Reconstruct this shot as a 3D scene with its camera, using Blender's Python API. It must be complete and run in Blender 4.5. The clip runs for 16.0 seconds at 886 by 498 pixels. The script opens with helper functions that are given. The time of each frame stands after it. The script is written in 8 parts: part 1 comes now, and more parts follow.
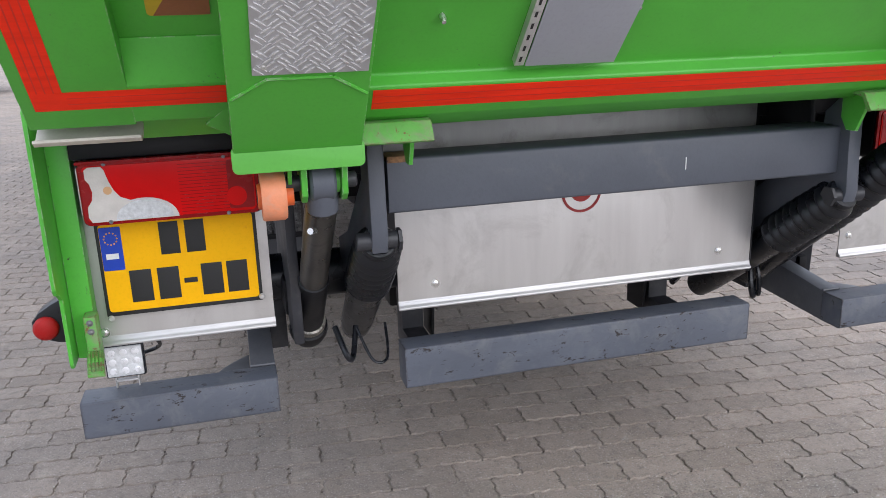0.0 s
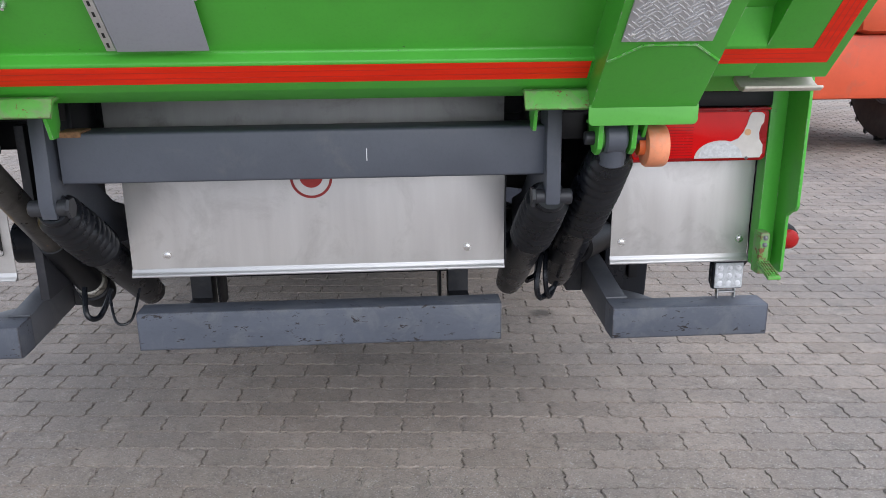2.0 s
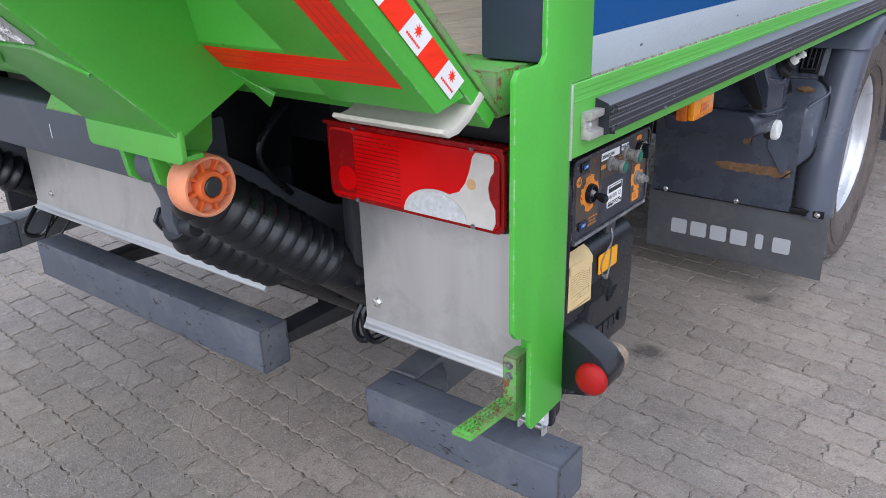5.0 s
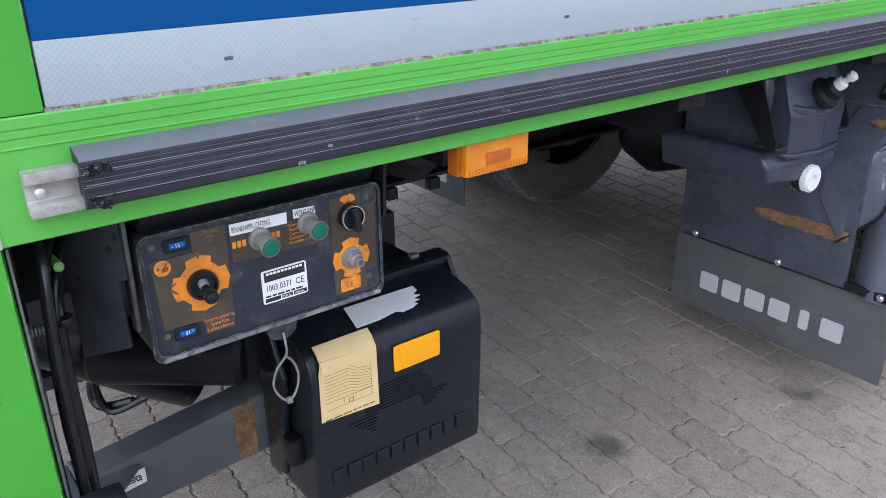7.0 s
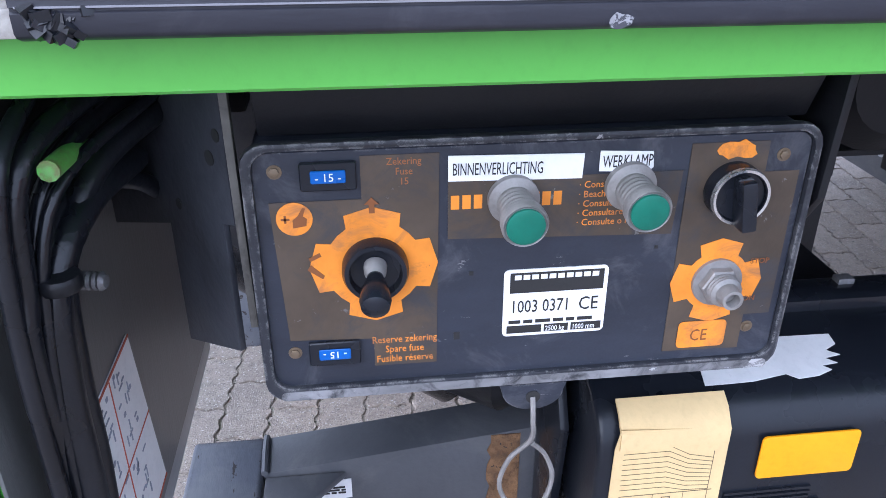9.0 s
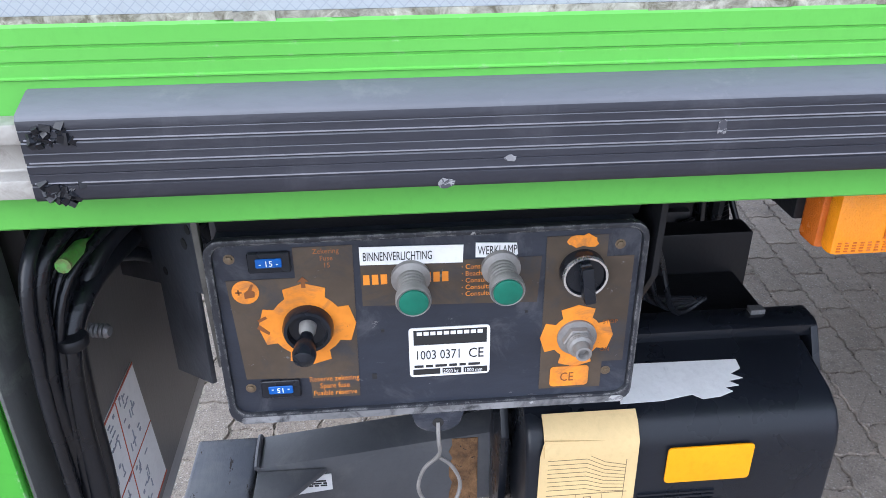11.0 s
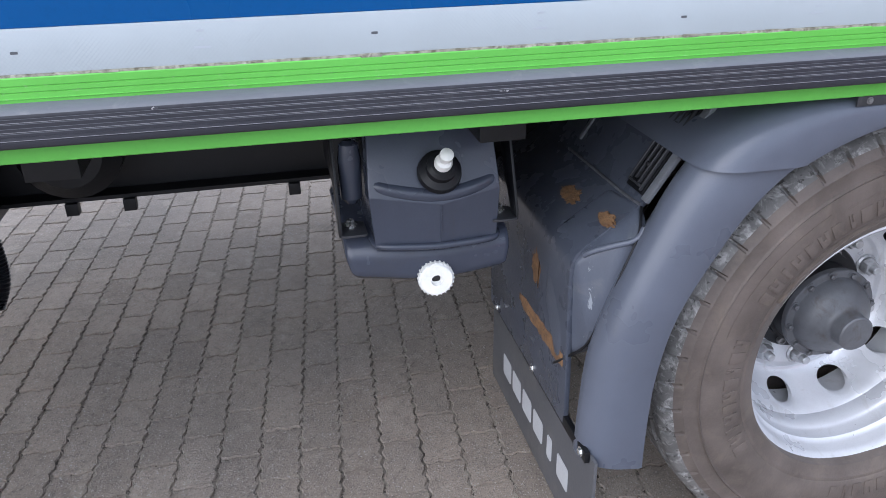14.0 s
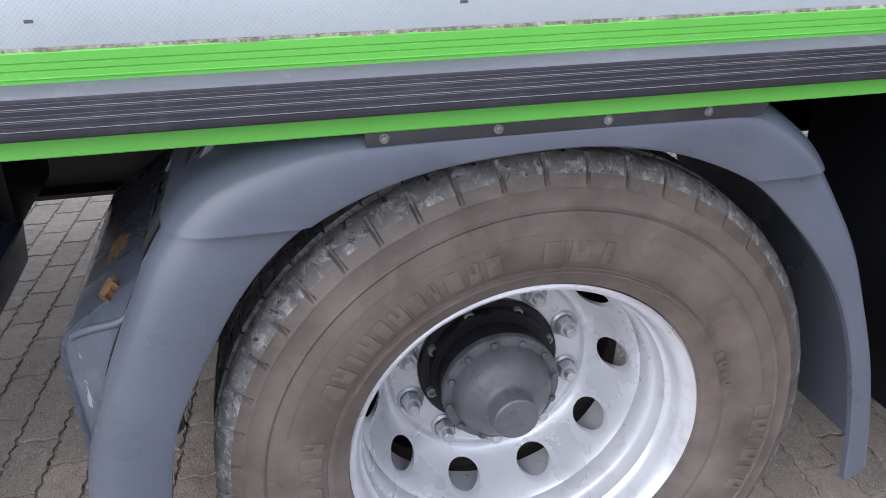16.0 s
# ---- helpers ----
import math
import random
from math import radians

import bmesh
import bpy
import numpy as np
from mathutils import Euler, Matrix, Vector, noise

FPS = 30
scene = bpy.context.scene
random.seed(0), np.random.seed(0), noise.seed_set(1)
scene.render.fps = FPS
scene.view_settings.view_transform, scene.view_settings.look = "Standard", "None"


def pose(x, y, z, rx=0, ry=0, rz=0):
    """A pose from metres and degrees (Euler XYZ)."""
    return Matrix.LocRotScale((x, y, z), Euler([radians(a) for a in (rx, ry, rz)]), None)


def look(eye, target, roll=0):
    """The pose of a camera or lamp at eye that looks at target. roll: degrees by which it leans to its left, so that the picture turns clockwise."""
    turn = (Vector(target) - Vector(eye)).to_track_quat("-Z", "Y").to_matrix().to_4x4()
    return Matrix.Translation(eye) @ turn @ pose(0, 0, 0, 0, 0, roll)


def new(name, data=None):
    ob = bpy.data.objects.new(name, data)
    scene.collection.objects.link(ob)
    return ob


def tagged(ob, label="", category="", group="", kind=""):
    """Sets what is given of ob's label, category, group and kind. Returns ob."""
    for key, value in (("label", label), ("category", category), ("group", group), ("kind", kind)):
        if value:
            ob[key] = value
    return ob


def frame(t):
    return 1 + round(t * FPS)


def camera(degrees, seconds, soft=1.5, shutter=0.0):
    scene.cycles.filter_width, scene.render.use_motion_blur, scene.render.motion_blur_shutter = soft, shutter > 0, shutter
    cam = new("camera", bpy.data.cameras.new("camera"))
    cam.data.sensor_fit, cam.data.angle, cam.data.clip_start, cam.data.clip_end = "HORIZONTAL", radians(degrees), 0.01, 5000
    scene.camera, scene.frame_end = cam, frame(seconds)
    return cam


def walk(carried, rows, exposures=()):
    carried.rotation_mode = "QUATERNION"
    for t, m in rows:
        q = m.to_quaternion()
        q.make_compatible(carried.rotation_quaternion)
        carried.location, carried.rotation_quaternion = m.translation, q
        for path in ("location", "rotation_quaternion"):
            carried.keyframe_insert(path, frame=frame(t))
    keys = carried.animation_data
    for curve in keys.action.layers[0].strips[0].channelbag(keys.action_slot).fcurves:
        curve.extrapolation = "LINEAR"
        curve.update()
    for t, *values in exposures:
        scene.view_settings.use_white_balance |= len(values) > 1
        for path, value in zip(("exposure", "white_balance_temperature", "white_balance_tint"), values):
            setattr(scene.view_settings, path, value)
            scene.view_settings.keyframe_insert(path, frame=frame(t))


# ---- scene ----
cam = camera(58.4, 16.0, soft=0.3)

PATH = [
    (0, (-0.874, -1.891, 1.376), (-0.385, -0.031, 0.828), -1.8),
    (0.5, (-0.686, -2.077, 1.372), (-0.255, -0.204, 0.816), -1.3),
    (1, (-0.392, -2.13, 1.362), (-0.115, -0.23, 0.801), -1.3),
    (1.5, (-0.031, -2.18, 1.354), (0.165, -0.271, 0.79), -0.9),
    (2, (0.238, -2.14, 1.358), (0.35, -0.225, 0.792), -0.6),
    (2.5, (0.563, -1.949, 1.373), (0.529, -0.033, 0.801), -0.8),
    (3, (0.942, -1.82, 1.387), (0.704, 0.065, 0.762), -0.9),
    (3.2, (1.07, -1.747, 1.386), (0.707, 0.103, 0.717), -0.9),
    (5.3, (1.942, -0.907, 1.436), (0.763, 0.517, 0.674), -1.6),
    (5.5, (2.001, -0.817, 1.44), (0.813, 0.597, 0.675), -1.5),
    (6, (2.18, -0.568, 1.436), (0.967, 0.82, 0.661), -1.2),
    (6.5, (2.182, -0.353, 1.402), (0.915, 0.983, 0.62), -0.7),
    (7, (2.053, -0.086, 1.369), (0.591, 1.02, 0.57), -0.6),
    (7.5, (1.887, 0.106, 1.29), (0.27, 0.905, 0.424), -0.2),
    (8, (1.752, 0.169, 1.231), (0.042, 0.644, 0.309), 0.1),
    (8.5, (1.65, 0.186, 1.194), (-0.094, 0.413, 0.243), -0.1),
    (8.7, (1.617, 0.178, 1.179), (-0.143, 0.403, 0.256), 0.1),
    (10.8, (1.658, 0.221, 1.242), (-0.1, 0.357, 0.299), -0.6),
    (11, (1.719, 0.248, 1.292), (-0.037, 0.381, 0.344), -0.7),
    (11.5, (1.943, 0.336, 1.367), (0.192, 0.458, 0.408), -1.1),
    (12, (2.073, 0.492, 1.401), (0.36, 0.598, 0.374), -1.2),
    (12.5, (2.185, 0.74, 1.448), (0.474, 0.84, 0.417), -1.4),
    (13, (2.381, 0.993, 1.452), (0.686, 1.236, 0.417), -1.6),
    (13.5, (2.493, 1.212, 1.452), (0.745, 1.521, 0.53), -1.4),
    (14, (2.404, 1.471, 1.435), (0.645, 1.852, 0.565), -1.1),
    (14.5, (2.378, 1.702, 1.412), (0.624, 2.107, 0.542), -1.3),
    (15, (2.396, 1.932, 1.426), (0.648, 2.346, 0.546), -1.2),
    (15.5, (2.306, 2.115, 1.403), (0.57, 2.539, 0.504), -1.0),
    (16, (2.192, 2.306, 1.375), (0.449, 2.709, 0.481), -0.6),
]
walk(cam, [(t, look(e, g, r)) for t, e, g, r in PATH],
     [(0.0, 0.56, 6350, 15), (3.0, 0.46, 6150, 13), (5.5, 0.56, 5950, 14), (6.5, 0.64, 5850, 13), (7.0, 0.66, 5900, 13), (8.0, 1.22, 5600, 14), (8.5, 1.27, 5550, 19), (11.0, 1.18, 5950, 14),
      (11.5, 0.76, 6300, 15), (12.0, 1.04, 6450, 16), (12.5, 1.12, 6450, 15), (13.0, 1.20, 6450, 16), (13.5, 1.09, 6250, 15), (14.0, 0.88, 6100, 14), (14.5, 0.92, 6150, 14), (16.0, 0.92, 6300, 15)])

# ---- daylight: an overcast sky and a broad weak sun ----
SUN_EL, SUN_AZ = radians(36), radians(147.5)
world = bpy.data.worlds.new("overcast_sky")
scene.world = world
world.use_nodes = True
wn, wl = world.node_tree.nodes, world.node_tree.links
sky = wn.new("ShaderNodeTexSky")
sky.sky_type, sky.sun_disc, sky.sun_elevation, sky.sun_rotation = "NISHITA", False, SUN_EL, SUN_AZ
sky.air_density, sky.dust_density = 1.5, 4.0
cloud = wn.new("ShaderNodeMix")
cloud.data_type = "RGBA"
cloud.inputs[0].default_value = 0.8
cloud.inputs[7].default_value = (9.1, 10.0, 11.4, 1)
wl.new(sky.outputs[0], cloud.inputs[6])
# an overcast sky is about three times as bright overhead as near the horizon
way = wn.new("ShaderNodeTexCoord")
split = wn.new("ShaderNodeSeparateXYZ")
wl.new(way.outputs["Generated"], split.inputs[0])
lift_up = wn.new("ShaderNodeMapRange")
lift_up.inputs[1].default_value, lift_up.inputs[2].default_value = 0.0, 0.85
lift_up.inputs[3].default_value, lift_up.inputs[4].default_value = 0.76, 1.10
wl.new(split.outputs[2], lift_up.inputs[0])
dome = wn.new("ShaderNodeVectorMath")
dome.operation = "SCALE"
wl.new(cloud.outputs[2], dome.inputs[0])
wl.new(lift_up.outputs[0], dome.inputs["Scale"])
wl.new(dome.outputs[0], wn["Background"].inputs[0])
wn["Background"].inputs[1].default_value = 0.115
sun_data = bpy.data.lights.new("sun", "SUN")
sun_data.energy, sun_data.angle, sun_data.color = 1.60, radians(80), (0.95, 0.98, 1.0)
sun_lamp = new("sun", sun_data)
sun_lamp.matrix_basis = look((4.2, -6.6, 5.7), (0, 0, 0))

# ---- materials ----
def nodes_of(m):
    return m.node_tree.nodes, m.node_tree.links


def mixer(n, l, a, b, fac, blend="MIX"):
    """Mixes two colours; a, b and fac are sockets or values."""
    x = n.new("ShaderNodeMix")
    x.data_type, x.blend_type = "RGBA", blend
    for i, v in ((0, fac), (6, a), (7, b)):
        if isinstance(v, (int, float)):
            x.inputs[i].default_value = v
        elif isinstance(v, tuple):
            x.inputs[i].default_value = (*v[:3], 1)
        else:
            l.new(v, x.inputs[i])
    return x.outputs[2]


def noise_of(n, l, vec, scale, detail=4.0, rough=0.6, dist=0.0):
    x = n.new("ShaderNodeTexNoise")
    x.inputs["Scale"].default_value, x.inputs["Detail"].default_value = scale, detail
    x.inputs["Roughness"].default_value, x.inputs["Distortion"].default_value = rough, dist
    l.new(vec, x.inputs["Vector"])
    return x.outputs[0]


def ramp_of(n, l, val, lo, hi, v0=0.0, v1=1.0):
    x = n.new("ShaderNodeMapRange")
    x.inputs[1].default_value, x.inputs[2].default_value = lo, hi
    x.inputs[3].default_value, x.inputs[4].default_value = v0, v1
    l.new(val, x.inputs[0])
    return x.outputs[0]


def mat(name, col, rough=0.5, metal=0.0, vary=0.12, scale=5.0, grain=140.0, bump=0.08, stretch=(1, 1, 1), dirt=None, dirt_lo=0.55,
        dirt_amt=0.6, chip=None, chip_lo=0.66, chip_scale=22.0, coat=0.0, emit=0.0, trans=0.0, spec=0.4):
    m = bpy.data.materials.new(name)
    m.use_nodes = True
    n, l = nodes_of(m)
    b = n["Principled BSDF"]
    geo = n.new("ShaderNodeNewGeometry")
    mp = n.new("ShaderNodeMapping")
    mp.inputs["Scale"].default_value = stretch
    l.new(geo.outputs["Position"], mp.inputs["Vector"])
    vec, pos = mp.outputs[0], geo.outputs["Position"]
    big = noise_of(n, l, vec, scale)
    fine = noise_of(n, l, vec, grain, 3.0)
    lo = tuple(c * (1 - vary) for c in col)
    hi = tuple(min(1, c * (1 + vary)) for c in col)
    c = mixer(n, l, lo, hi, ramp_of(n, l, big, 0.3, 0.7))
    c = mixer(n, l, c, tuple(x * 0.75 for x in col), ramp_of(n, l, fine, 0.5, 0.8, 0.0, 0.35))
    rg = ramp_of(n, l, big, 0.3, 0.7, max(0.03, rough - 0.08), min(1, rough + 0.08))
    if dirt:
        d = ramp_of(n, l, noise_of(n, l, pos, scale * 1.7, 6.0, 0.7, 0.6), dirt_lo, dirt_lo + 0.2, 0.0, dirt_amt)
        c = mixer(n, l, c, dirt, d)
    if chip:
        d = ramp_of(n, l, noise_of(n, l, vec, chip_scale, 5.0, 0.75, 0.4), chip_lo, chip_lo + 0.02)
        c = mixer(n, l, c, chip, d)
    l.new(c, b.inputs["Base Color"])
    l.new(rg, b.inputs["Roughness"])
    b.inputs["Metallic"].default_value = metal
    b.inputs["Specular IOR Level"].default_value = spec
    b.inputs["Coat Weight"].default_value = coat
    b.inputs["Coat Roughness"].default_value = 0.12
    b.inputs["Transmission Weight"].default_value = trans
    if emit:
        l.new(c, b.inputs["Emission Color"])
        b.inputs["Emission Strength"].default_value = emit
    bp = n.new("ShaderNodeBump")
    bp.inputs["Strength"].default_value, bp.inputs["Distance"].default_value = bump, 0.004
    l.new(fine, bp.inputs["Height"])
    l.new(bp.outputs[0], b.inputs["Normal"])
    return m


GREEN = mat("green_paint", (0.070, 0.375, 0.038), 0.42, vary=0.10, scale=3, bump=0.05, coat=0.12, dirt=(0.07, 0.22, 0.04), dirt_lo=0.58, dirt_amt=0.35,
            chip=(0.045, 0.05, 0.035), chip_lo=0.69, chip_scale=30)
GREEN_RAIL = mat("green_aluminium", (0.105, 0.40, 0.060), 0.45, vary=0.06, scale=4, bump=0.04, dirt=(0.08, 0.30, 0.05), dirt_lo=0.62, dirt_amt=0.3,
                 chip=(0.05, 0.06, 0.04), chip_lo=0.71, chip_scale=45)
GREEN_WORN = mat("worn_green_paint", (0.10, 0.36, 0.06), 0.55, vary=0.2, scale=9, dirt=(0.22, 0.20, 0.15), dirt_lo=0.46, dirt_amt=0.8,
                 chip=(0.17, 0.07, 0.03), chip_lo=0.60, chip_scale=40)
BLUE = mat("blue_panel", (0.0, 0.066, 0.225), 0.3, vary=0.05, scale=2, bump=0.02, coat=0.15, spec=0.2)
RED_TAPE = mat("red_reflective_tape", (0.82, 0.028, 0.006), 0.38, vary=0.12, scale=14, grain=500, bump=0.05, stretch=(0.4, 1, 6), spec=0.2)
WHITE_TAPE = mat("white_reflective_tape", (0.72, 0.70, 0.68), 0.4, vary=0.06, scale=20, grain=500)
GREY_PAINT = mat("grey_steel_paint", (0.078, 0.086, 0.105), 0.45, vary=0.12, scale=4, bump=0.08, dirt=(0.13, 0.13, 0.132), dirt_lo=0.55, dirt_amt=0.45)
BAR_PAINT = mat("chipped_grey_paint", (0.088, 0.098, 0.122), 0.5, vary=0.14, scale=6, bump=0.1, dirt=(0.15, 0.155, 0.165), dirt_lo=0.48, dirt_amt=0.6,
                chip=(0.022, 0.018, 0.017), chip_lo=0.612, chip_scale=48, stretch=(0.45, 1, 1.2))
BLACK_PAINT = mat("black_steel_paint", (0.0075, 0.008, 0.010), 0.45, vary=0.3, scale=6, bump=0.1, dirt=(0.022, 0.020, 0.019), dirt_lo=0.58, dirt_amt=0.4, spec=0.3)
DARK_STEEL = mat("dark_grey_steel", (0.028, 0.029, 0.034), 0.45, vary=0.25, scale=7, bump=0.1, dirt=(0.08, 0.075, 0.07), dirt_lo=0.52, dirt_amt=0.5)
BLACK_BOX = mat("black_moulded_plastic", (0.010, 0.012, 0.017), 0.28, vary=0.2, scale=8, grain=260, bump=0.05, dirt=(0.035, 0.035, 0.038), dirt_lo=0.6, dirt_amt=0.35, spec=0.35)
RUBBER = mat("black_rubber", (0.0075, 0.0085, 0.0115), 0.30, vary=0.25, scale=14, bump=0.12, dirt=(0.030, 0.029, 0.029), dirt_lo=0.60, dirt_amt=0.4, spec=0.42)
RUB_RAIL = mat("grey_rubber_rail", (0.022, 0.023, 0.031), 0.45, vary=0.18, scale=10, grain=200, bump=0.1, stretch=(1, 0.25, 1),
               dirt=(0.06, 0.06, 0.07), dirt_lo=0.54, dirt_amt=0.5, chip=(0.16, 0.16, 0.17), chip_lo=0.77, chip_scale=60)
FENDER = mat("dark_grey_plastic", (0.088, 0.099, 0.130), 0.32, vary=0.1, scale=5, grain=420, bump=0.06, dirt=(0.085, 0.087, 0.095), dirt_lo=0.58, dirt_amt=0.4)
RUSTY = mat("dusty_dark_panel", (0.056, 0.064, 0.086), 0.28, vary=0.2, scale=8, bump=0.1, dirt=(0.10, 0.10, 0.105), dirt_lo=0.56, dirt_amt=0.4, chip=(0.16, 0.09, 0.045), chip_lo=0.73, chip_scale=30)
RUST = mat("rust", (0.21, 0.115, 0.055), 0.85, vary=0.45, scale=45, bump=0.6, dirt=(0.07, 0.04, 0.028), dirt_lo=0.50, dirt_amt=0.8, chip=(0.02, 0.02, 0.022), chip_lo=0.62, chip_scale=70)
STEEL = mat("stainless_sheet", (0.58, 0.565, 0.55), 0.38, metal=0.55, vary=0.07, scale=3, grain=300, bump=0.04, stretch=(6, 6, 0.6), dirt=(0.34, 0.325, 0.31),
            dirt_lo=0.52, dirt_amt=0.55, chip=(0.20, 0.19, 0.185), chip_lo=0.73, chip_scale=9)
# duller copy of STEEL, darkened for the shade behind the lift beam
STEEL_SHADED = mat("dull_stainless_sheet", (0.34, 0.335, 0.33), 0.45, metal=0.4, vary=0.12, scale=4, grain=300, bump=0.05, stretch=(5, 5, 0.6), dirt=(0.12, 0.11, 0.10), dirt_lo=0.5, dirt_amt=0.6)
STEEL_HEM = mat("bright_steel_hem", (0.50, 0.495, 0.49), 0.42, metal=0.6, vary=0.05, scale=6, bump=0.01, stretch=(0.3, 1, 1))
ALU = mat("aluminium", (0.62, 0.61, 0.60), 0.4, metal=0.6, vary=0.12, scale=12, bump=0.1, dirt=(0.3, 0.28, 0.25), dirt_lo=0.55)
CHEQUER = mat("chequer_aluminium", (0.50, 0.50, 0.515), 0.42, metal=0.45, vary=0.1, scale=9, bump=0.08)
CHEQUER_BAR = mat("polished_chequer_bar", (0.80, 0.80, 0.80), 0.25, metal=0.5, vary=0.1, scale=40)
FLAP_GREY = mat("plain_grey_sheet", (0.33, 0.34, 0.38), 0.45, vary=0.05, scale=4, bump=0.04)
ORANGE_PU = mat("orange_polyurethane", (0.72, 0.26, 0.13), 0.55, vary=0.15, scale=16, bump=0.15, dirt=(0.55, 0.33, 0.24), dirt_lo=0.5)
ORANGE_DEEP = mat("deep_orange_plastic", (0.66, 0.13, 0.03), 0.5, vary=0.15, scale=20)
RED_LENS = mat("red_lens", (0.62, 0.0025, 0.0025), 0.2, vary=0.14, scale=7, grain=700, bump=0.06, coat=0.08, spec=0.12)
RED_DEEP = mat("dark_red_lens", (0.28, 0.003, 0.004), 0.25, vary=0.1, scale=30, grain=900, bump=0.3, coat=0.1, spec=0.2)
WHITE_LENS = mat("white_lens", (0.62, 0.58, 0.54), 0.15, vary=0.08, scale=30, grain=900, bump=0.3, coat=0.6)
AMBER = mat("amber_lens", (0.80, 0.26, 0.004), 0.2, vary=0.15, scale=30, grain=700, bump=0.4, coat=0.5)
AMBER_DARK = mat("dark_amber_lens", (0.52, 0.12, 0.01), 0.25, vary=0.2, scale=40, grain=700, bump=0.4, coat=0.4)
YELLOW_PLATE = mat("yellow_plate", (0.92, 0.46, 0.0), 0.5, vary=0.04, scale=8, bump=0.02, spec=0.15)
REFLECTOR_YELLOW = mat("yellow_reflector", (0.90, 0.37, 0.0), 0.35, vary=0.04, scale=20)
OCHRE = mat("ochre_reflector", (0.50, 0.33, 0.015), 0.4, vary=0.06, scale=20)
BROWN_RED = mat("brown_red_reflector", (0.26, 0.085, 0.035), 0.4, vary=0.08, scale=20)
EU_BLUE = mat("blue_plate_band", (0.01, 0.05, 0.42), 0.4, vary=0.05)
INK = mat("black_ink", (0.02, 0.02, 0.02), 0.6, vary=0.1)
PAPER = mat("white_sticker", (0.74, 0.74, 0.74), 0.55, vary=0.05, scale=30, dirt=(0.4, 0.4, 0.4), dirt_lo=0.62, dirt_amt=0.5)
MANILA = mat("yellowed_paper", (0.72, 0.53, 0.26), 0.7, vary=0.05, scale=20)
PANEL_BLACK = mat("scuffed_black_panel", (0.021, 0.025, 0.036), 0.38, vary=0.3, scale=13, bump=0.12, stretch=(1, 0.5, 1.4), dirt=(0.105, 0.107, 0.12), dirt_lo=0.53, dirt_amt=0.55, chip=(0.15, 0.15, 0.155), chip_lo=0.67, chip_scale=80)
PANEL_BROWN = mat("worn_brown_foil", (0.068, 0.050, 0.035), 0.42, vary=0.3, scale=18, dirt=(0.036, 0.037, 0.042), dirt_lo=0.47, dirt_amt=0.85, chip=(0.13, 0.125, 0.12), chip_lo=0.66, chip_scale=70)
FOIL_ORANGE = mat("orange_foil", (0.70, 0.23, 0.02), 0.5, vary=0.2, scale=24, dirt=(0.24, 0.11, 0.055), dirt_lo=0.50, dirt_amt=0.85, chip=(0.05, 0.05, 0.055), chip_lo=0.66, chip_scale=120)
BTN_GREEN = mat("green_button", (0.006, 0.13, 0.085), 0.4, vary=0.1, scale=60)
BTN_GREY = mat("scuffed_grey_ring", (0.24, 0.23, 0.22), 0.5, metal=0.3, vary=0.25, scale=60, bump=0.2)
FUSE_BLUE = mat("blue_fuse", (0.004, 0.09, 0.36), 0.3, vary=0.1, scale=60)
WHITE_PLASTIC = mat("white_plastic", (0.76, 0.76, 0.74), 0.45, vary=0.06, scale=40, bump=0.1)
CREAM = mat("cream_rubber", (0.50, 0.46, 0.40), 0.6, vary=0.12, scale=14, dirt=(0.34, 0.29, 0.24), dirt_lo=0.54)
TANK_GREY = mat("blue_black_plastic", (0.043, 0.050, 0.072), 0.25, vary=0.12, scale=6, grain=260, bump=0.05, dirt=(0.045, 0.045, 0.05), dirt_lo=0.56, dirt_amt=0.4)
TYRE = mat("tyre_rubber", (0.100, 0.082, 0.073), 0.55, vary=0.34, scale=9, grain=200, bump=0.25, dirt=(0.150, 0.122, 0.100), dirt_lo=0.50, dirt_amt=0.6)
TREAD = mat("scuffed_tread", (0.130, 0.127, 0.125), 0.75, vary=0.3, scale=24, bump=0.4, dirt=(0.40, 0.395, 0.39), dirt_lo=0.50, dirt_amt=0.9, chip=(0.05, 0.048, 0.046), chip_lo=0.60, chip_scale=55)
RIM = mat("silver_rim_paint", (0.56, 0.57, 0.60), 0.30, metal=0.40, vary=0.08, scale=7, grain=300, bump=0.05, dirt=(0.30, 0.27, 0.23), dirt_lo=0.56, dirt_amt=0.5, chip=(0.16, 0.13, 0.10), chip_lo=0.70, chip_scale=50)
MARKER_RED = mat("ribbed_red_lens", (0.36, 0.008, 0.007), 0.35, vary=0.1, scale=30, grain=500, bump=0.5, spec=0.25)
ARM_GREY = mat("dark_arm_paint", (0.082, 0.086, 0.096), 0.38, vary=0.2, scale=6, bump=0.08, dirt=(0.15, 0.15, 0.15), dirt_lo=0.52, dirt_amt=0.5, chip=(0.15, 0.075, 0.035), chip_lo=0.70, chip_scale=26)
DULL_BOLT = mat("dull_zinc_bolt", (0.20, 0.20, 0.205), 0.5, metal=0.5, vary=0.3, scale=60, bump=0.2, dirt=(0.06, 0.05, 0.045), dirt_lo=0.5)
CYL_STEEL = mat("oily_steel", (0.075, 0.070, 0.064), 0.32, metal=0.35, vary=0.35, scale=9, bump=0.12, dirt=(0.022, 0.020, 0.019), dirt_lo=0.50, dirt_amt=0.8, chip=(0.20, 0.12, 0.06), chip_lo=0.69, chip_scale=18)
WORN_COLLAR = mat("worn_collar", (0.34, 0.32, 0.28), 0.4, metal=0.5, vary=0.4, scale=30, bump=0.2, dirt=(0.03, 0.028, 0.026), dirt_lo=0.47, dirt_amt=0.95)
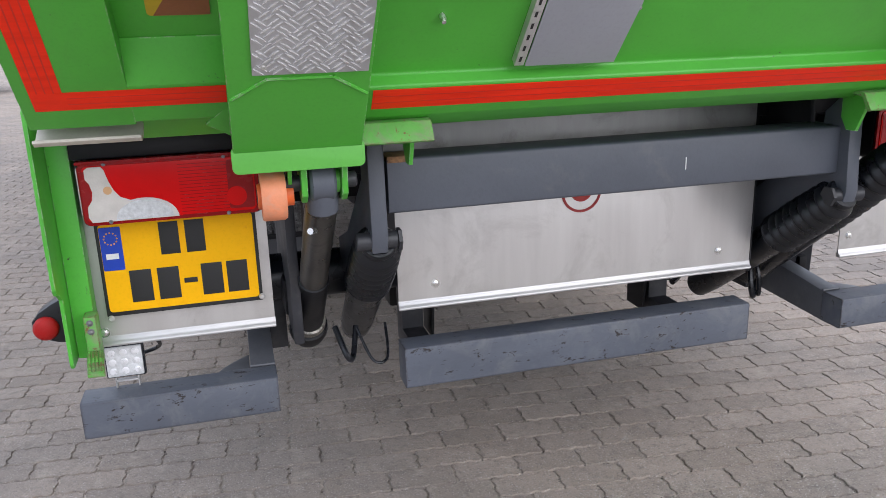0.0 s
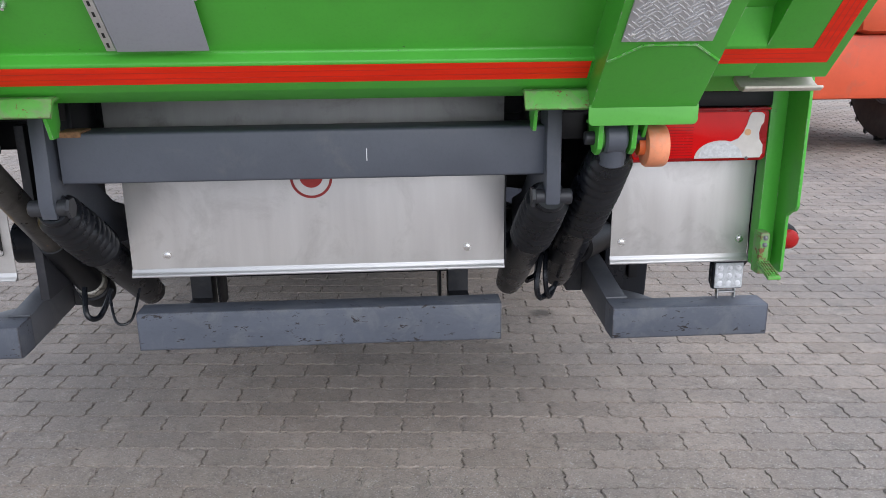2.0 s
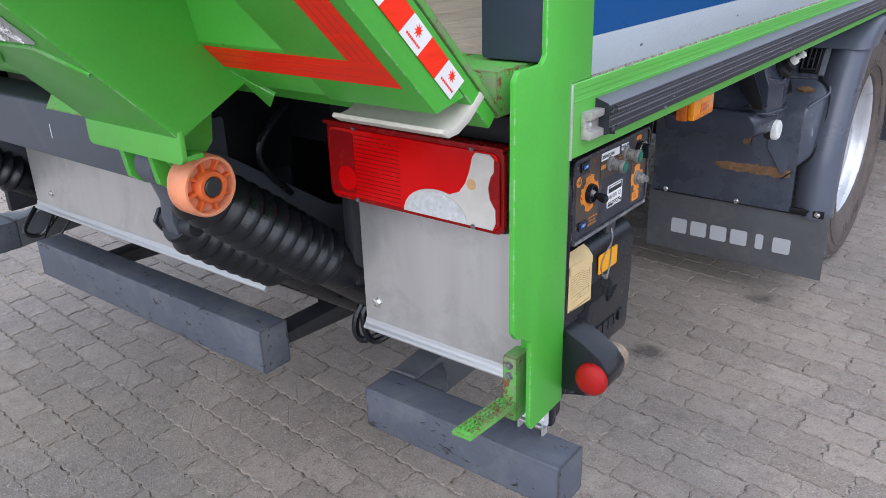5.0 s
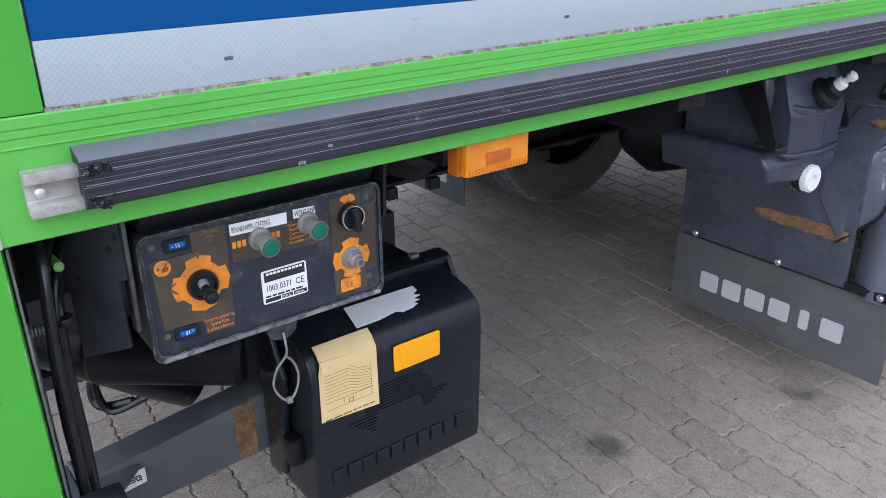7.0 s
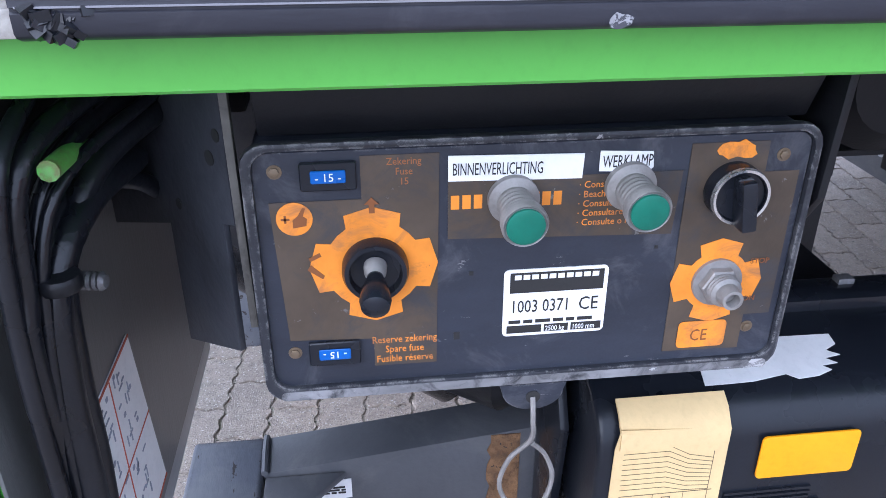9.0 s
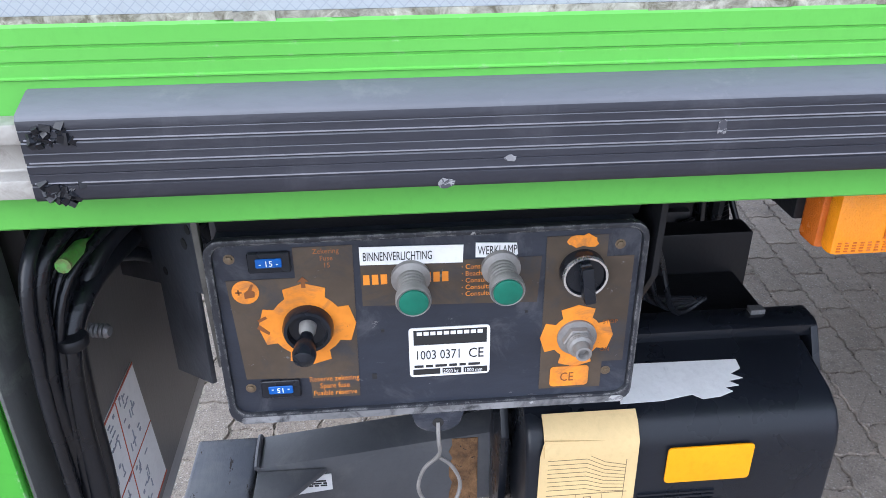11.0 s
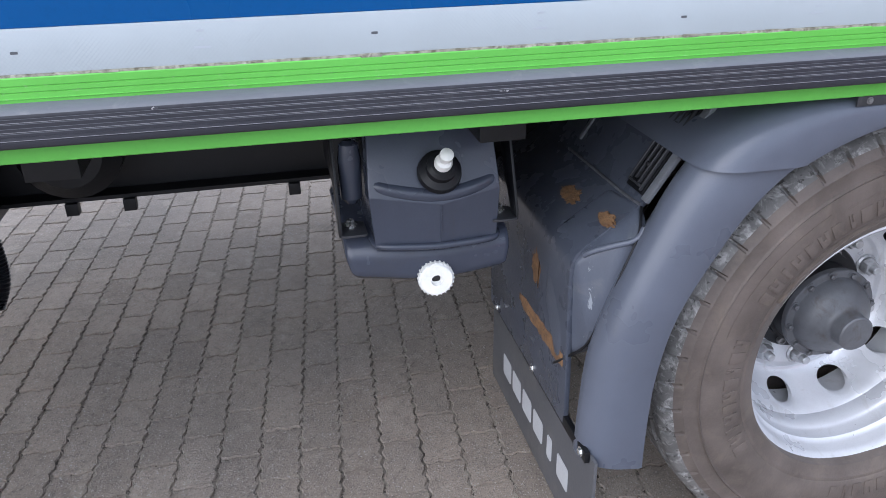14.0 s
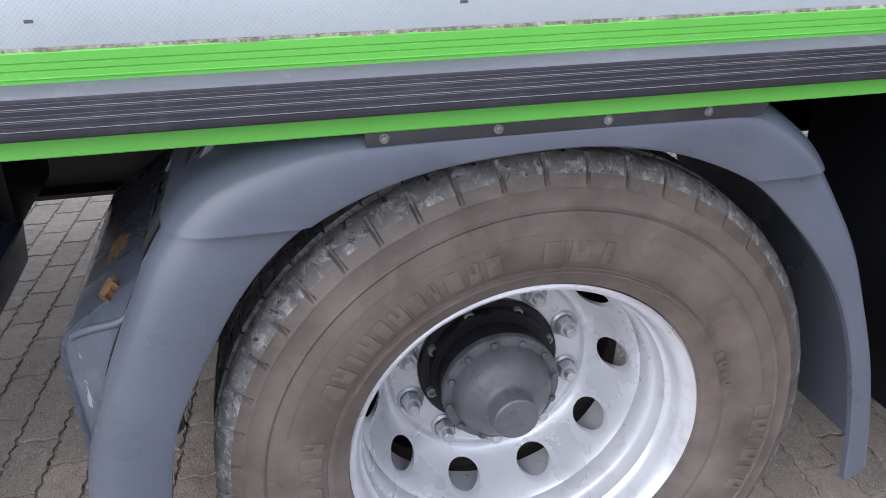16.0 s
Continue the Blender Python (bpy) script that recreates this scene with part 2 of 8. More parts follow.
HUB = mat("hub_grey_paint", (0.088, 0.091, 0.100), 0.40, vary=0.2, scale=14, bump=0.12, dirt=(0.05, 0.036, 0.028), dirt_lo=0.52, dirt_amt=0.7)
NUT_RIM = mat("silver_nut_paint", (0.40, 0.405, 0.42), 0.35, metal=0.4, vary=0.2, scale=60, bump=0.1, dirt=(0.12, 0.075, 0.04), dirt_lo=0.56, dirt_amt=0.8)
LEDGE = mat("scraped_plastic", (0.070, 0.080, 0.106), 0.30, vary=0.2, scale=9, grain=320, bump=0.1, dirt=(0.13, 0.135, 0.15), dirt_lo=0.54, dirt_amt=0.6, chip=(0.22, 0.24, 0.27), chip_lo=0.64, chip_scale=46, stretch=(0.45, 1.3, 0.35))
SCRAPED = mat("pale_scrape", (0.115, 0.12, 0.135), 0.45, vary=0.5, scale=60, grain=300, bump=0.2, dirt=(0.05, 0.052, 0.06), dirt_lo=0.46, dirt_amt=0.9, chip=(0.26, 0.26, 0.265), chip_lo=0.66, chip_scale=90)
STRIP_GREY = mat("plain_grey_strip", (0.15, 0.16, 0.18), 0.4, vary=0.1, scale=10, dirt=(0.08, 0.08, 0.085), dirt_lo=0.56)
WOOD = mat("worn_wooden_floor", (0.47, 0.39, 0.29), 0.65, vary=0.2, scale=5, grain=60, bump=0.2, stretch=(7, 0.7, 1), dirt=(0.20, 0.14, 0.09), dirt_lo=0.5, dirt_amt=0.6)
GASKET = mat("blue_black_seal", (0.035, 0.042, 0.065), 0.5, vary=0.2, scale=6)
WHITE_WALL = mat("white_inner_wall", (0.62, 0.62, 0.6), 0.5, vary=0.06, scale=3)
ORANGE_RED = mat("orange_red_machine_paint", (0.60, 0.085, 0.03), 0.45, vary=0.12, scale=3, dirt=(0.30, 0.12, 0.08), dirt_lo=0.55)
CHROME = mat("bright_metal", (0.7, 0.7, 0.69), 0.25, metal=0.9, vary=0.1, scale=60)
CLEAR_MARKER = mat("clear_marker_lens", (0.25, 0.185, 0.135), 0.14, vary=0.2, scale=60, grain=500, bump=0.4)
LED_LENS = mat("clear_led_lens", (0.60, 0.61, 0.62), 0.18, vary=0.2, scale=90, grain=600, bump=0.4, coat=0.6)
SAND = mat("joint_sand", (0.40, 0.35, 0.30), 0.95, vary=0.25, scale=1.1, grain=300, bump=0.5, dirt=(0.060, 0.050, 0.044), dirt_lo=0.47, dirt_amt=0.8, chip=(0.075, 0.062, 0.052), chip_lo=0.55, chip_scale=75)


def band_material():
    """White retroreflective band with a fine diamond net."""
    m = mat("white_reflective_band", (0.345, 0.385, 0.41), 0.35, vary=0.04, scale=6, bump=0.03)
    n, l = nodes_of(m)
    b = n["Principled BSDF"]
    geo = n.new("ShaderNodeNewGeometry")
    mp = n.new("ShaderNodeMapping")
    mp.inputs["Rotation"].default_value = (radians(45), 0, 0)
    mp.inputs["Scale"].default_value = (1, 1, 1)
    l.new(geo.outputs["Position"], mp.inputs["Vector"])
    ck = n.new("ShaderNodeTexBrick")
    ck.inputs["Scale"].default_value = 230
    ck.inputs["Mortar Size"].default_value = 0.06
    ck.inputs["Color1"].default_value = ck.inputs["Color2"].default_value = (1, 1, 1, 1)
    ck.inputs["Mortar"].default_value = (0.82, 0.83, 0.86, 1)
    ck.inputs["Brick Width"].default_value = ck.inputs["Row Height"].default_value = 1.0
    ck.offset = 0.0
    sw = n.new("ShaderNodeSeparateXYZ")
    cb = n.new("ShaderNodeCombineXYZ")
    l.new(mp.outputs[0], sw.inputs[0])
    l.new(sw.outputs[1], cb.inputs[0])
    l.new(sw.outputs[2], cb.inputs[1])
    l.new(cb.outputs[0], ck.inputs["Vector"])
    old = b.inputs["Base Color"].links[0].from_socket
    l.new(mixer(n, l, old, ck.outputs[0], 1.0, "MULTIPLY"), b.inputs["Base Color"])
    return m


BAND = band_material()


def paver_material(name, per_object):
    """Worn concrete paver; the tone differs from piece to piece."""
    m = bpy.data.materials.new(name)
    m.use_nodes = True
    n, l = nodes_of(m)
    b = n["Principled BSDF"]
    geo = n.new("ShaderNodeNewGeometry")
    pos = geo.outputs["Position"]
    rnd = n.new("ShaderNodeObjectInfo").outputs["Random"] if per_object else geo.outputs["Random Per Island"]
    c = mixer(n, l, (0.290, 0.238, 0.196), (0.385, 0.318, 0.265), rnd)
    c = mixer(n, l, c, (0.235, 0.207, 0.185), ramp_of(n, l, noise_of(n, l, pos, 0.9, 5), 0.42, 0.62, 0.0, 0.7))
    c = mixer(n, l, c, (0.125, 0.116, 0.108), ramp_of(n, l, noise_of(n, l, pos, 5.0, 6, 0.7), 0.55, 0.75, 0.0, 0.55))
    c = mixer(n, l, c, (0.12, 0.108, 0.098), ramp_of(n, l, noise_of(n, l, pos, 30, 5, 0.75), 0.50, 0.72, 0.0, 0.6))
    # pale dry sand trodden over the blocks in patches
    c = mixer(n, l, c, (0.46, 0.395, 0.325), ramp_of(n, l, noise_of(n, l, pos, 11, 6, 0.72), 0.54, 0.70, 0.0, 0.55))
    grit = noise_of(n, l, pos, 170, 4, 0.8)
    c = mixer(n, l, c, (0.06, 0.055, 0.05), ramp_of(n, l, grit, 0.53, 0.68, 0.0, 0.8))
    c = mixer(n, l, c, (0.50, 0.47, 0.44), ramp_of(n, l, noise_of(n, l, pos, 190, 2, 0.6), 0.60, 0.68, 0.0, 0.85))
    # two dark oil spots with ragged outlines
    for cx, cy, r in ((0.90, 1.335, 0.085), (1.10, 1.985, 0.075)):
        d = n.new("ShaderNodeVectorMath")
        d.operation = "DISTANCE"
        d.inputs[1].default_value = (cx, cy, 0)
        l.new(pos, d.inputs[0])
        wob = n.new("ShaderNodeMath")
        wob.operation = "MULTIPLY_ADD"
        l.new(noise_of(n, l, pos, 16, 4), wob.inputs[0])
        wob.inputs[1].default_value = 0.17
        l.new(d.outputs["Value"], wob.inputs[2])
        g = ramp_of(n, l, wob.outputs[0], r + 0.015, r + 0.085, 0.68, 0.0)
        c = mixer(n, l, c, (0.035, 0.031, 0.028), g)
    l.new(c, b.inputs["Base Color"])
    b.inputs["Roughness"].default_value = 0.9
    bp = n.new("ShaderNodeBump")
    bp.inputs["Strength"].default_value, bp.inputs["Distance"].default_value = 0.9, 0.0045
    l.new(grit, bp.inputs["Height"])
    l.new(bp.outputs[0], b.inputs["Normal"])
    return m


def far_paving_material():
    """The same paving a long way off, where single blocks no longer stand out."""
    m = paver_material("paver_concrete_far", False)
    n, l = nodes_of(m)
    b = n["Principled BSDF"]
    geo = n.new("ShaderNodeNewGeometry")
    mp = n.new("ShaderNodeMapping")
    mp.inputs["Rotation"].default_value = (0, 0, radians(4.75))
    l.new(geo.outputs["Position"], mp.inputs["Vector"])
    br = n.new("ShaderNodeTexBrick")
    br.inputs["Scale"].default_value = 1.0
    br.inputs["Brick Width"].default_value, br.inputs["Row Height"].default_value = 0.2078, 0.1091
    br.inputs["Mortar Size"].default_value = 0.006
    br.inputs["Color1"].default_value = br.inputs["Color2"].default_value = (1, 1, 1, 1)
    br.inputs["Mortar"].default_value = (0.55, 0.52, 0.50, 1)
    l.new(mp.outputs[0], br.inputs["Vector"])
    old = b.inputs["Base Color"].links[0].from_socket
    l.new(mixer(n, l, old, br.outputs[0], 1.0, "MULTIPLY"), b.inputs["Base Color"])
    return m


PAVER = paver_material("paver_concrete", True)
PAVER_FIELD = paver_material("paver_concrete_field", False)


def edge_wear(m, col, radius=0.004, lo=0.5, scale=60.0, amount=0.9):
    """Paint rubbed off along the sharp edges, unevenly."""
    n, l = nodes_of(m)
    b = n["Principled BSDF"]
    bev = n.new("ShaderNodeBevel")
    bev.samples = 4
    bev.inputs["Radius"].default_value = radius
    geo = n.new("ShaderNodeNewGeometry")
    dot = n.new("ShaderNodeVectorMath")
    dot.operation = "DOT_PRODUCT"
    l.new(bev.outputs[0], dot.inputs[0])
    l.new(geo.outputs["Normal"], dot.inputs[1])
    edge = ramp_of(n, l, dot.outputs["Value"], 0.985, 0.90, 0.0, 1.0)
    worn = ramp_of(n, l, noise_of(n, l, geo.outputs["Position"], scale, 5.0, 0.75), lo, lo + 0.06, 0.0, amount)
    f = n.new("ShaderNodeMath")
    f.operation = "MULTIPLY"
    l.new(edge, f.inputs[0])
    l.new(worn, f.inputs[1])
    old = b.inputs["Base Color"].links[0].from_socket
    l.new(mixer(n, l, old, col, f.outputs[0]), b.inputs["Base Color"])


edge_wear(GREEN, (0.40, 0.46, 0.36), 0.004, 0.50, 45)
edge_wear(GREEN_RAIL, (0.36, 0.42, 0.30), 0.002, 0.58, 60, 0.4)
edge_wear(GREEN_WORN, (0.13, 0.065, 0.035), 0.006, 0.44, 40)
edge_wear(BAR_PAINT, (0.028, 0.020, 0.018), 0.010, 0.40, 40)
edge_wear(GREY_PAINT, (0.025, 0.022, 0.020), 0.004, 0.54, 40)
edge_wear(PANEL_BLACK, (0.16, 0.16, 0.165), 0.002, 0.50, 90)

PAVER_FAR = far_paving_material()

# ---- building helpers ----
WORLD_OF = {}
SIDE = lambda x: Matrix(((0, 0, 1, x), (1, 0, 0, 0), (0, 1, 0, 0), (0, 0, 0, 1)))      # (along y, up) seen from the right-hand side
REAR = lambda y: Matrix(((1, 0, 0, 0), (0, 0, -1, y), (0, 1, 0, 0), (0, 0, 0, 1)))     # (along x, up) seen from behind
FLAT = lambda z: Matrix.Translation((0, 0, z))


def thing(name, at, label, category, group="", kind=""):
    ob = new(name)
    ob.matrix_basis = Matrix.Translation(at)
    ob.empty_display_size = 0.1
    WORLD_OF[ob] = ob.matrix_basis.copy()
    return tagged(ob, label, category, group, kind)


def finish(name, bm, material, smooth=True):
    me = bpy.data.meshes.new(name)
    bm.normal_update()
    bm.to_mesh(me)
    bm.free()
    for x in material if isinstance(material, (list, tuple)) else (material,):
        me.materials.append(x)
    if smooth:
        me.shade_smooth()
        me.set_sharp_from_angle(angle=radians(38))
    return me


def part(name, bm, material, parent, label="", m=None, smooth=True, kind=""):
    """Links a bmesh (or a ready mesh) as one mesh object under a thing or a part."""
    me = bm if isinstance(bm, bpy.types.Mesh) else finish(name, bm, material, smooth)
    ob = new(name, me)
    ob.parent = parent
    ob.matrix_parent_inverse = WORLD_OF[parent].inverted()
    ob.matrix_basis = m or Matrix.Identity(4)
    WORLD_OF[ob] = ob.matrix_basis.copy()
    return tagged(ob, label, "", "", kind)


def soften(bm, w, seg=2, angle=30):
    if w:
        bm.normal_update()
        es = [e for e in bm.edges if len(e.link_faces) == 2 and e.calc_face_angle(0) > radians(angle)]
        bmesh.ops.bevel(bm, geom=es, offset=w, segments=seg, profile=0.6, affect="EDGES", clamp_overlap=True)
    return bm


def add_box(bm, a, b, m=None):
    vs = bmesh.ops.create_cube(bm, size=1)["verts"]
    for v in vs:
        v.co = Vector([a[i] + (b[i] - a[i]) * (v.co[i] + 0.5) for i in range(3)])
        if m:
            v.co = m @ v.co
    return bm


def box(a, b, w=0.003, m=None, seg=2):
    return soften(add_box(bmesh.new(), a, b, m), w, seg)


def boxes(items, w=0.0, m=None):
    bm = bmesh.new()
    for a, b in items:
        add_box(bm, a, b, m)
    return soften(bm, w, 1)


def add_prism(bm, pts, t0, t1, m=None):
    """A flat outline in a plane, drawn out from t0 to t1 along its normal."""
    lo = [bm.verts.new((x, y, t0)) for x, y in pts]
    hi = [bm.verts.new((x, y, t1)) for x, y in pts]
    k = len(pts)
    bm.faces.new(hi)
    bm.faces.new(lo[::-1])
    for i in range(k):
        j = (i + 1) % k
        bm.faces.new((lo[i], lo[j], hi[j], hi[i]))
    if m:
        for v in lo + hi:
            v.co = m @ v.co
    return bm


def prism(pts, t0, t1, m=None, w=0.0, seg=2):
    bm = add_prism(bmesh.new(), pts, t0, t1, m)
    bmesh.ops.recalc_face_normals(bm, faces=bm.faces)
    return soften(bm, w, seg)


def rrect(x0, y0, x1, y1, r, n=4):
    out = []
    for cx, cy, a0 in ((x1 - r, y1 - r, 0), (x0 + r, y1 - r, 90), (x0 + r, y0 + r, 180), (x1 - r, y0 + r, 270)):
        for i in range(n + 1):
            a = radians(a0 + 90 * i / n)
            out.append((cx + r * math.cos(a), cy + r * math.sin(a)))
    return out


def disc(cx, cy, r, n=20):
    return [(cx + r * math.cos(2 * math.pi * i / n), cy + r * math.sin(2 * math.pi * i / n)) for i in range(n)]


def axis_frame(p, q):
    """A frame at p with its z along the way to q."""
    d = (Vector(q) - Vector(p)).normalized()
    return Matrix.Translation(p) @ d.to_track_quat("Z", "Y").to_matrix().to_4x4()


def add_lathe(bm, prof, m=None, n=32, cap=True):
    """Turns (radius, height) pairs round the z axis."""
    rings = []
    for r, z in prof:
        rings.append([bm.verts.new((r * math.cos(2 * math.pi * i / n), r * math.sin(2 * math.pi * i / n), z)) for i in range(n)])
    for a, b in zip(rings, rings[1:]):
        for i in range(n):
            j = (i + 1) % n
            bm.faces.new((a[i], a[j], b[j], b[i]))
    if cap:
        bm.faces.new(rings[0][::-1])
        bm.faces.new(rings[-1])
    if m:
        for ring in rings:
            for v in ring:
                v.co = m @ v.co
    return bm


def lathe(prof, m=None, n=32, cap=True):
    bm = add_lathe(bmesh.new(), prof, m, n, cap)
    bmesh.ops.recalc_face_normals(bm, faces=bm.faces)
    return bm


def rod(p, q, r, n=20, bev=0.0):
    h = (Vector(q) - Vector(p)).length
    b = min(bev, r * 0.6)
    prof = [(r, 0), (r, h)] if not b else [(r - b, 0), (r, b), (r, h - b), (r - b, h)]
    return lathe(prof, axis_frame(p, q), n)


def add_tube(bm, pts, r, n=8):
    """A hose or cable through the points, rounded by a Catmull-Rom curve."""
    P = [Vector(p) for p in pts]
    Q = []
    for i in range(len(P) - 1):
        a, b, c, d = P[max(i - 1, 0)], P[i], P[i + 1], P[min(i + 2, len(P) - 1)]
        for k in range(6):
            t = k / 6
            Q.append(0.5 * (2 * b + (c - a) * t + (2 * a - 5 * b + 4 * c - d) * t * t + (3 * b - a - 3 * c + d) * t ** 3))
    Q.append(P[-1])
    rings, side = [], None
    for i, q in enumerate(Q):
        d = (Q[min(i + 1, len(Q) - 1)] - Q[max(i - 1, 0)]).normalized()
        if side is None:
            side = d.orthogonal().normalized()
        side = (side - d * side.dot(d)).normalized()
        up = d.cross(side)
        rings.append([bm.verts.new(q + (side * math.cos(2 * math.pi * k / n) + up * math.sin(2 * math.pi * k / n)) * r) for k in range(n)])
    for a, b in zip(rings, rings[1:]):
        for k in range(n):
            j = (k + 1) % n
            bm.faces.new((a[k], a[j], b[j], b[k]))
    bm.faces.new(rings[0][::-1])
    bm.faces.new(rings[-1])
    return bm


def tube(pts, r, n=8):
    return add_tube(bmesh.new(), pts, r, n)


def lettering(words, size, m, depth=0.0004, align="LEFT", stretch=1.0):
    cu = bpy.data.curves.new("lettering", "FONT")
    cu.body, cu.size, cu.extrude, cu.align_x, cu.resolution_u = words, size, depth, align, 2
    ob = bpy.data.objects.new("lettering", cu)
    me = bpy.data.meshes.new_from_object(ob)
    bm = bmesh.new()
    bm.from_mesh(me)
    bmesh.ops.transform(bm, matrix=m @ Matrix.Diagonal((stretch, 1, 1, 1)), verts=bm.verts)
    bpy.data.objects.remove(ob)
    bpy.data.curves.remove(cu)
    bpy.data.meshes.remove(me)
    return bm


def bars(bm, x0, y0, x1, y1, rows, m, t=0.0006, seed=1, fill=0.62):
    """Writing too small to read: rows of short bars."""
    rnd = random.Random(seed)
    h = (y1 - y0) / rows
    for i in range(rows):
        x = x0
        while x < x1 - h:
            w = min(rnd.uniform(1.2, 4.5) * h, x1 - x)
            add_prism(bm, [(x, y0 + i * h), (x + w, y0 + i * h), (x + w, y0 + (i + fill) * h), (x, y0 + (i + fill) * h)], 0, t, m)
            x += w + h * 0.5
    return bm


def bolt_mesh(name, r=0.008, h=0.006, material=None):
    bm = add_lathe(bmesh.new(), [(r * 1.5, 0), (r * 1.5, h * 0.2), (r * 0.3, h * 0.21)], None, 16, False)
    add_lathe(bm, [(r, h * 0.2), (r, h * 0.85), (r * 0.75, h)], None, 6)
    return finish(name, bm, material or CHROME)

# ---- the ground ----
GA = radians(-4.75)                       # the courses run a little askew to the lorry
ML, MW = 0.2078, 0.1091                   # paver module
ground = tagged(new("ground", finish("ground", box((-60, -40, -0.3), (60, 80, -0.0064), 0), SAND, False)), "sand-filled joints of a wide yard paved with concrete blocks",
                "ground", "", "structure")
WORLD_OF[ground] = Matrix.Identity(4)

# the paving goes on past the blocks that can be told apart
for a, b in (((-60, -40), (60, -2.5)), ((-60, 18.9), (60, 80)), ((-60, -2.5), (-6.4, 18.9)), ((7.9, -2.5), (60, 18.9))):
    far = tagged(new("pavement", finish("pavement", box((a[0], a[1], -0.02), (b[0], b[1], -0.0035), 0), PAVER_FAR, False)), "far stretch of grey-brown concrete block paving", "paving", "", "structure")
    WORLD_OF[far] = Matrix.Identity(4)


def rag(cx, cy, rx, ry, n, seed):
    """A ragged round outline."""
    q = random.Random(seed)
    return [(cx + rx * math.cos(2 * math.pi * i / n) * q.uniform(0.7, 1.15), cy + ry * math.sin(2 * math.pi * i / n) * q.uniform(0.6, 1.2)) for i in range(n)]


# ---- the lorry: frame, box body, rear end ----
truck = thing("box_truck", (0, 3, 0), "green and blue box lorry with silver wheels, parked on block paving", "truck")
CX = 0.016                                # the lorry's middle
def mir(x):
    return 2 * CX - x


# box body; its side falls by four millimetres a metre towards the cab
FALL = Matrix(((1, 0, 0, 0), (0, 1, 0, 0), (0, -0.0043, 1, 0), (0, 0, 0, 1)))
XZ = lambda y: Matrix(((1, 0, 0, 0), (0, 0, 1, y), (0, 1, 0, 0), (0, 0, 0, 1)))
part("blue_side_wall", box((1.255, 0.052, 1.2655), (1.2965, 7.2, 3.7), 0.002, FALL), BLUE, truck, "glossy blue side panel")
part("reflective_band", box((1.26, 0.052, 1.2085), (1.2975, 7.2, 1.2655), 0.001, FALL), BAND, truck, "white retroreflective band")
MARK_INK = mat("grey_ink", (0.07, 0.075, 0.085), 0.5)
for y0, z0 in ((0.224, 1.232), (0.693, 1.232), (1.16, 1.231), (1.62, 1.230), (2.085, 1.2265), (2.54, 1.225)):
    part("maker_mark", box((1.2975, y0 - 0.0045, z0 - 0.002), (1.2978, y0 + 0.0045, z0 + 0.0015), 0), MARK_INK, truck)
PALE_INK = mat("pale_grey_ink", (0.33, 0.355, 0.40), 0.5)
for y0 in (0.45, 0.92, 1.39, 1.86, 2.31, 2.78):
    bm = bmesh.new()
    for k in range(3):
        w = (0.010, 0.006, 0.022)[k]
        add_box(bm, (1.2975, y0 - w / 2, 1.251 - 0.011 * k), (1.2978, y0 + w / 2, 1.2535 - 0.011 * k), FALL)
    part("approval_mark", bm, PALE_INK, truck)
# crumbling sealant between the band and the rail
bm = box((1.290, 0.05, 1.2050), (1.2985, 7.2, 1.2086), 0, FALL)
rnd = random.Random(5)
y = 0.05
while y < 4.2:
    w = rnd.uniform(0.008, 0.05)
    if rnd.random() < 0.6:
        add_box(bm, (1.296, y, 1.2045 + rnd.uniform(-0.0010, 0.0008)), (1.2988 + rnd.uniform(0, 0.0010), y + w, 1.2086 + rnd.uniform(-0.0014, 0.0008)), FALL)
    y += w
part("sealant_strip", bm, mat("dirty_sealant", (0.34, 0.335, 0.28), 0.8, vary=0.4, scale=60, dirt=(0.09, 0.08, 0.05), dirt_lo=0.42, dirt_amt=0.9), truck, "crumbling dirty sealant", kind="stuff")
# bottom rail: an extruded profile with fine ribs
prof = [(1.2, 1.0905), (1.2985, 1.0905), (1.300, 1.092), (1.300, 1.1)]
for z, d in ((1.1775, -1), (1.1855, 1), (1.1935, 1)):
    prof += [(1.300, z - 0.0010), (1.300 - 0.0012 * d, z - 0.0004), (1.300 - 0.0012 * d, z + 0.0004), (1.300, z + 0.0010)]
prof += [(1.300, 1.2035), (1.2985, 1.2050), (1.2, 1.2050)]
part("bottom_rail", prism(prof, 0, 7.2, FALL @ XZ(-0.008)), GREEN_RAIL, truck, "ribbed green bottom rail")
bm = box((1.2985, -0.0125, 1.0905), (1.3012, -0.0070, 1.2050), 0.0008)
part("weld_seam", bm, ALU, truck)
RIB_LINE = mat("scuffed_rib", (0.20, 0.20, 0.22), 0.5, vary=0.15, scale=18, stretch=(1, 0.1, 1))
rail = [(1.2995, 1.1165), (1.3180, 1.1165), (1.3230, 1.1185), (1.3245, 1.1205)]
for z in (1.1285, 1.1398, 1.1522):
    rail += [(1.3245, z - 0.0015), (1.3237, z - 0.0008), (1.3237, z + 0.0006), (1.3247, z + 0.0008), (1.3245, z + 0.0020), (1.3245, z + 0.0052), (1.3240, z + 0.0056), (1.3245, z + 0.0060)]
rail += [(1.3245, 1.1630), (1.3225, 1.1658), (1.3035, 1.1722), (1.2995, 1.1725)]
# paler rubber for the up-facing faces: dust plus reflected sky, both as colour
RAIL_DUST_SHEEN = mat("dusty_rubber", (0.115, 0.12, 0.135), 0.5, vary=0.15, scale=9, grain=240, bump=0.1, stretch=(1, 0.3, 1), dirt=(0.20, 0.20, 0.205), dirt_lo=0.56, dirt_amt=0.6, chip=(0.34, 0.34, 0.34), chip_lo=0.72, chip_scale=40)
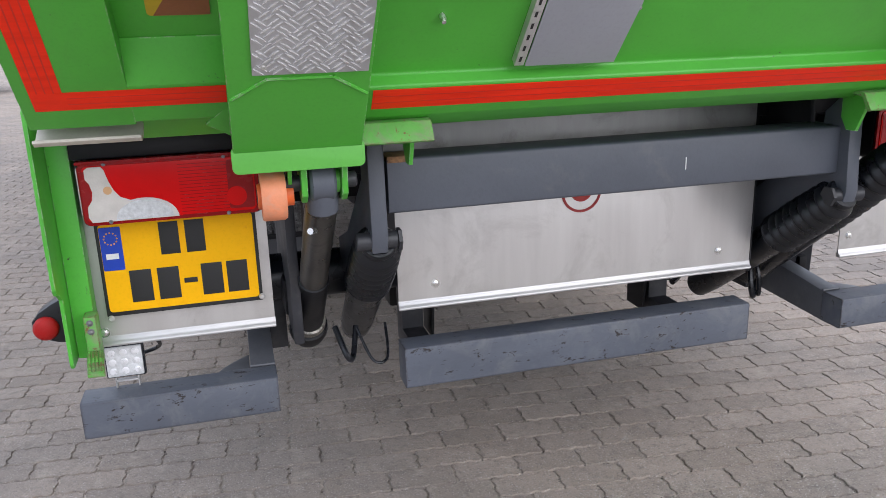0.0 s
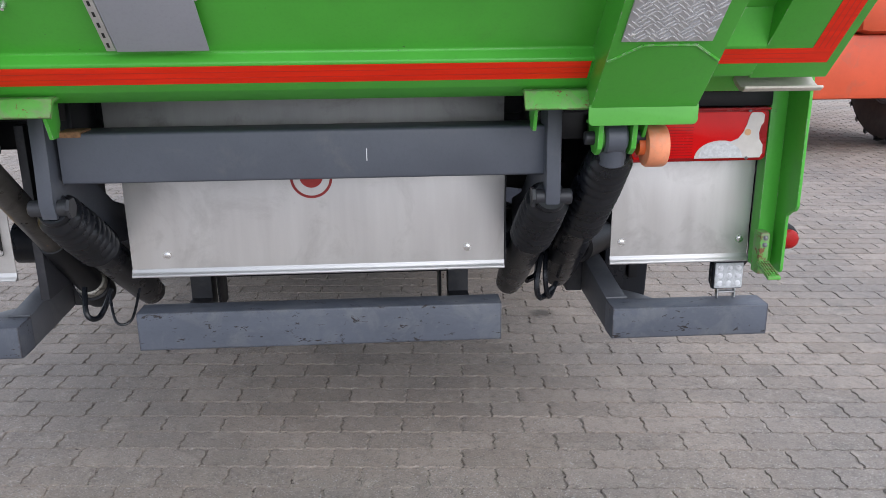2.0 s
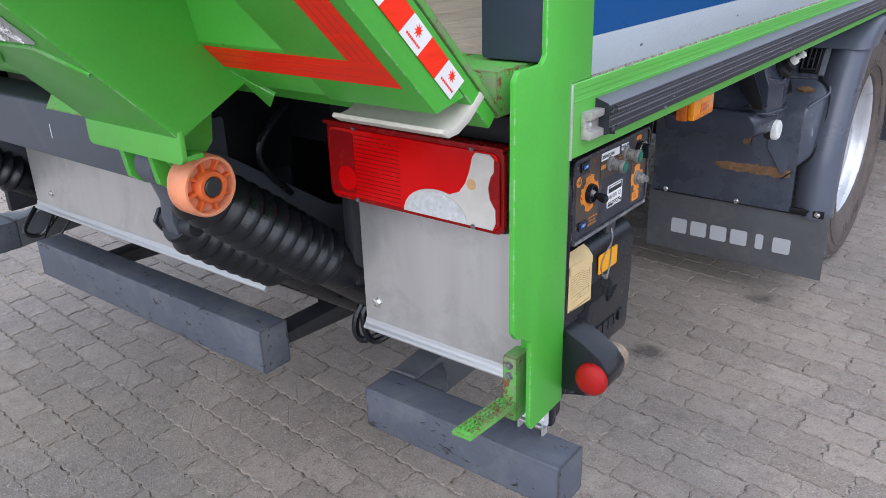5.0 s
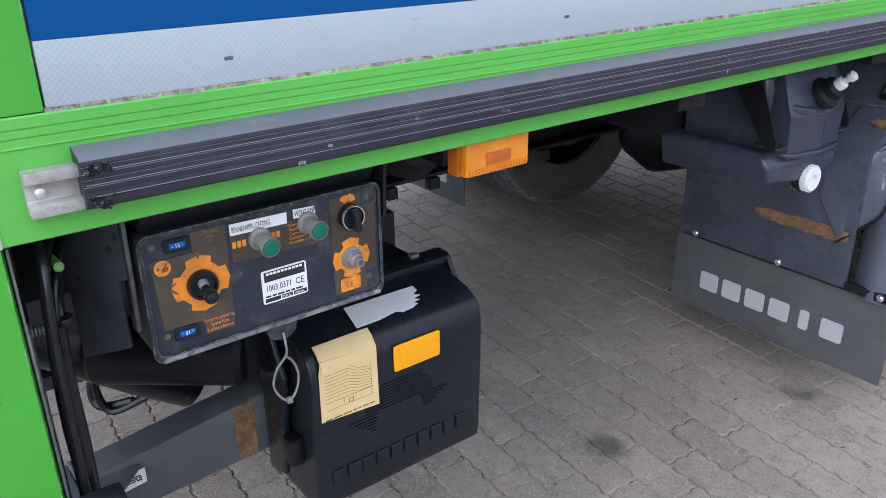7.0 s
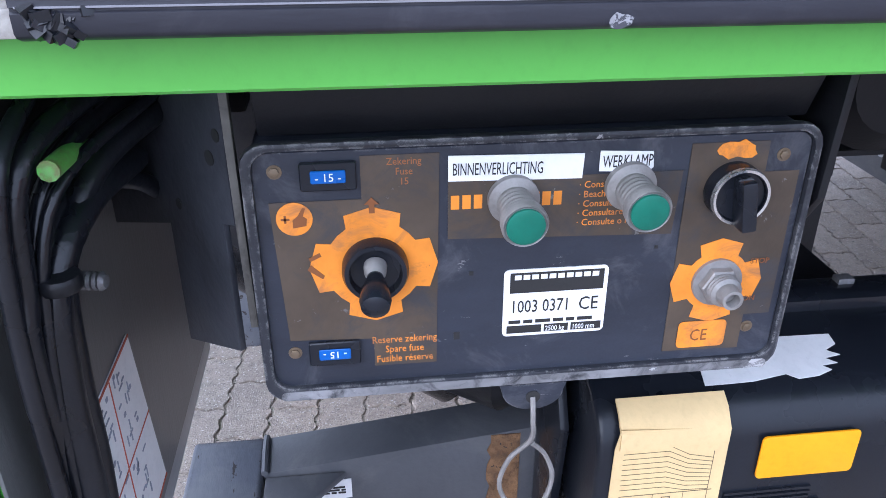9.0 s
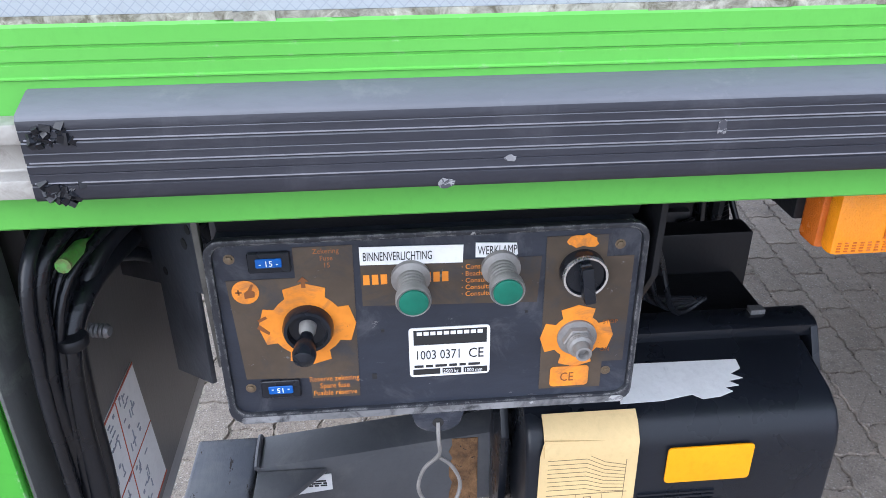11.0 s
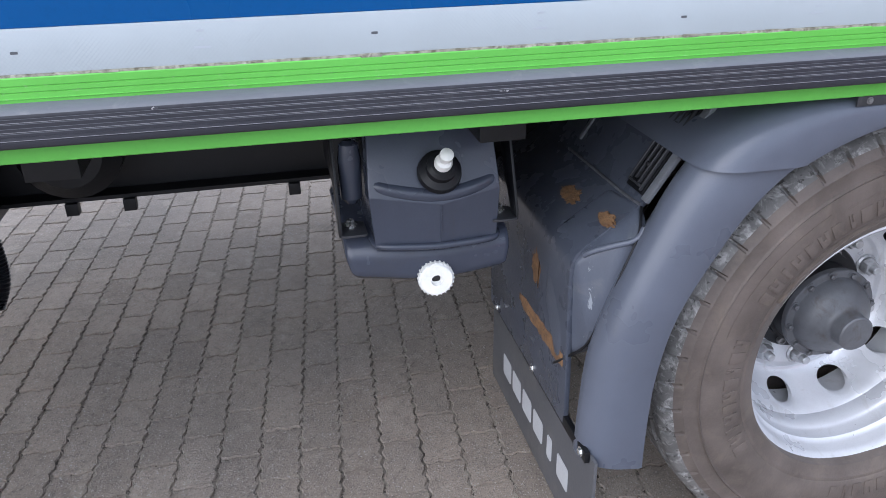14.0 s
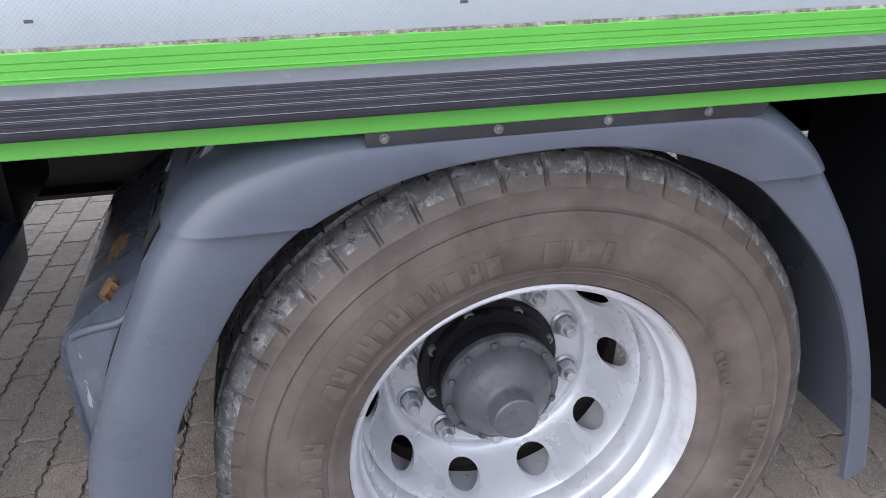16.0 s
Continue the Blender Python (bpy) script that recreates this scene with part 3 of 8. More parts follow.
rbm = prism(rail, 0, 6.9, FALL @ XZ(0.064))
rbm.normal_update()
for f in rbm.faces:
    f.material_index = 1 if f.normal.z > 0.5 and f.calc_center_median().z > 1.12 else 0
rub = part("rub_rail", rbm, (RUB_RAIL, RAIL_DUST_SHEEN), truck, "scuffed grey rubber rub rail, top paled for dust and sky sheen")
# pale lines that paint the highlights along the rail's ridges
for z in (1.1285, 1.1398, 1.1522):
    part("worn_rib_line", box((1.3236, 0.066, z + 0.0004), (1.3250, 6.95, z + 0.0011), 0, FALL), RIB_LINE, rub)
SCUFF = mat("pale_scuff", (0.26, 0.26, 0.27), 0.7, vary=0.4, scale=80, chip=(0.05, 0.05, 0.06), chip_lo=0.47, chip_scale=160)
rnd = random.Random(14)
for yc, zc, ry, rz in ((0.565, 1.1345, 0.007, 0.0025), (0.28, 1.121, 0.006, 0.003), (0.315, 1.134, 0.004, 0.002), (0.43, 1.1475, 0.003, 0.005), (1.03, 1.146, 0.002, 0.006), (1.03, 1.126, 0.0016, 0.009), (1.80, 1.150, 0.008, 0.002), (1.32, 1.160, 0.005, 0.002)):
    part("scuff_mark", prism([(a, b - 0.0043 * yc) for a, b in rag(yc, zc, ry, rz, 13, int(yc * 100))], 0, 0.0004, SIDE(1.3246)), SCUFF, rub)
CHAMFER = Matrix.Translation((1.3225, 0, 1.1660)) @ Matrix.Rotation(math.atan2(0.0064, -0.0190), 4, "Y") @ Matrix(((0, 1, 0, 0), (1, 0, 0, 0), (0, 0, -1, 0), (0, 0, 0, 1)))
for yc, w, ry in ((0.14, 0.008, 0.020), (0.19, 0.009, 0.012), (0.62, 0.008, 0.006), (0.98, 0.007, 0.012), (1.18, 0.010, 0.008), (2.13, 0.010, 0.008), (1.72, 0.006, 0.008)):
    part("scuff_mark", prism(rag(yc, w, ry, 0.004, 15, int(yc * 100)), -0.0003, 0.0006, FALL @ CHAMFER), SCUFF, rub)
part("rail_holder", prism([(1.300, 1.1165), (1.3165, 1.1165), (1.3165, 1.1275), (1.307, 1.1295), (1.307, 1.1455), (1.3165, 1.1475), (1.3165, 1.1585), (1.300, 1.1585)], 0, 0.046, XZ(0.019), 0.0015), mat("dirty_aluminium", (0.36, 0.345, 0.315), 0.5, metal=0.3, vary=0.2, scale=30, bump=0.15, dirt=(0.16, 0.14, 0.12), dirt_lo=0.52, dirt_amt=0.6), rub,
     "bare aluminium rail holder")
part("rivet", lathe([(0.005, 0), (0.005, 0.003), (0.002, 0.005)], SIDE(1.307) @ Matrix.Translation((0.031, 1.1375, 0)), 12), ALU, rub)
bm = bmesh.new()
rnd = random.Random(3)
for cz in (1.1225, 1.1560):
    for k in range(30):
        p = Vector((1.3235, 0.070 + rnd.uniform(0, 0.024) * rnd.random(), cz + rnd.uniform(-0.006, 0.006)))
        q = Matrix.Translation(p) @ Matrix.Rotation(rnd.uniform(0, 6.28), 4, Vector((rnd.random(), rnd.random(), rnd.random() + 0.1)))
        h = rnd.uniform(0.0008, 0.0026)
        add_box(bm, (-h, -h * 1.4, -h * 0.8), (h, h * 1.4, h * 0.8), q)
part("torn_edge", bm, RUBBER, rub, "torn rubber at the screws", kind="stuff")
# other walls, roof, floor
part("side_wall", box((mir(1.2925), -0.01, 1.08), (mir(1.255), 7.2, 3.7), 0.002), WHITE_WALL, truck, "white inner side wall")
part("inner_lining", box((1.235, 0.05, 1.243), (1.2545, 7.1, 3.65), 0.001), WHITE_WALL, truck)
part("front_wall", box((mir(1.25), 7.1, 1.08), (1.25, 7.2, 3.7), 0.002), WHITE_WALL, truck)
part("roof", box((mir(1.295), -0.05, 3.7), (1.295, 7.2, 3.78), 0.01), WHITE_WALL, truck)
floor_part = part("floor_bearer", box((mir(1.2), 0.03, 1.10), (1.2, 7.1, 1.215), 0.002), BLACK_PAINT, truck)
for i in range(18):
    x0 = mir(1.232) + i * 0.1375
    part("floor_plank", box((x0 + 0.001, -0.03, 1.216), (x0 + 0.1365, 7.05, 1.240), 0.002, None, 1), WOOD, floor_part)
part("rear_sill", box((mir(1.262), -0.150, 1.178), (1.262, -0.032, 1.241), 0.002), GREEN_WORN, truck, "rust-stained green rear sill")
part("cross_beam", box((mir(1.10), 0.06, 1.02), (1.10, 0.11, 1.098), 0.004), BLACK_PAINT, truck)
for X in (lambda x: x, mir):
    a, b = sorted((X(0.85), X(1.243)))
    part("light_housing_strip", box((a, -0.065, 1.118), (b, 0.05, 1.16), 0.004), BLACK_PAINT, truck)

# rear corner posts with their wings
for sgn, nm in ((1, ""), (-1, "")):
    X = (lambda x: x) if sgn > 0 else mir
    lo, hi = sorted((X(1.290), X(1.299)))
    outline = [(-0.162, 0.862), (-0.162, 1.232), (-0.152, 1.246), (-0.092, 1.246), (-0.083, 1.256), (-0.083, 3.7), (0.050, 3.7), (0.050, 1.2055), (-0.009, 1.2055),
               (-0.009, 0.668), (-0.105, 0.662), (-0.112, 0.672), (-0.112, 0.825), (-0.135, 0.842), (-0.152, 0.848)]
    post = part("corner_post", prism(outline, lo, hi, SIDE(0), 0.0025), GREEN, truck, "green corner post, paint chipped along its edge")
    a, b = sorted((X(1.244), X(1.2902)))
    part("post_back", box((a, -0.055, 0.664), (b, -0.006, 1.19), 0.004), GREEN, post)
    a, b = sorted((X(1.185), X(1.2895)))
    part("door_seal", box((a, -0.078, 1.243), (b, 0.02, 3.7), 0.008), GASKET, post, "dark rubber door seal")
    # hinged foot catch
    a, b = sorted((X(1.234), X(1.262)))
    foot = part("foot_catch", box((a, -0.095, 0.655), (b, -0.050, 0.775), 0.006), GREEN_WORN, post, "worn green folding foot catch")
    for z in (0.740, 0.760):
        part("bolt", bolt_mesh("bolt", 0.005, 0.005, DULL_BOLT), None, foot, "", Matrix.Translation((X(1.248), -0.095, z)) @ Matrix.Rotation(radians(90), 4, "X"))
    tong = [(X(1.230), -0.094, 0.694), (X(1.264), -0.094, 0.694), (X(1.248), -0.204, 0.684), (X(1.212), -0.206, 0.684)]
    bm = bmesh.new()
    top = [bm.verts.new(v) for v in tong]
    bot = [bm.verts.new(Vector(v) - Vector((0, 0, 0.009))) for v in tong]
    bm.faces.new(top); bm.faces.new(bot[::-1])
    for i in range(4):
        bm.faces.new((top[i], bot[i], bot[(i + 1) % 4], top[(i + 1) % 4]))
    bmesh.ops.recalc_face_normals(bm, faces=bm.faces)
    part("tongue", soften(bm, 0.002), GREEN_WORN, foot)
    bm = bmesh.new()
    for i in range(9):
        for j in range(4):
            u, v = 0.1 + i * 0.1, 0.17 + j * 0.22
            p = (Vector(tong[0]).lerp(Vector(tong[3]), u)).lerp(Vector(tong[1]).lerp(Vector(tong[2]), u), v)
            add_box(bm, p - Vector((0.0022, 0.003, 0)), p + Vector((0.0022, 0.003, 0.004)))
    part("pimpled_tread", bm, GREEN_WORN, foot, kind="stuff")

# rear sheet panels with a folded bright hem
def rear_panel(x0, x1, z1, bolts, label):
    p = part("rear_panel", box((x0, 0.0, 0.684), (x1, 0.004, z1), 0.0012), STEEL, truck, label)
    hem = [(-0.0080, 0.6670), (-0.0105, 0.6685), (-0.0112, 0.6715), (-0.0098, 0.6745), (-0.0060, 0.6775), (-0.0030, 0.6815), (-0.0018, 0.6865), (-0.0008, 0.690), (0.0045, 0.690), (0.0045, 0.667)]
    part("hem", prism([(y, z) for y, z in hem], x0 - 0.001, x1 + 0.001, Matrix(((0, 0, 1, 0), (1, 0, 0, 0), (0, 1, 0, 0), (0, 0, 0, 1))), 0.0008), STEEL_HEM, p)
    for bx, bz in bolts:
        part("bolt", bolt_mesh("bolt"), None, p, "", Matrix.Translation((bx, 0, bz)) @ Matrix.Rotation(radians(90), 4, "X"))
    return p


pan_mid = rear_panel(-0.499, 0.536, 0.955, ((-0.40, 0.729), (0.432, 0.730)), "streaked stainless sheet with a folded hem")
pan_right = rear_panel(0.842, 1.243, 0.985, ((0.873, 0.731), (1.217, 0.733)), "stainless sheet below the tail light")
rear_panel(-1.222, -0.812, 0.985, ((-1.205, 0.700),), "stainless sheet carrying the number plate")
part("backing_sheet", box((-0.53, 0.012, 0.957), (0.534, 0.016, 1.19), 0.001), STEEL_SHADED, truck, "upper stainless sheet behind the lift beam")
part("side_flange", box((0.538, 0.0, 0.69), (0.541, 0.10, 0.955), 0.0005), DARK_STEEL, pan_mid)
# round badge, half hidden behind the beam
part("badge_ring", lathe([(0.0500, 0), (0.0500, 0.0012), (0.0572, 0.0012), (0.0572, 0)], REAR(-0.0002) @ Matrix.Translation((0.006, 0.938, 0)), 48, False), mat("badge_red", (0.32, 0.03, 0.03), 0.5), pan_mid, "red badge ring")
part("badge_centre", prism(disc(0.006, 0.942, 0.032, 28), 0.0003, 0.0014, REAR(0.0)), mat("badge_red_centre", (0.42, 0.04, 0.035), 0.5), pan_mid)
# the steel's dark reflections are put into this thin brown-grey skin
part("panel_back", box((0.845, 0.0045, 0.692), (1.240, 0.0055, 0.98), 0), mat("brown_grey_back", (0.17, 0.160, 0.152), 0.35, metal=0.2, vary=0.2, scale=5, stretch=(2, 2, 0.5)), pan_right, "stainless inner face, its dark reflections set in brown-grey")
# warning sheet on the inner side of the panel
INNER = Matrix(((-1, 0, 0, 0), (0, 0, 1, 0.0058), (0, 1, 0, 0), (0, 0, 0, 1)))
sheet = part("warning_sheet", prism([(-1.21, 0.705), (-1.085, 0.705), (-1.107, 0.86), (-1.21, 0.86)], 0, 0.001, INNER), PAPER, pan_right, "white warning sheet with orange rules")
bm = bmesh.new()
for a, b in (((-1.21, 0.858), (-1.107, 0.860)), ((-1.21, 0.781), (-1.096, 0.782)), ((-1.21, 0.705), (-1.085, 0.707)), ((-1.21, 0.705), (-1.208, 0.86)), ((-1.163, 0.708), (-1.162, 0.857))):
    add_box(bm, (a[0], a[1], 0.001), (b[0], b[1], 0.0016), INNER)
part("rule_print", bm, mat("red_brown_rule", (0.42, 0.09, 0.05), 0.6), sheet)
bm = bmesh.new()
rn = random.Random(31)
for u0 in (-1.206, -1.158):
    for v0 in (0.712, 0.737, 0.762, 0.789, 0.813, 0.836):
        for k in range(6):
            u, v = u0 + rn.uniform(0.002, 0.032), v0 + rn.uniform(0.001, 0.017)
            w, h = rn.choice(((0.009, 0.0012), (0.0012, 0.009), (0.004, 0.003), (0.006, 0.0014)))
            add_box(bm, (u, v, 0.001), (u + w, v + h, 0.0016), INNER)
part("print", bm, mat("grey_blue_print", (0.26, 0.28, 0.33), 0.6), sheet, kind="stuff")

# number plate with its characters as plain bars
plate = part("number_plate", box((-1.192, -0.012, 0.741), (-0.836, -0.0005, 0.975), 0.003), INK, truck, "yellow number plate in a black holder")
part("plate_face", prism(rrect(-1.184, 0.752, -0.844, 0.962, 0.008), 0, 0.0022, REAR(-0.012), 0.0008, 1), YELLOW_PLATE, plate)
part("blue_band", prism(rrect(-1.183, 0.853, -1.137, 0.955, 0.003), 0, 0.0012, REAR(-0.0144)), EU_BLUE, plate)
bm = bmesh.new()
for k in range(12):
    a = 2 * math.pi * k / 12
    add_prism(bm, disc(-1.160 + 0.014 * math.cos(a), 0.928 + 0.014 * math.sin(a), 0.0018, 8), 0, 0.0006, REAR(-0.0157))
part("star_ring", bm, REFLECTOR_YELLOW, plate, kind="stuff")
part("band_mark", boxes([((-1.174, -0.0163, 0.880), (-1.147, -0.0157, 0.893))]), PAPER, plate)
bm = bmesh.new()
for x0, x1, z0, z1 in ((-1.055, -1.012, 0.880, 0.957), (-0.998, -0.955, 0.880, 0.957), (-1.131, -1.083, 0.772, 0.849), (-1.070, -1.022, 0.772, 0.849),
                       (-1.012, -0.982, 0.806, 0.818), (-0.972, -0.924, 0.772, 0.849), (-0.914, -0.866, 0.772, 0.849)):
    part("plain_bar", box((x0, -0.0158, z0), (x1, -0.0143, z1), 0.0006), INK, plate)
for x, z in ((-0.862, 0.925),):
    part("screw", bolt_mesh("screw", 0.004, 0.003, YELLOW_PLATE), None, plate, "", Matrix.Translation((x, -0.0143, z)) @ Matrix.Rotation(radians(90), 4, "X"))
for x, z in ((-1.183, 0.738), (-0.838, 0.752)):
    part("tie_knot", lathe([(0.006, 0), (0.008, 0.003), (0.005, 0.007)], Matrix.Translation((x, -0.012, z)) @ Matrix.Rotation(radians(90), 4, "X"), 10), ALU, plate)

# tail lights
def tail_light(sgn):
    X = (lambda x: x) if sgn > 0 else mir
    M = REAR(0) if sgn > 0 else Matrix(((-1, 0, 0, 2 * CX), (0, 0, -1, 0), (0, 1, 0, 0), (0, 0, 0, 1)))
    t = part("tail_light", prism(rrect(0.852, 0.972, 1.232, 1.116, 0.014), -0.008, 0.070, M, 0.006), mat("lamp_housing", (0.013, 0.011, 0.011), 0.5), truck, "wide red and white tail light")
    part("lens_border", prism(rrect(0.8545, 0.9745, 1.2295, 1.1145, 0.016), 0.0702, 0.0815, M, 0.005), RED_DEEP, t, "dark red lens border")
    part("red_lens", prism(rrect(0.863, 0.983, 1.221, 1.106, 0.012), 0.075, 0.085, M, 0.003), RED_LENS, t, "glossy red lens")
    part("frame_lip", prism(rrect(0.853, 1.1095, 1.231, 1.1165, 0.003), 0.06, 0.088, M, 0.002), RED_DEEP, t)
    part("dark_reflector", prism(rrect(0.867, 0.99, 0.922, 1.10, 0.006), 0.0852, 0.0862, M), RED_DEEP, t, "dark red reflector field")
    part("round_lamp", prism(disc(0.905, 1.018, 0.022, 28), 0.0862, 0.0875, M), RED_LENS, t)
    bone = [(1.032, 0.9835), (1.032, 0.990)]
    for k in range(9):
        a = radians(172 - k * 13)
        bone.append((1.102 + 0.070 * math.cos(a), 0.984 + 0.047 * math.sin(a)))
    bone += [(1.148, 1.036), (1.160, 1.052), (1.168, 1.072), (1.174, 1.096), (1.180, 1.104), (1.206, 1.104), (1.214, 1.098), (1.214, 1.078), (1.207, 1.068), (1.203, 1.05),
             (1.206, 1.032), (1.216, 1.018), (1.217, 0.996), (1.211, 0.9835)]
    part("white_lens", prism(bone, 0.0852, 0.0872, M, 0.0006, 1), WHITE_LENS, t, "curved white lens")
    part("reversing_lamp", prism([(1.102 + 0.060 * math.cos(radians(a)), 0.986 + 0.041 * math.sin(radians(a))) for a in range(0, 181, 12)], 0.0873, 0.0882, M), LED_LENS, t)
    part("amber_spot", prism(disc(1.172, 1.052, 0.009, 16), 0.0873, 0.0879, M), mat("amber_spot", (0.62, 0.36, 0.18), 0.3), t)
    part("side_reflector", prism([(1.2145, 0.992), (1.224, 0.992), (1.224, 1.095), (1.2145, 1.095), (1.208, 1.07), (1.2045, 1.05), (1.208, 1.03), (1.217, 1.018)], 0.0852, 0.0866, M), RED_DEEP, t)
    bm = bmesh.new()
    for k in range(16):
        z = 0.984 + k * 0.0075
        add_box(bm, (0.922, z, 0.0851), (1.025, z + 0.0012, 0.0857), M)
    part("lens_ribbing", bm, RED_DEEP, t, kind="stuff")
    sc = bolt_mesh("lens_screw", 0.003, 0.0035, DULL_BOLT)
    for u, v in ((0.926, 1.109), (1.173, 1.109), (1.174, 0.983), (0.926, 0.981)):
        part("lens_screw", sc, None, t, "", M @ Matrix.Translation((u, v, 0.087)))
    return t


tail_light(1)
tail_light(-1)

# outline marker lamps on rubber arms, and work lights
def marker(sgn):
    X = (lambda x: x) if sgn > 0 else mir
    prof = [(1.297, 0.690), (1.335, 0.693), (1.362, 0.703), (1.383, 0.722), (1.386, 0.748), (1.370, 0.768), (1.340, 0.787), (1.312, 0.800), (1.297, 0.806)]
    M = REAR(0) if sgn > 0 else Matrix(((-1, 0, 0, 2 * CX), (0, 0, -1, 0), (0, 1, 0, 0), (0, 0, 0, 1)))
    t = part("marker_lamp", prism(prof, -0.048, 0.012, M, 0.006), RUBBER, truck, "rubber outline lamp with a red lens")
    lens = [(0.028, 0.0), (0.028, 0.006), (0.026, 0.011), (0.021, 0.015), (0.012, 0.018), (0.003, 0.019)]
    part("red_lens", lathe(lens, M @ Matrix.Translation((1.356, 0.732, 0.012)), 24), MARKER_RED, t, "ribbed red lens")
    long_lens = [(0.029, 0.0), (0.029, 0.003), (0.027, 0.004), (0.027, 0.009), (0.0262, 0.0095), (0.0262, 0.0105), (0.027, 0.011), (0.0265, 0.017), (0.0258, 0.0175), (0.0258, 0.0185), (0.0262, 0.019), (0.0245, 0.025), (0.018, 0.029), (0.003, 0.030)]
    part("white_lens", lathe(long_lens, M @ Matrix.Translation((1.356, 0.737, -0.048)) @ Matrix.Rotation(radians(180), 4, "X"), 24), CLEAR_MARKER, t, "clear front lens")
    return t


marker(1)
marker(-1)


def work_light(x0):
    t = part("work_light", box((x0, 0.033, 0.568), (x0 + 0.092, 0.054, 0.655), 0.006), BLACK_BOX, truck, "square LED work light on the bumper")
    part("lens", box((x0 + 0.004, 0.027, 0.573), (x0 + 0.088, 0.0345, 0.650), 0.004), LED_LENS, t, "clear LED lens")
    em = finish("emitter", lathe([(0.009, 0), (0.008, 0.0006), (0.003, 0.0012)], None, 14), mat("led_emitter", (0.74, 0.74, 0.76), 0.3, metal=0.2, vary=0.1, scale=80))
    for i in range(3):
        for j in range(3):
            part("emitter", em, None, t, "", REAR(0.0268) @ Matrix.Translation((x0 + 0.019 + i * 0.027, 0.588 + j * 0.0235, 0)))
    # upright cooling fins, deepest in the middle
    for k in range(9):
        d = 0.104 - 0.0016 * (k - 4) ** 2
        part("cooling_fin", prism(rrect(0.050, 0.574, d, 0.650, 0.012), x0 + 0.0055 + k * 0.0095, x0 + 0.0090 + k * 0.0095, SIDE(0), 0.0008, 1), BLACK_BOX, t)
    part("fin_core", box((x0 + 0.006, 0.052, 0.588), (x0 + 0.086, 0.074, 0.636), 0.004), BLACK_PAINT, t)
    part("stirrup", boxes([((x0 + 0.018, 0.036, 0.556), (x0 + 0.074, 0.052, 0.560)), ((x0 + 0.018, 0.036, 0.540), (x0 + 0.022, 0.052, 0.58)), ((x0 + 0.070, 0.036, 0.540), (x0 + 0.074, 0.052, 0.58))], 0.0008), ALU, t)
    part("cable", tube([(x0 + 0.05, 0.095, 0.60), (x0 + 0.08, 0.140, 0.585), (x0 + 0.12, 0.125, 0.605), (x0 + 0.118, 0.070, 0.650), (x0 + 0.110, 0.030, 0.70), (x0 + 0.102, 0.020, 0.78)], 0.005), RUBBER, t)
    return t


work_light(1.164)
work_light(-1.222)

# ---- chassis ----
for x in (CX - 0.39, CX + 0.39):
    part("chassis_rail", prism([(x - 0.035, 0.705), (x + 0.035, 0.705), (x + 0.035, 0.715), (x - 0.022, 0.715), (x - 0.022, 0.97), (x + 0.035, 0.97), (x + 0.035, 0.98), (x - 0.035, 0.98)], 0.15, 7.0, XZ(0)), BLACK_PAINT, truck)
    part("sub_frame", box((x - 0.03, 0.16, 0.981), (x + 0.04, 7.0, 1.098), 0.003), BLACK_PAINT, truck)
    for y in (0.95, 1.085, 1.49):
        part("rail_nub", box((x + 0.02, y, 0.675), (x + 0.05, y + 0.03, 0.706), 0.002), BLACK_PAINT, truck)
for y in (0.9, 1.6, 2.3, 3.1, 4.0):
    part("cross_member", box((CX - 0.352, y, 0.76), (CX + 0.352, y + 0.09, 0.94), 0.004), BLACK_PAINT, truck)
    part("floor_bearer", box((mir(1.19), y + 0.2, 1.02), (1.19, y + 0.28, 1.099), 0.003), BLACK_PAINT, truck)
part("axle", rod((mir(0.98), 2.667, 0.497), (0.98, 2.667, 0.497), 0.07), BLACK_PAINT, truck)
part("differential", lathe([(0.05, -0.2), (0.16, -0.12), (0.2, 0), (0.16, 0.12), (0.05, 0.2)], Matrix.Translation((CX, 2.64, 0.5)) @ Matrix.Rotation(radians(90), 4, "Y"), 24), BLACK_PAINT, truck)
part("side_pump_box", box((0.20, 0.42, 0.62), (0.585, 0.752, 1.06), 0.012), BLACK_PAINT, truck, "black pump housing under the floor")
part("pump_lid", box((0.22, 0.44, 0.70), (0.60, 0.735, 0.735), 0.004), DARK_STEEL, truck)
part("pump_bracket", prism([(0.56, 0.80), (0.93, 0.745), (0.93, 0.78), (0.60, 0.90), (0.56, 0.98)], 0.50, 0.525, XZ(0), 0.002), BLACK_PAINT, truck)
part("vertical_hose", tube([(0.57, 0.75, 1.07), (0.585, 0.758, 0.95), (0.57, 0.756, 0.86), (0.58, 0.758, 0.74), (0.60, 0.755, 0.62)], 0.013, 10), RUBBER, truck)
for k, (dx, dy) in enumerate(((0, 0), (0.02, 0.012), (-0.02, 0.02), (0.005, 0.03))):
    part("hose", tube([(0.55 + dx, 0.72 + dy, 0.70), (0.70 + dx, 0.74 + dy, 0.64 - 0.01 * k), (0.86 + dx, 0.765 + dy, 0.635 - 0.01 * k), (0.905 + dx, 0.765 + dy, 0.57), (0.86, 0.76, 0.50)], 0.012, 8), RUBBER, truck)
for k in range(5):
    part("cable", tube([(0.99 - 0.01 * k, 0.47, 1.06), (0.97 + 0.008 * k, 0.48 + 0.012 * k, 0.90), (0.95, 0.52 + 0.015 * k, 0.81 - 0.008 * k), (0.92, 0.63, 0.775)], 0.0032), RUBBER, truck)
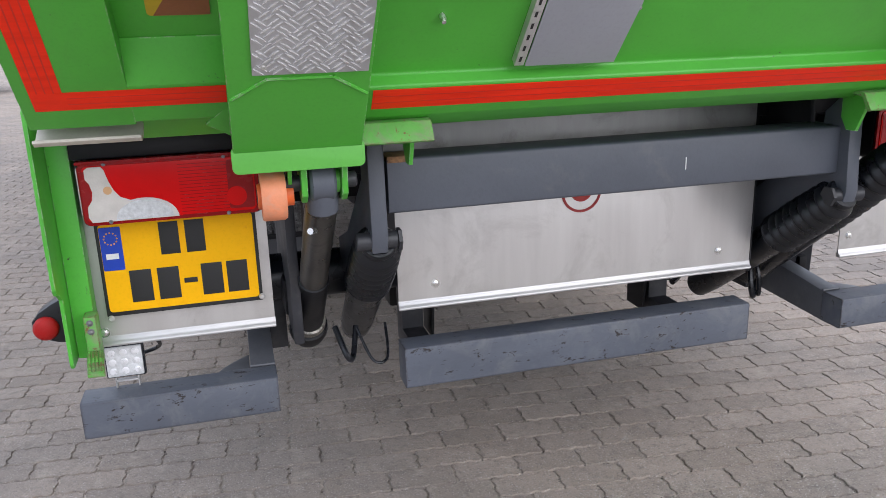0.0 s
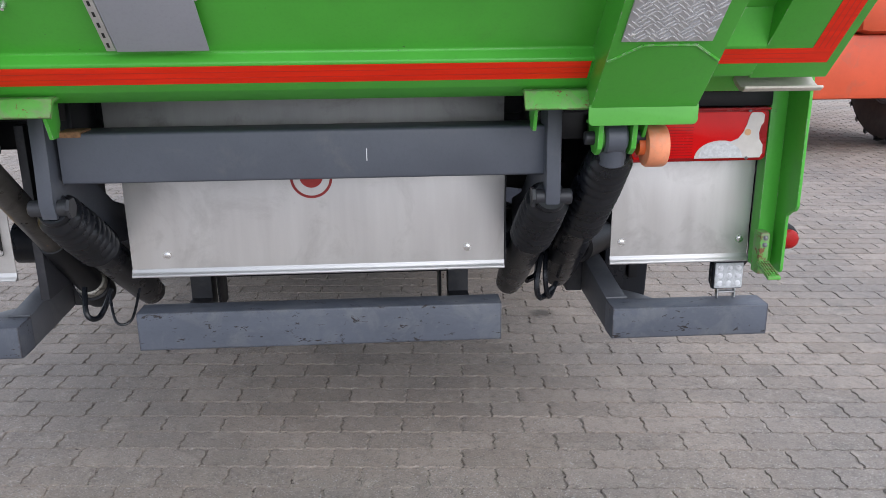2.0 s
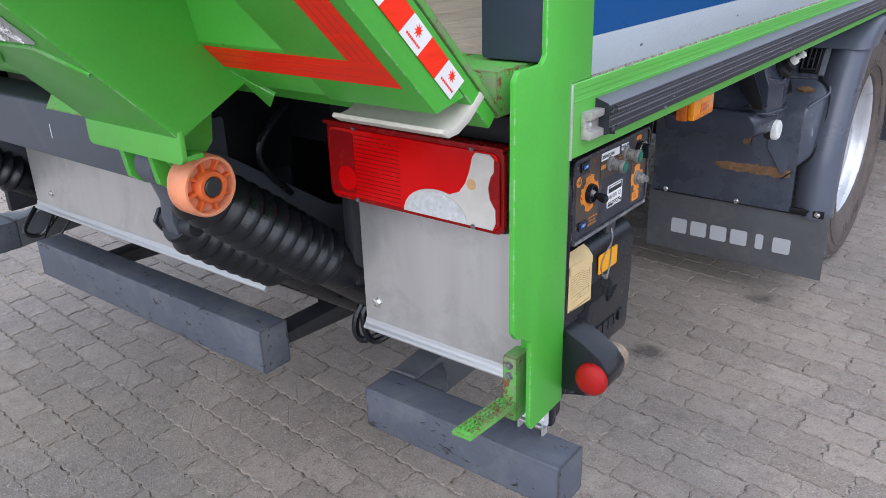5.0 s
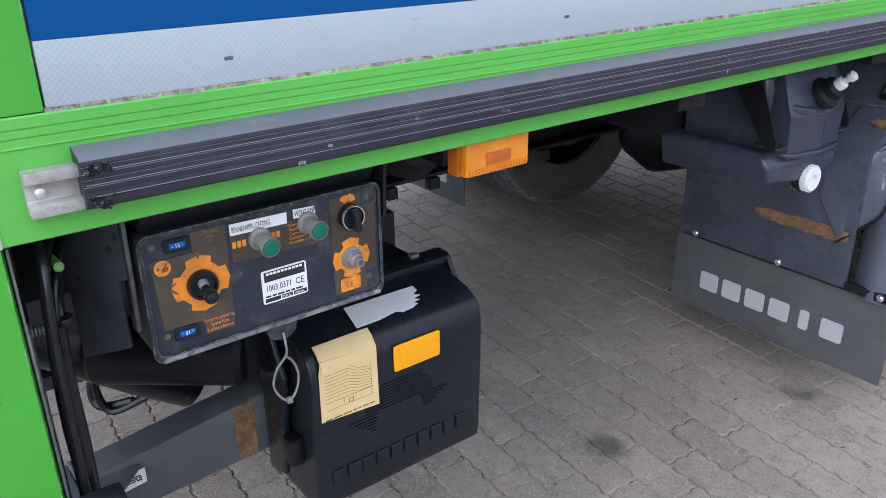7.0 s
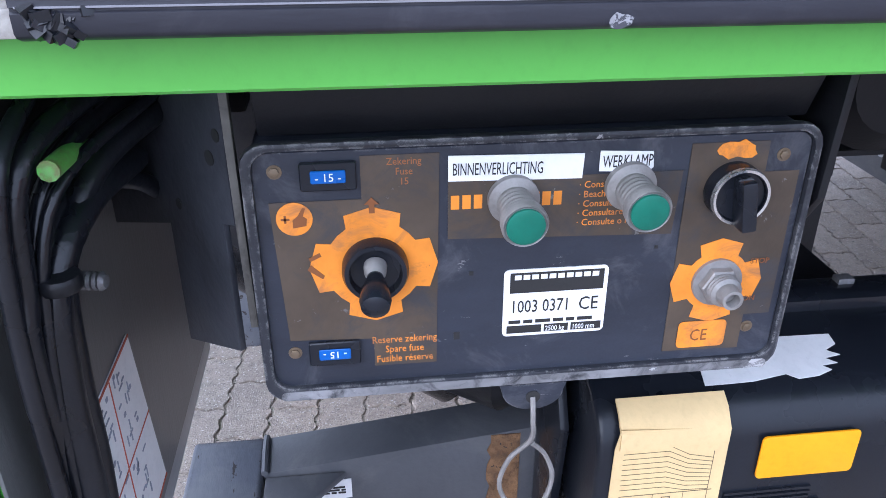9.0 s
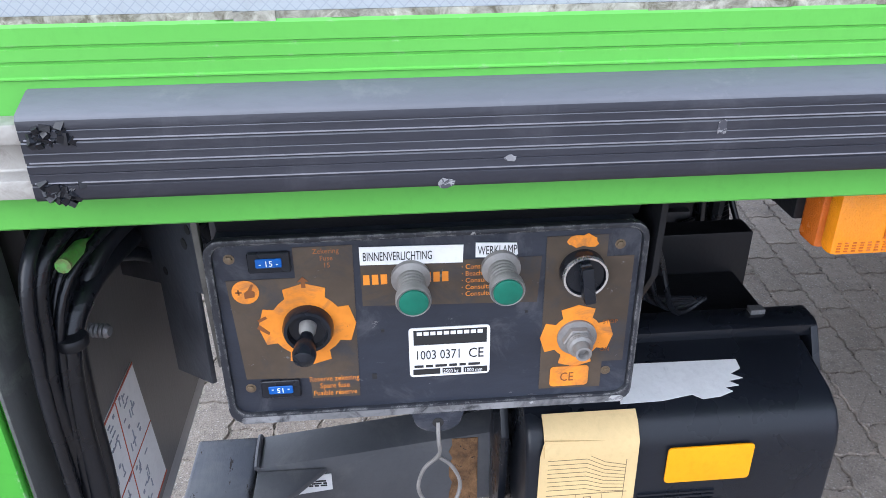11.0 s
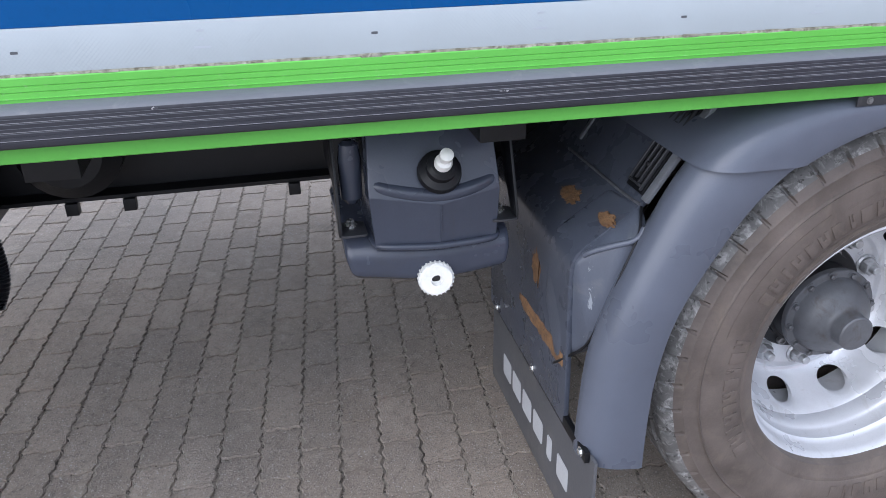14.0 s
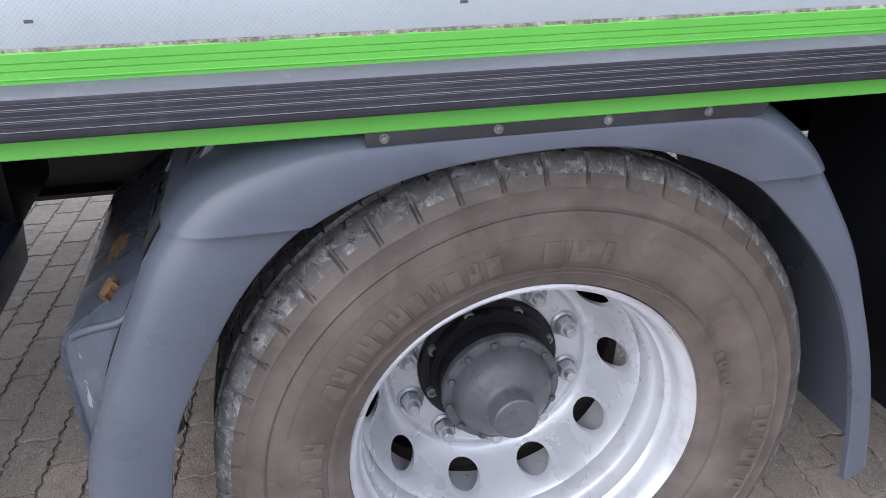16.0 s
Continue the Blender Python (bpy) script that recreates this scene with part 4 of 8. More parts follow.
for k in range(6):
    q = random.Random(k + 60)
    x, y = 0.47 + 0.022 * k, 0.762 + q.uniform(0, 0.016)
    part("hose", tube([(x, y, 1.06), (x + q.uniform(-0.015, 0.015), y + q.uniform(0, 0.02), 0.95), (x + q.uniform(-0.015, 0.015), y + q.uniform(0, 0.03), 0.84), (x + 0.01, y + q.uniform(0, 0.02), 0.74), (x + 0.02, y, 0.63)], q.uniform(0.010, 0.017), 8), RUBBER, truck)
for k in range(5):
    z = 0.70 + 0.07 * k
    part("hose_fitting", box((0.50 + 0.012 * (k % 3), 0.775, z), (0.55 + 0.012 * (k % 3), 0.802, z + 0.026), 0.006), BLACK_PAINT, truck)
part("air_vessel", rod((0.55, 1.0, 0.86), (-0.5, 1.0, 0.86), 0.12, 24, 0.04), BLACK_PAINT, truck)
part("cross_tube", box((-0.43, 0.50, 0.495), (0.46, 0.58, 0.620), 0.010), BLACK_PAINT, truck, "black cross tube ahead of the under-run bar")
part("upper_crossbar", box((-0.9, 0.35, 0.90), (0.95, 0.45, 1.02), 0.006), BLACK_PAINT, truck)
part("mounting_plate", box((0.775, 0.02, 0.74), (0.80, 0.55, 1.09), 0.004), DARK_STEEL, truck)
part("mounting_plate", box((mir(0.80), 0.02, 0.60), (mir(0.775), 0.55, 1.09), 0.004), DARK_STEEL, truck)


def corrugated(pts, r, pitch=0.008, n=12):
    """A ribbed protective hose through the points."""
    P = [Vector(p) for p in pts]
    Q = []
    for i in range(len(P) - 1):
        a, b, c, d = P[max(i - 1, 0)], P[i], P[i + 1], P[min(i + 2, len(P) - 1)]
        m = max(3, int((c - b).length / pitch) * 2)
        for k in range(m):
            t = k / m
            Q.append(0.5 * (2 * b + (c - a) * t + (2 * a - 5 * b + 4 * c - d) * t * t + (3 * b - a - 3 * c + d) * t ** 3))
    Q.append(P[-1])
    bm = bmesh.new()
    rings, side = [], None
    for i, q in enumerate(Q):
        d = (Q[min(i + 1, len(Q) - 1)] - Q[max(i - 1, 0)]).normalized()
        side = d.orthogonal().normalized() if side is None else (side - d * side.dot(d)).normalized()
        up = d.cross(side)
        rr = r * (1.06 if i % 2 else 0.92)
        rings.append([bm.verts.new(q + (side * math.cos(2 * math.pi * k / n) + up * math.sin(2 * math.pi * k / n)) * rr) for k in range(n)])
    for a, b in zip(rings, rings[1:]):
        for k in range(n):
            j = (k + 1) % n
            bm.faces.new((a[k], a[j], b[j], b[k]))
    bm.faces.new(rings[0][::-1])
    bm.faces.new(rings[-1])
    return bm


for pts, r in (([(0.52, 0.745, 0.93), (0.54, 0.772, 0.82), (0.555, 0.795, 0.69), (0.56, 0.798, 0.58), (0.57, 0.772, 0.51)], 0.026),
               ([(0.50, 0.735, 0.90), (0.52, 0.748, 0.78), (0.545, 0.756, 0.65), (0.57, 0.756, 0.55)], 0.024),
               ([(0.60, 0.725, 0.72), (0.64, 0.752, 0.64), (0.70, 0.762, 0.58), (0.80, 0.752, 0.56)], 0.017)):
    part("ribbed_hose", corrugated(pts, r), RUBBER, truck)
for k, pts in enumerate(([(0.60, 0.69, 0.68), (0.70, 0.725, 0.62), (0.755, 0.748, 0.54), (0.77, 0.750, 0.46), (0.765, 0.730, 0.40), (0.72, 0.70, 0.385)],
                         [(0.60, 0.70, 0.64), (0.69, 0.735, 0.585), (0.735, 0.742, 0.52), (0.74, 0.730, 0.45), (0.70, 0.70, 0.40)],
                         [(0.60, 0.70, 0.70), (0.69, 0.735, 0.66), (0.76, 0.752, 0.60), (0.79, 0.738, 0.555), (0.80, 0.72, 0.51)],
                         [(0.50, 0.765, 0.89), (0.56, 0.79, 0.80), (0.60, 0.82, 0.70)])):
    part("hose", tube(pts, (0.012, 0.011, 0.008, 0.005)[k], 10), RUBBER, truck)

# amber side marker
am = part("side_marker", box((1.245, 0.533, 1.035), (1.268, 0.650, 1.0875), 0.004), AMBER_DARK, truck, "amber side marker lamp")
part("lens", box((1.2682, 0.536, 1.0365), (1.283, 0.647, 1.0865), 0.005), AMBER, am)
part("inner_window", box((1.2832, 0.570, 1.049), (1.2845, 0.612, 1.066), 0.001), AMBER_DARK, am)
bm = bmesh.new()
for i in range(20):
    for j in range(4):
        add_box(bm, (1.2829, 0.540 + i * 0.0052, 1.0400 + j * 0.0020), (1.2836, 0.5425 + i * 0.0052, 1.0409 + j * 0.0020))
part("prism_field", bm, AMBER_DARK, am, kind="stuff")
part("lamp_bracket", box((1.18, 0.528, 1.046), (1.2448, 0.655, 1.079), 0.002), BLACK_PAINT, am)

# cables down the inner side of the post
for r, pts in ((0.0065, [(1.10, 0.07, 1.062), (1.21, 0.045, 1.065), (1.262, 0.026, 1.045), (1.272, 0.020, 0.99), (1.278, 0.018, 0.954), (1.270, 0.016, 0.864), (1.272, 0.016, 0.70)]),
               (0.005, [(1.11, 0.07, 1.05), (1.20, 0.045, 1.052), (1.250, 0.028, 1.025), (1.265, 0.020, 0.96), (1.262, 0.017, 0.864), (1.264, 0.016, 0.70)]),
               (0.006, [(1.10, 0.06, 0.955), (1.16, 0.05, 1.0), (1.206, 0.034, 1.016), (1.246, 0.026, 1.01), (1.262, 0.022, 0.97), (1.256, 0.019, 0.88), (1.256, 0.018, 0.78), (1.260, 0.018, 0.68)]),
               (0.0045, [(1.24, 0.03, 1.075), (1.278, 0.024, 1.048), (1.286, 0.018, 0.97), (1.284, 0.016, 0.85), (1.282, 0.016, 0.70)]),
               (0.0080, [(1.14, 0.075, 1.045), (1.205, 0.045, 1.03), (1.240, 0.028, 0.99), (1.242, 0.022, 0.93), (1.240, 0.020, 0.86), (1.250, 0.020, 0.80), (1.262, 0.020, 0.73), (1.268, 0.020, 0.66)]),
               (0.0090, [(1.16, 0.05, 1.015), (1.222, 0.038, 1.012), (1.256, 0.028, 0.985), (1.264, 0.024, 0.93), (1.268, 0.024, 0.86), (1.274, 0.022, 0.78), (1.280, 0.022, 0.66)]),
               (0.0035, [(1.08, 0.09, 1.06), (1.17, 0.07, 1.055), (1.25, 0.036, 1.03), (1.270, 0.024, 0.96), (1.274, 0.020, 0.86), (1.276, 0.018, 0.68)]),
               (0.0035, [(1.06, 0.085, 1.045), (1.16, 0.055, 1.06), (1.23, 0.035, 1.04), (1.256, 0.022, 0.97), (1.266, 0.018, 0.84), (1.270, 0.016, 0.66)])):
    part("cable", tube(pts, r, 10), RUBBER, truck)
part("inner_face", box((1.2445, -0.0055, 0.668), (1.2965, -0.0030, 1.088), 0.0008), mat("oversprayed_steel", (0.085, 0.088, 0.085), 0.55, vary=0.3, scale=9, bump=0.15, stretch=(2, 1, 0.5), dirt=(0.30, 0.34, 0.28), dirt_lo=0.54, dirt_amt=0.5, chip=(0.03, 0.03, 0.03), chip_lo=0.66, chip_scale=60), truck, "bare grey inner face of the post with overspray")
part("cable_tie", lathe([(0.010, 0), (0.011, 0.002), (0.011, 0.006), (0.010, 0.008)], Matrix.Translation((1.262, 0.033, 0.985)), 12), BLACK_PAINT, truck)
part("cable_tie", box((1.242, 0.02, 0.755), (1.275, 0.045, 0.761), 0.002), BLACK_PAINT, truck)
part("green_splashed_hose", tube([(1.185, 0.042, 1.030), (1.225, 0.040, 1.042), (1.262, 0.040, 1.046)], 0.0052, 10), GREEN_WORN, truck, "black hose splashed with green paint")
part("stud", lathe([(0.0052, 0.0)] + [(0.0052 + 0.0008 * (k % 2), 0.002 + 0.0018 * k) for k in range(14)] + [(0.004, 0.028)], axis_frame((1.190, 0.004, 0.952), (1.196, 0.034, 0.952)), 14), DULL_BOLT, truck, "bare threaded stud")

# ---- hydraulic-oil reservoir ----
tank = thing("reservoir_tank", (1.0, 1.74, 0.74), "black plastic reservoir with white filler caps under the lorry floor", "tank")
def moulded(pts, w, seg=4, limit=10):
    """A soft-edged hollow moulding: the hull of its corner points, rounded."""
    bm = bmesh.new()
    for v in pts:
        bm.verts.new(v)
    bmesh.ops.convex_hull(bm, input=bm.verts)
    loose = [v for v in bm.verts if not v.link_faces]
    bmesh.ops.delete(bm, geom=loose, context="VERTS")
    bmesh.ops.dissolve_limit(bm, angle_limit=radians(2), verts=bm.verts, edges=bm.edges)
    bmesh.ops.recalc_face_normals(bm, faces=bm.faces)
    return soften(bm, w, seg, limit)


tb = part("upper_body", moulded([(1.122, 1.626, 0.812), (1.137, 1.740, 0.808), (1.122, 1.850, 0.812), (1.122, 1.618, 0.915), (1.138, 1.745, 0.896), (1.122, 1.856, 0.912), (1.108, 1.618, 0.940), (1.122, 1.745, 0.922), (1.108, 1.856, 0.936),
                                 (1.060, 1.628, 1.078), (1.060, 1.846, 1.078), (0.84, 1.616, 0.812), (0.84, 1.858, 0.812), (0.84, 1.616, 1.078), (0.84, 1.858, 1.078)], 0.016, 5), TANK_GREY, tank)
part("ridge_roll", tube([(1.088, 1.634, 0.932), (1.104, 1.634, 0.930), (1.113, 1.655, 0.923), (1.121, 1.700, 0.914), (1.1245, 1.745, 0.909), (1.121, 1.790, 0.914), (1.113, 1.825, 0.921), (1.104, 1.842, 0.926), (1.088, 1.842, 0.928)], 0.0135, 14), TANK_GREY, tb, "rounded ridge across the tank")
part("lower_body", moulded([(1.085, 1.572, 0.830), (1.100, 1.640, 0.820), (1.112, 1.740, 0.816), (1.085, 1.882, 0.822), (1.110, 1.570, 0.800), (1.128, 1.740, 0.794), (1.110, 1.884, 0.794), (1.112, 1.580, 0.762), (1.128, 1.740, 0.742), (1.112, 1.876, 0.752),
                            (1.075, 1.590, 0.736), (1.085, 1.740, 0.730), (1.075, 1.872, 0.730), (0.80, 1.568, 0.830), (0.80, 1.882, 0.822), (0.80, 1.585, 0.738), (0.80, 1.872, 0.730)], 0.020, 5), TANK_GREY, tank)
part("lip", tube([(1.090, 1.622, 0.822), (1.122, 1.634, 0.820), (1.134, 1.690, 0.818), (1.139, 1.740, 0.817), (1.134, 1.800, 0.816), (1.122, 1.846, 0.815), (1.090, 1.858, 0.815)], 0.0065, 10), TANK_GREY, tb)
part("corner_column", lathe([(0.010, 0.0), (0.020, 0.012), (0.021, 0.085), (0.017, 0.112), (0.008, 0.118)], Matrix.Translation((1.062, 1.594, 0.886)), 20), TANK_GREY, tb)
part("mould_seam", tube([(1.1362, 1.742, 0.824), (1.1382, 1.743, 0.86), (1.1386, 1.744, 0.895)], 0.0016, 8), TANK_GREY, tb)
part("back_block", box((0.55, 1.58, 0.80), (0.83, 1.88, 1.075), 0.02), BLACK_PAINT, tank)
cap = part("drain_cap", lathe([(0.030, 0.0), (0.032, 0.003), (0.032, 0.018), (0.029, 0.022), (0.011, 0.022), (0.010, 0.012), (0.002, 0.011)], SIDE(1.121) @ Matrix.Translation((1.732, 0.748, 0)), 28), WHITE_PLASTIC, tank, "ribbed white drain cap")
part("cap_hole", prism(rrect(1.724, 0.742, 1.740, 0.754, 0.005), 0.0112, 0.0125, SIDE(1.121)), INK, cap)
rib = finish("cap_rib", box((-0.0015, 0.0305, 0.002), (0.0015, 0.034, 0.018), 0), WHITE_PLASTIC)
for k in range(24):
    part("cap_rib", rib, None, cap, "", SIDE(1.121) @ Matrix.Translation((1.732, 0.748, 0)) @ Matrix.Rotation(2 * math.pi * k / 24, 4, "Z"))
part("cap_collar", lathe([(0.034, -0.02), (0.036, -0.004), (0.034, 0.0)], SIDE(1.121) @ Matrix.Translation((1.732, 0.750, 0)), 24), BLACK_PAINT, tank)
d0, d1 = Vector((1.120, 1.745, 0.950)), Vector((1.185, 1.745, 1.005))
neck = part("filler_neck", lathe([(0.040, 0), (0.038, 0.012), (0.027, 0.018), (0.027, 0.034), (0.020, 0.040)], axis_frame(d0, d1), 24), BLACK_PAINT, tank)
part("vent_valve", lathe([(0.015, 0.036), (0.016, 0.05), (0.014, 0.056), (0.008, 0.058), (0.008, 0.070), (0.012, 0.073), (0.012, 0.084), (0.005, 0.088)], axis_frame(d0, d1), 16), WHITE_PLASTIC, neck, "white vent valve")
for y0, y1 in ((1.562, 1.567), (1.886, 1.891)):
    part("hanger_plate", prism([(0.935, 1.079), (1.035, 1.079), (1.126, 0.866), (1.126, 0.846), (1.098, 0.846), (1.085, 0.862)], y0, y1, XZ(0), 0.001), BLACK_PAINT, tank)
for y0 in (1.564, 1.842):
    s = part("hanger_foot", prism(rrect(1.066, y0, 1.130, y0 + 0.048, 0.008), 0.846, 0.8505, FLAT(0), 0.001), DARK_STEEL, tank)
    part("bolt", bolt_mesh("bolt", 0.008, 0.012), None, s, "", Matrix.Translation((1.085, y0 + 0.022, 0.8505)))

# ---- wheels ----
WY, WZ = 2.680, 0.491
RZ = 0.483                                # the rim sits low in the tyre under load
OUT = Matrix(((0, 0, 1, 0), (1, 0, 0, 0), (0, 1, 0, 0), (0, 0, 0, 1)))     # turned about the axle


def tyre_bm(x_out, x_in, lettered):
    """A lorry tyre: bulged sidewall with rings, shoulder cut by notches, grooved tread."""
    n = 960 if lettered else 240
    step = n // 48
    xm = (x_out + x_in) / 2
    half = [(0.300, x_out - 0.030), (0.306, x_out - 0.010), (0.318, x_out - 0.004), (0.330, x_out + 0.002), (0.333, x_out + 0.0035), (0.340, x_out + 0.0035), (0.343, x_out + 0.006),
            (0.375, x_out + 0.011), (0.405, x_out + 0.013), (0.432, x_out + 0.010), (0.436, x_out + 0.0128), (0.439, x_out + 0.0078), (0.462, x_out + 0.003), (0.466, x_out + 0.0045),
            (0.470, x_out + 0.001), (0.4845, x_out - 0.005), (0.4865, x_out - 0.006), (0.4985, x_out - 0.016), (0.507, x_out - 0.030)]
    tread = [(0.509, x_out - 0.052), (0.498, x_out - 0.056), (0.498, x_out - 0.064), (0.511, x_out - 0.068), (0.512, xm + 0.02), (0.500, xm + 0.016), (0.500, xm + 0.008), (0.512, xm + 0.004)]
    other = [(r, 2 * xm - x) for r, x in reversed(half + tread)]
    prof = half + tread + other
    bm = bmesh.new()
    rings = []
    for k, (r, x) in enumerate(prof):
        ring = []
        for i in range(n):
            a = 2 * math.pi * i / n
            rr, xx = r, x
            q = i % step
            if k in (15, 16) and q < 2:
                xx -= 0.011
            elif k == 17 and q < 2:
                xx -= 0.006
                rr -= 0.003
            elif k == 14:
                xx += 0.0028 - 0.0042 * q / step if q > 1 else 0.0
            elif k in (17, 18):
                rr += (0, 0.0008, 0.0004, -0.0006, 0.0010, 0.0002, 0.0007, -0.0002)[(i * 5 + i // 8) % 8]
            if 19 <= k <= len(prof) - 20 and r > 0.505 and i % step == (step // 2 if k % 2 else 0):
                rr -= 0.008
            y, z = WY + rr * math.cos(a), WZ + rr * math.sin(a)
            ring.append(bm.verts.new((xx, y, max(z, 0.0005))))
        rings.append(ring)
    for k, (a, b) in enumerate(zip(rings, rings[1:])):
        for i in range(n):
            j = (i + 1) % n
            f = bm.faces.new((a[i], b[i], b[j], a[j]))
            f.material_index = 1 if 15 <= k <= len(prof) - 17 else 0
    bmesh.ops.recalc_face_normals(bm, faces=bm.faces)
    return bm


def rim_bm(x):
    prof = [(0.296, x - 0.25), (0.300, x - 0.03), (0.307, x - 0.008), (0.3075, x - 0.002), (0.303, x), (0.298, x - 0.003), (0.293, x - 0.010), (0.288, x - 0.022), (0.2855, x - 0.030), (0.2845, x - 0.050), (0.280, x - 0.060),
            (0.2765, x - 0.064), (0.2755, x - 0.090), (0.272, x - 0.098), (0.268, x - 0.104), (0.2665, x - 0.125), (0.2665, x - 0.150), (0.268, x - 0.154), (0.268, x - 0.25)]
    return add_lathe(bmesh.new(), prof, Matrix.Translation((0, WY, RZ)) @ OUT, 128, False)


DISC = [(0.2665, 1.068), (0.262, 1.060), (0.258, 1.050), (0.254, 1.040), (0.248, 1.022), (0.240, 1.004), (0.231, 0.988), (0.221, 0.973), (0.213, 0.9635), (0.206, 0.958), (0.203, 0.9575), (0.200, 0.9585), (0.197, 0.956), (0.194, 0.951),
        (0.190, 0.9485), (0.160, 0.948), (0.130, 0.948), (0.118, 0.946), (0.116, 0.936)]


def disc_at(r):
    for (r0, x0), (r1, x1) in zip(DISC, DISC[1:]):
        if r1 <= r <= r0:
            return x0 + (x1 - x0) * (r0 - r) / (r0 - r1)
    return DISC[-1][1]


def rim_disc_bm(holes):
    """The dished disc, with round hand holes cut through its slope."""
    hc, rin, rout = 0.2385, 0.211, 0.2665
    hr, ht = 0.0185, 0.0335                # the slope is steep: the holes are longer round than across
    bm = bmesh.new()
    half = math.pi / len(holes)
    m, steps = 32, 5
    for h in holes:
        a0 = radians(h)
        ring_in, ring_out = [], []
        for k in range(m):
            q = 2 * math.pi * k / m
            c, s_ = math.cos(q), math.sin(q)
            ring_in.append((hc + hr * c, ht * s_ / hc))
            t = min((rout - hc) / c if c > 1e-6 else ((rin - hc) / c if c < -1e-6 else 9), half * hc / abs(s_) if abs(s_) > 1e-6 else 9)
            ring_out.append((hc + t * c, t * s_ / hc))
        for corner in ((rout, half), (rin, half), (rin, -half), (rout, -half)):
            best = min(range(m), key=lambda i: (ring_out[i][0] - corner[0]) ** 2 + ((ring_out[i][1] - corner[1]) * hc) ** 2)
            ring_out[best] = corner
        grid = [[bm.verts.new((disc_at(r) - 0.016, WY + r * math.cos(a0 + b), RZ + r * math.sin(a0 + b))) for r, b in ring_in]]
        for t in range(steps + 1):
            row = []
            for (r0, b0), (r1, b1) in zip(ring_in, ring_out):
                r, b = r0 + (r1 - r0) * t / steps, b0 + (b1 - b0) * t / steps
                row.append(bm.verts.new((disc_at(r), WY + r * math.cos(a0 + b), RZ + r * math.sin(a0 + b))))
            grid.append(row)
        for p, q in zip(grid, grid[1:]):
            for k in range(m):
                j = (k + 1) % m
                bm.faces.new((p[k], p[j], q[j], q[k]))
    inner = [(rin, disc_at(rin))] + [(r, x0) for r, x0 in DISC if r < rin]
    add_lathe(bm, inner, Matrix.Translation((0, WY, RZ)) @ OUT, 120, False)
    bmesh.ops.remove_doubles(bm, verts=bm.verts, dist=0.0004)
    bmesh.ops.recalc_face_normals(bm, faces=bm.faces)
    return bm


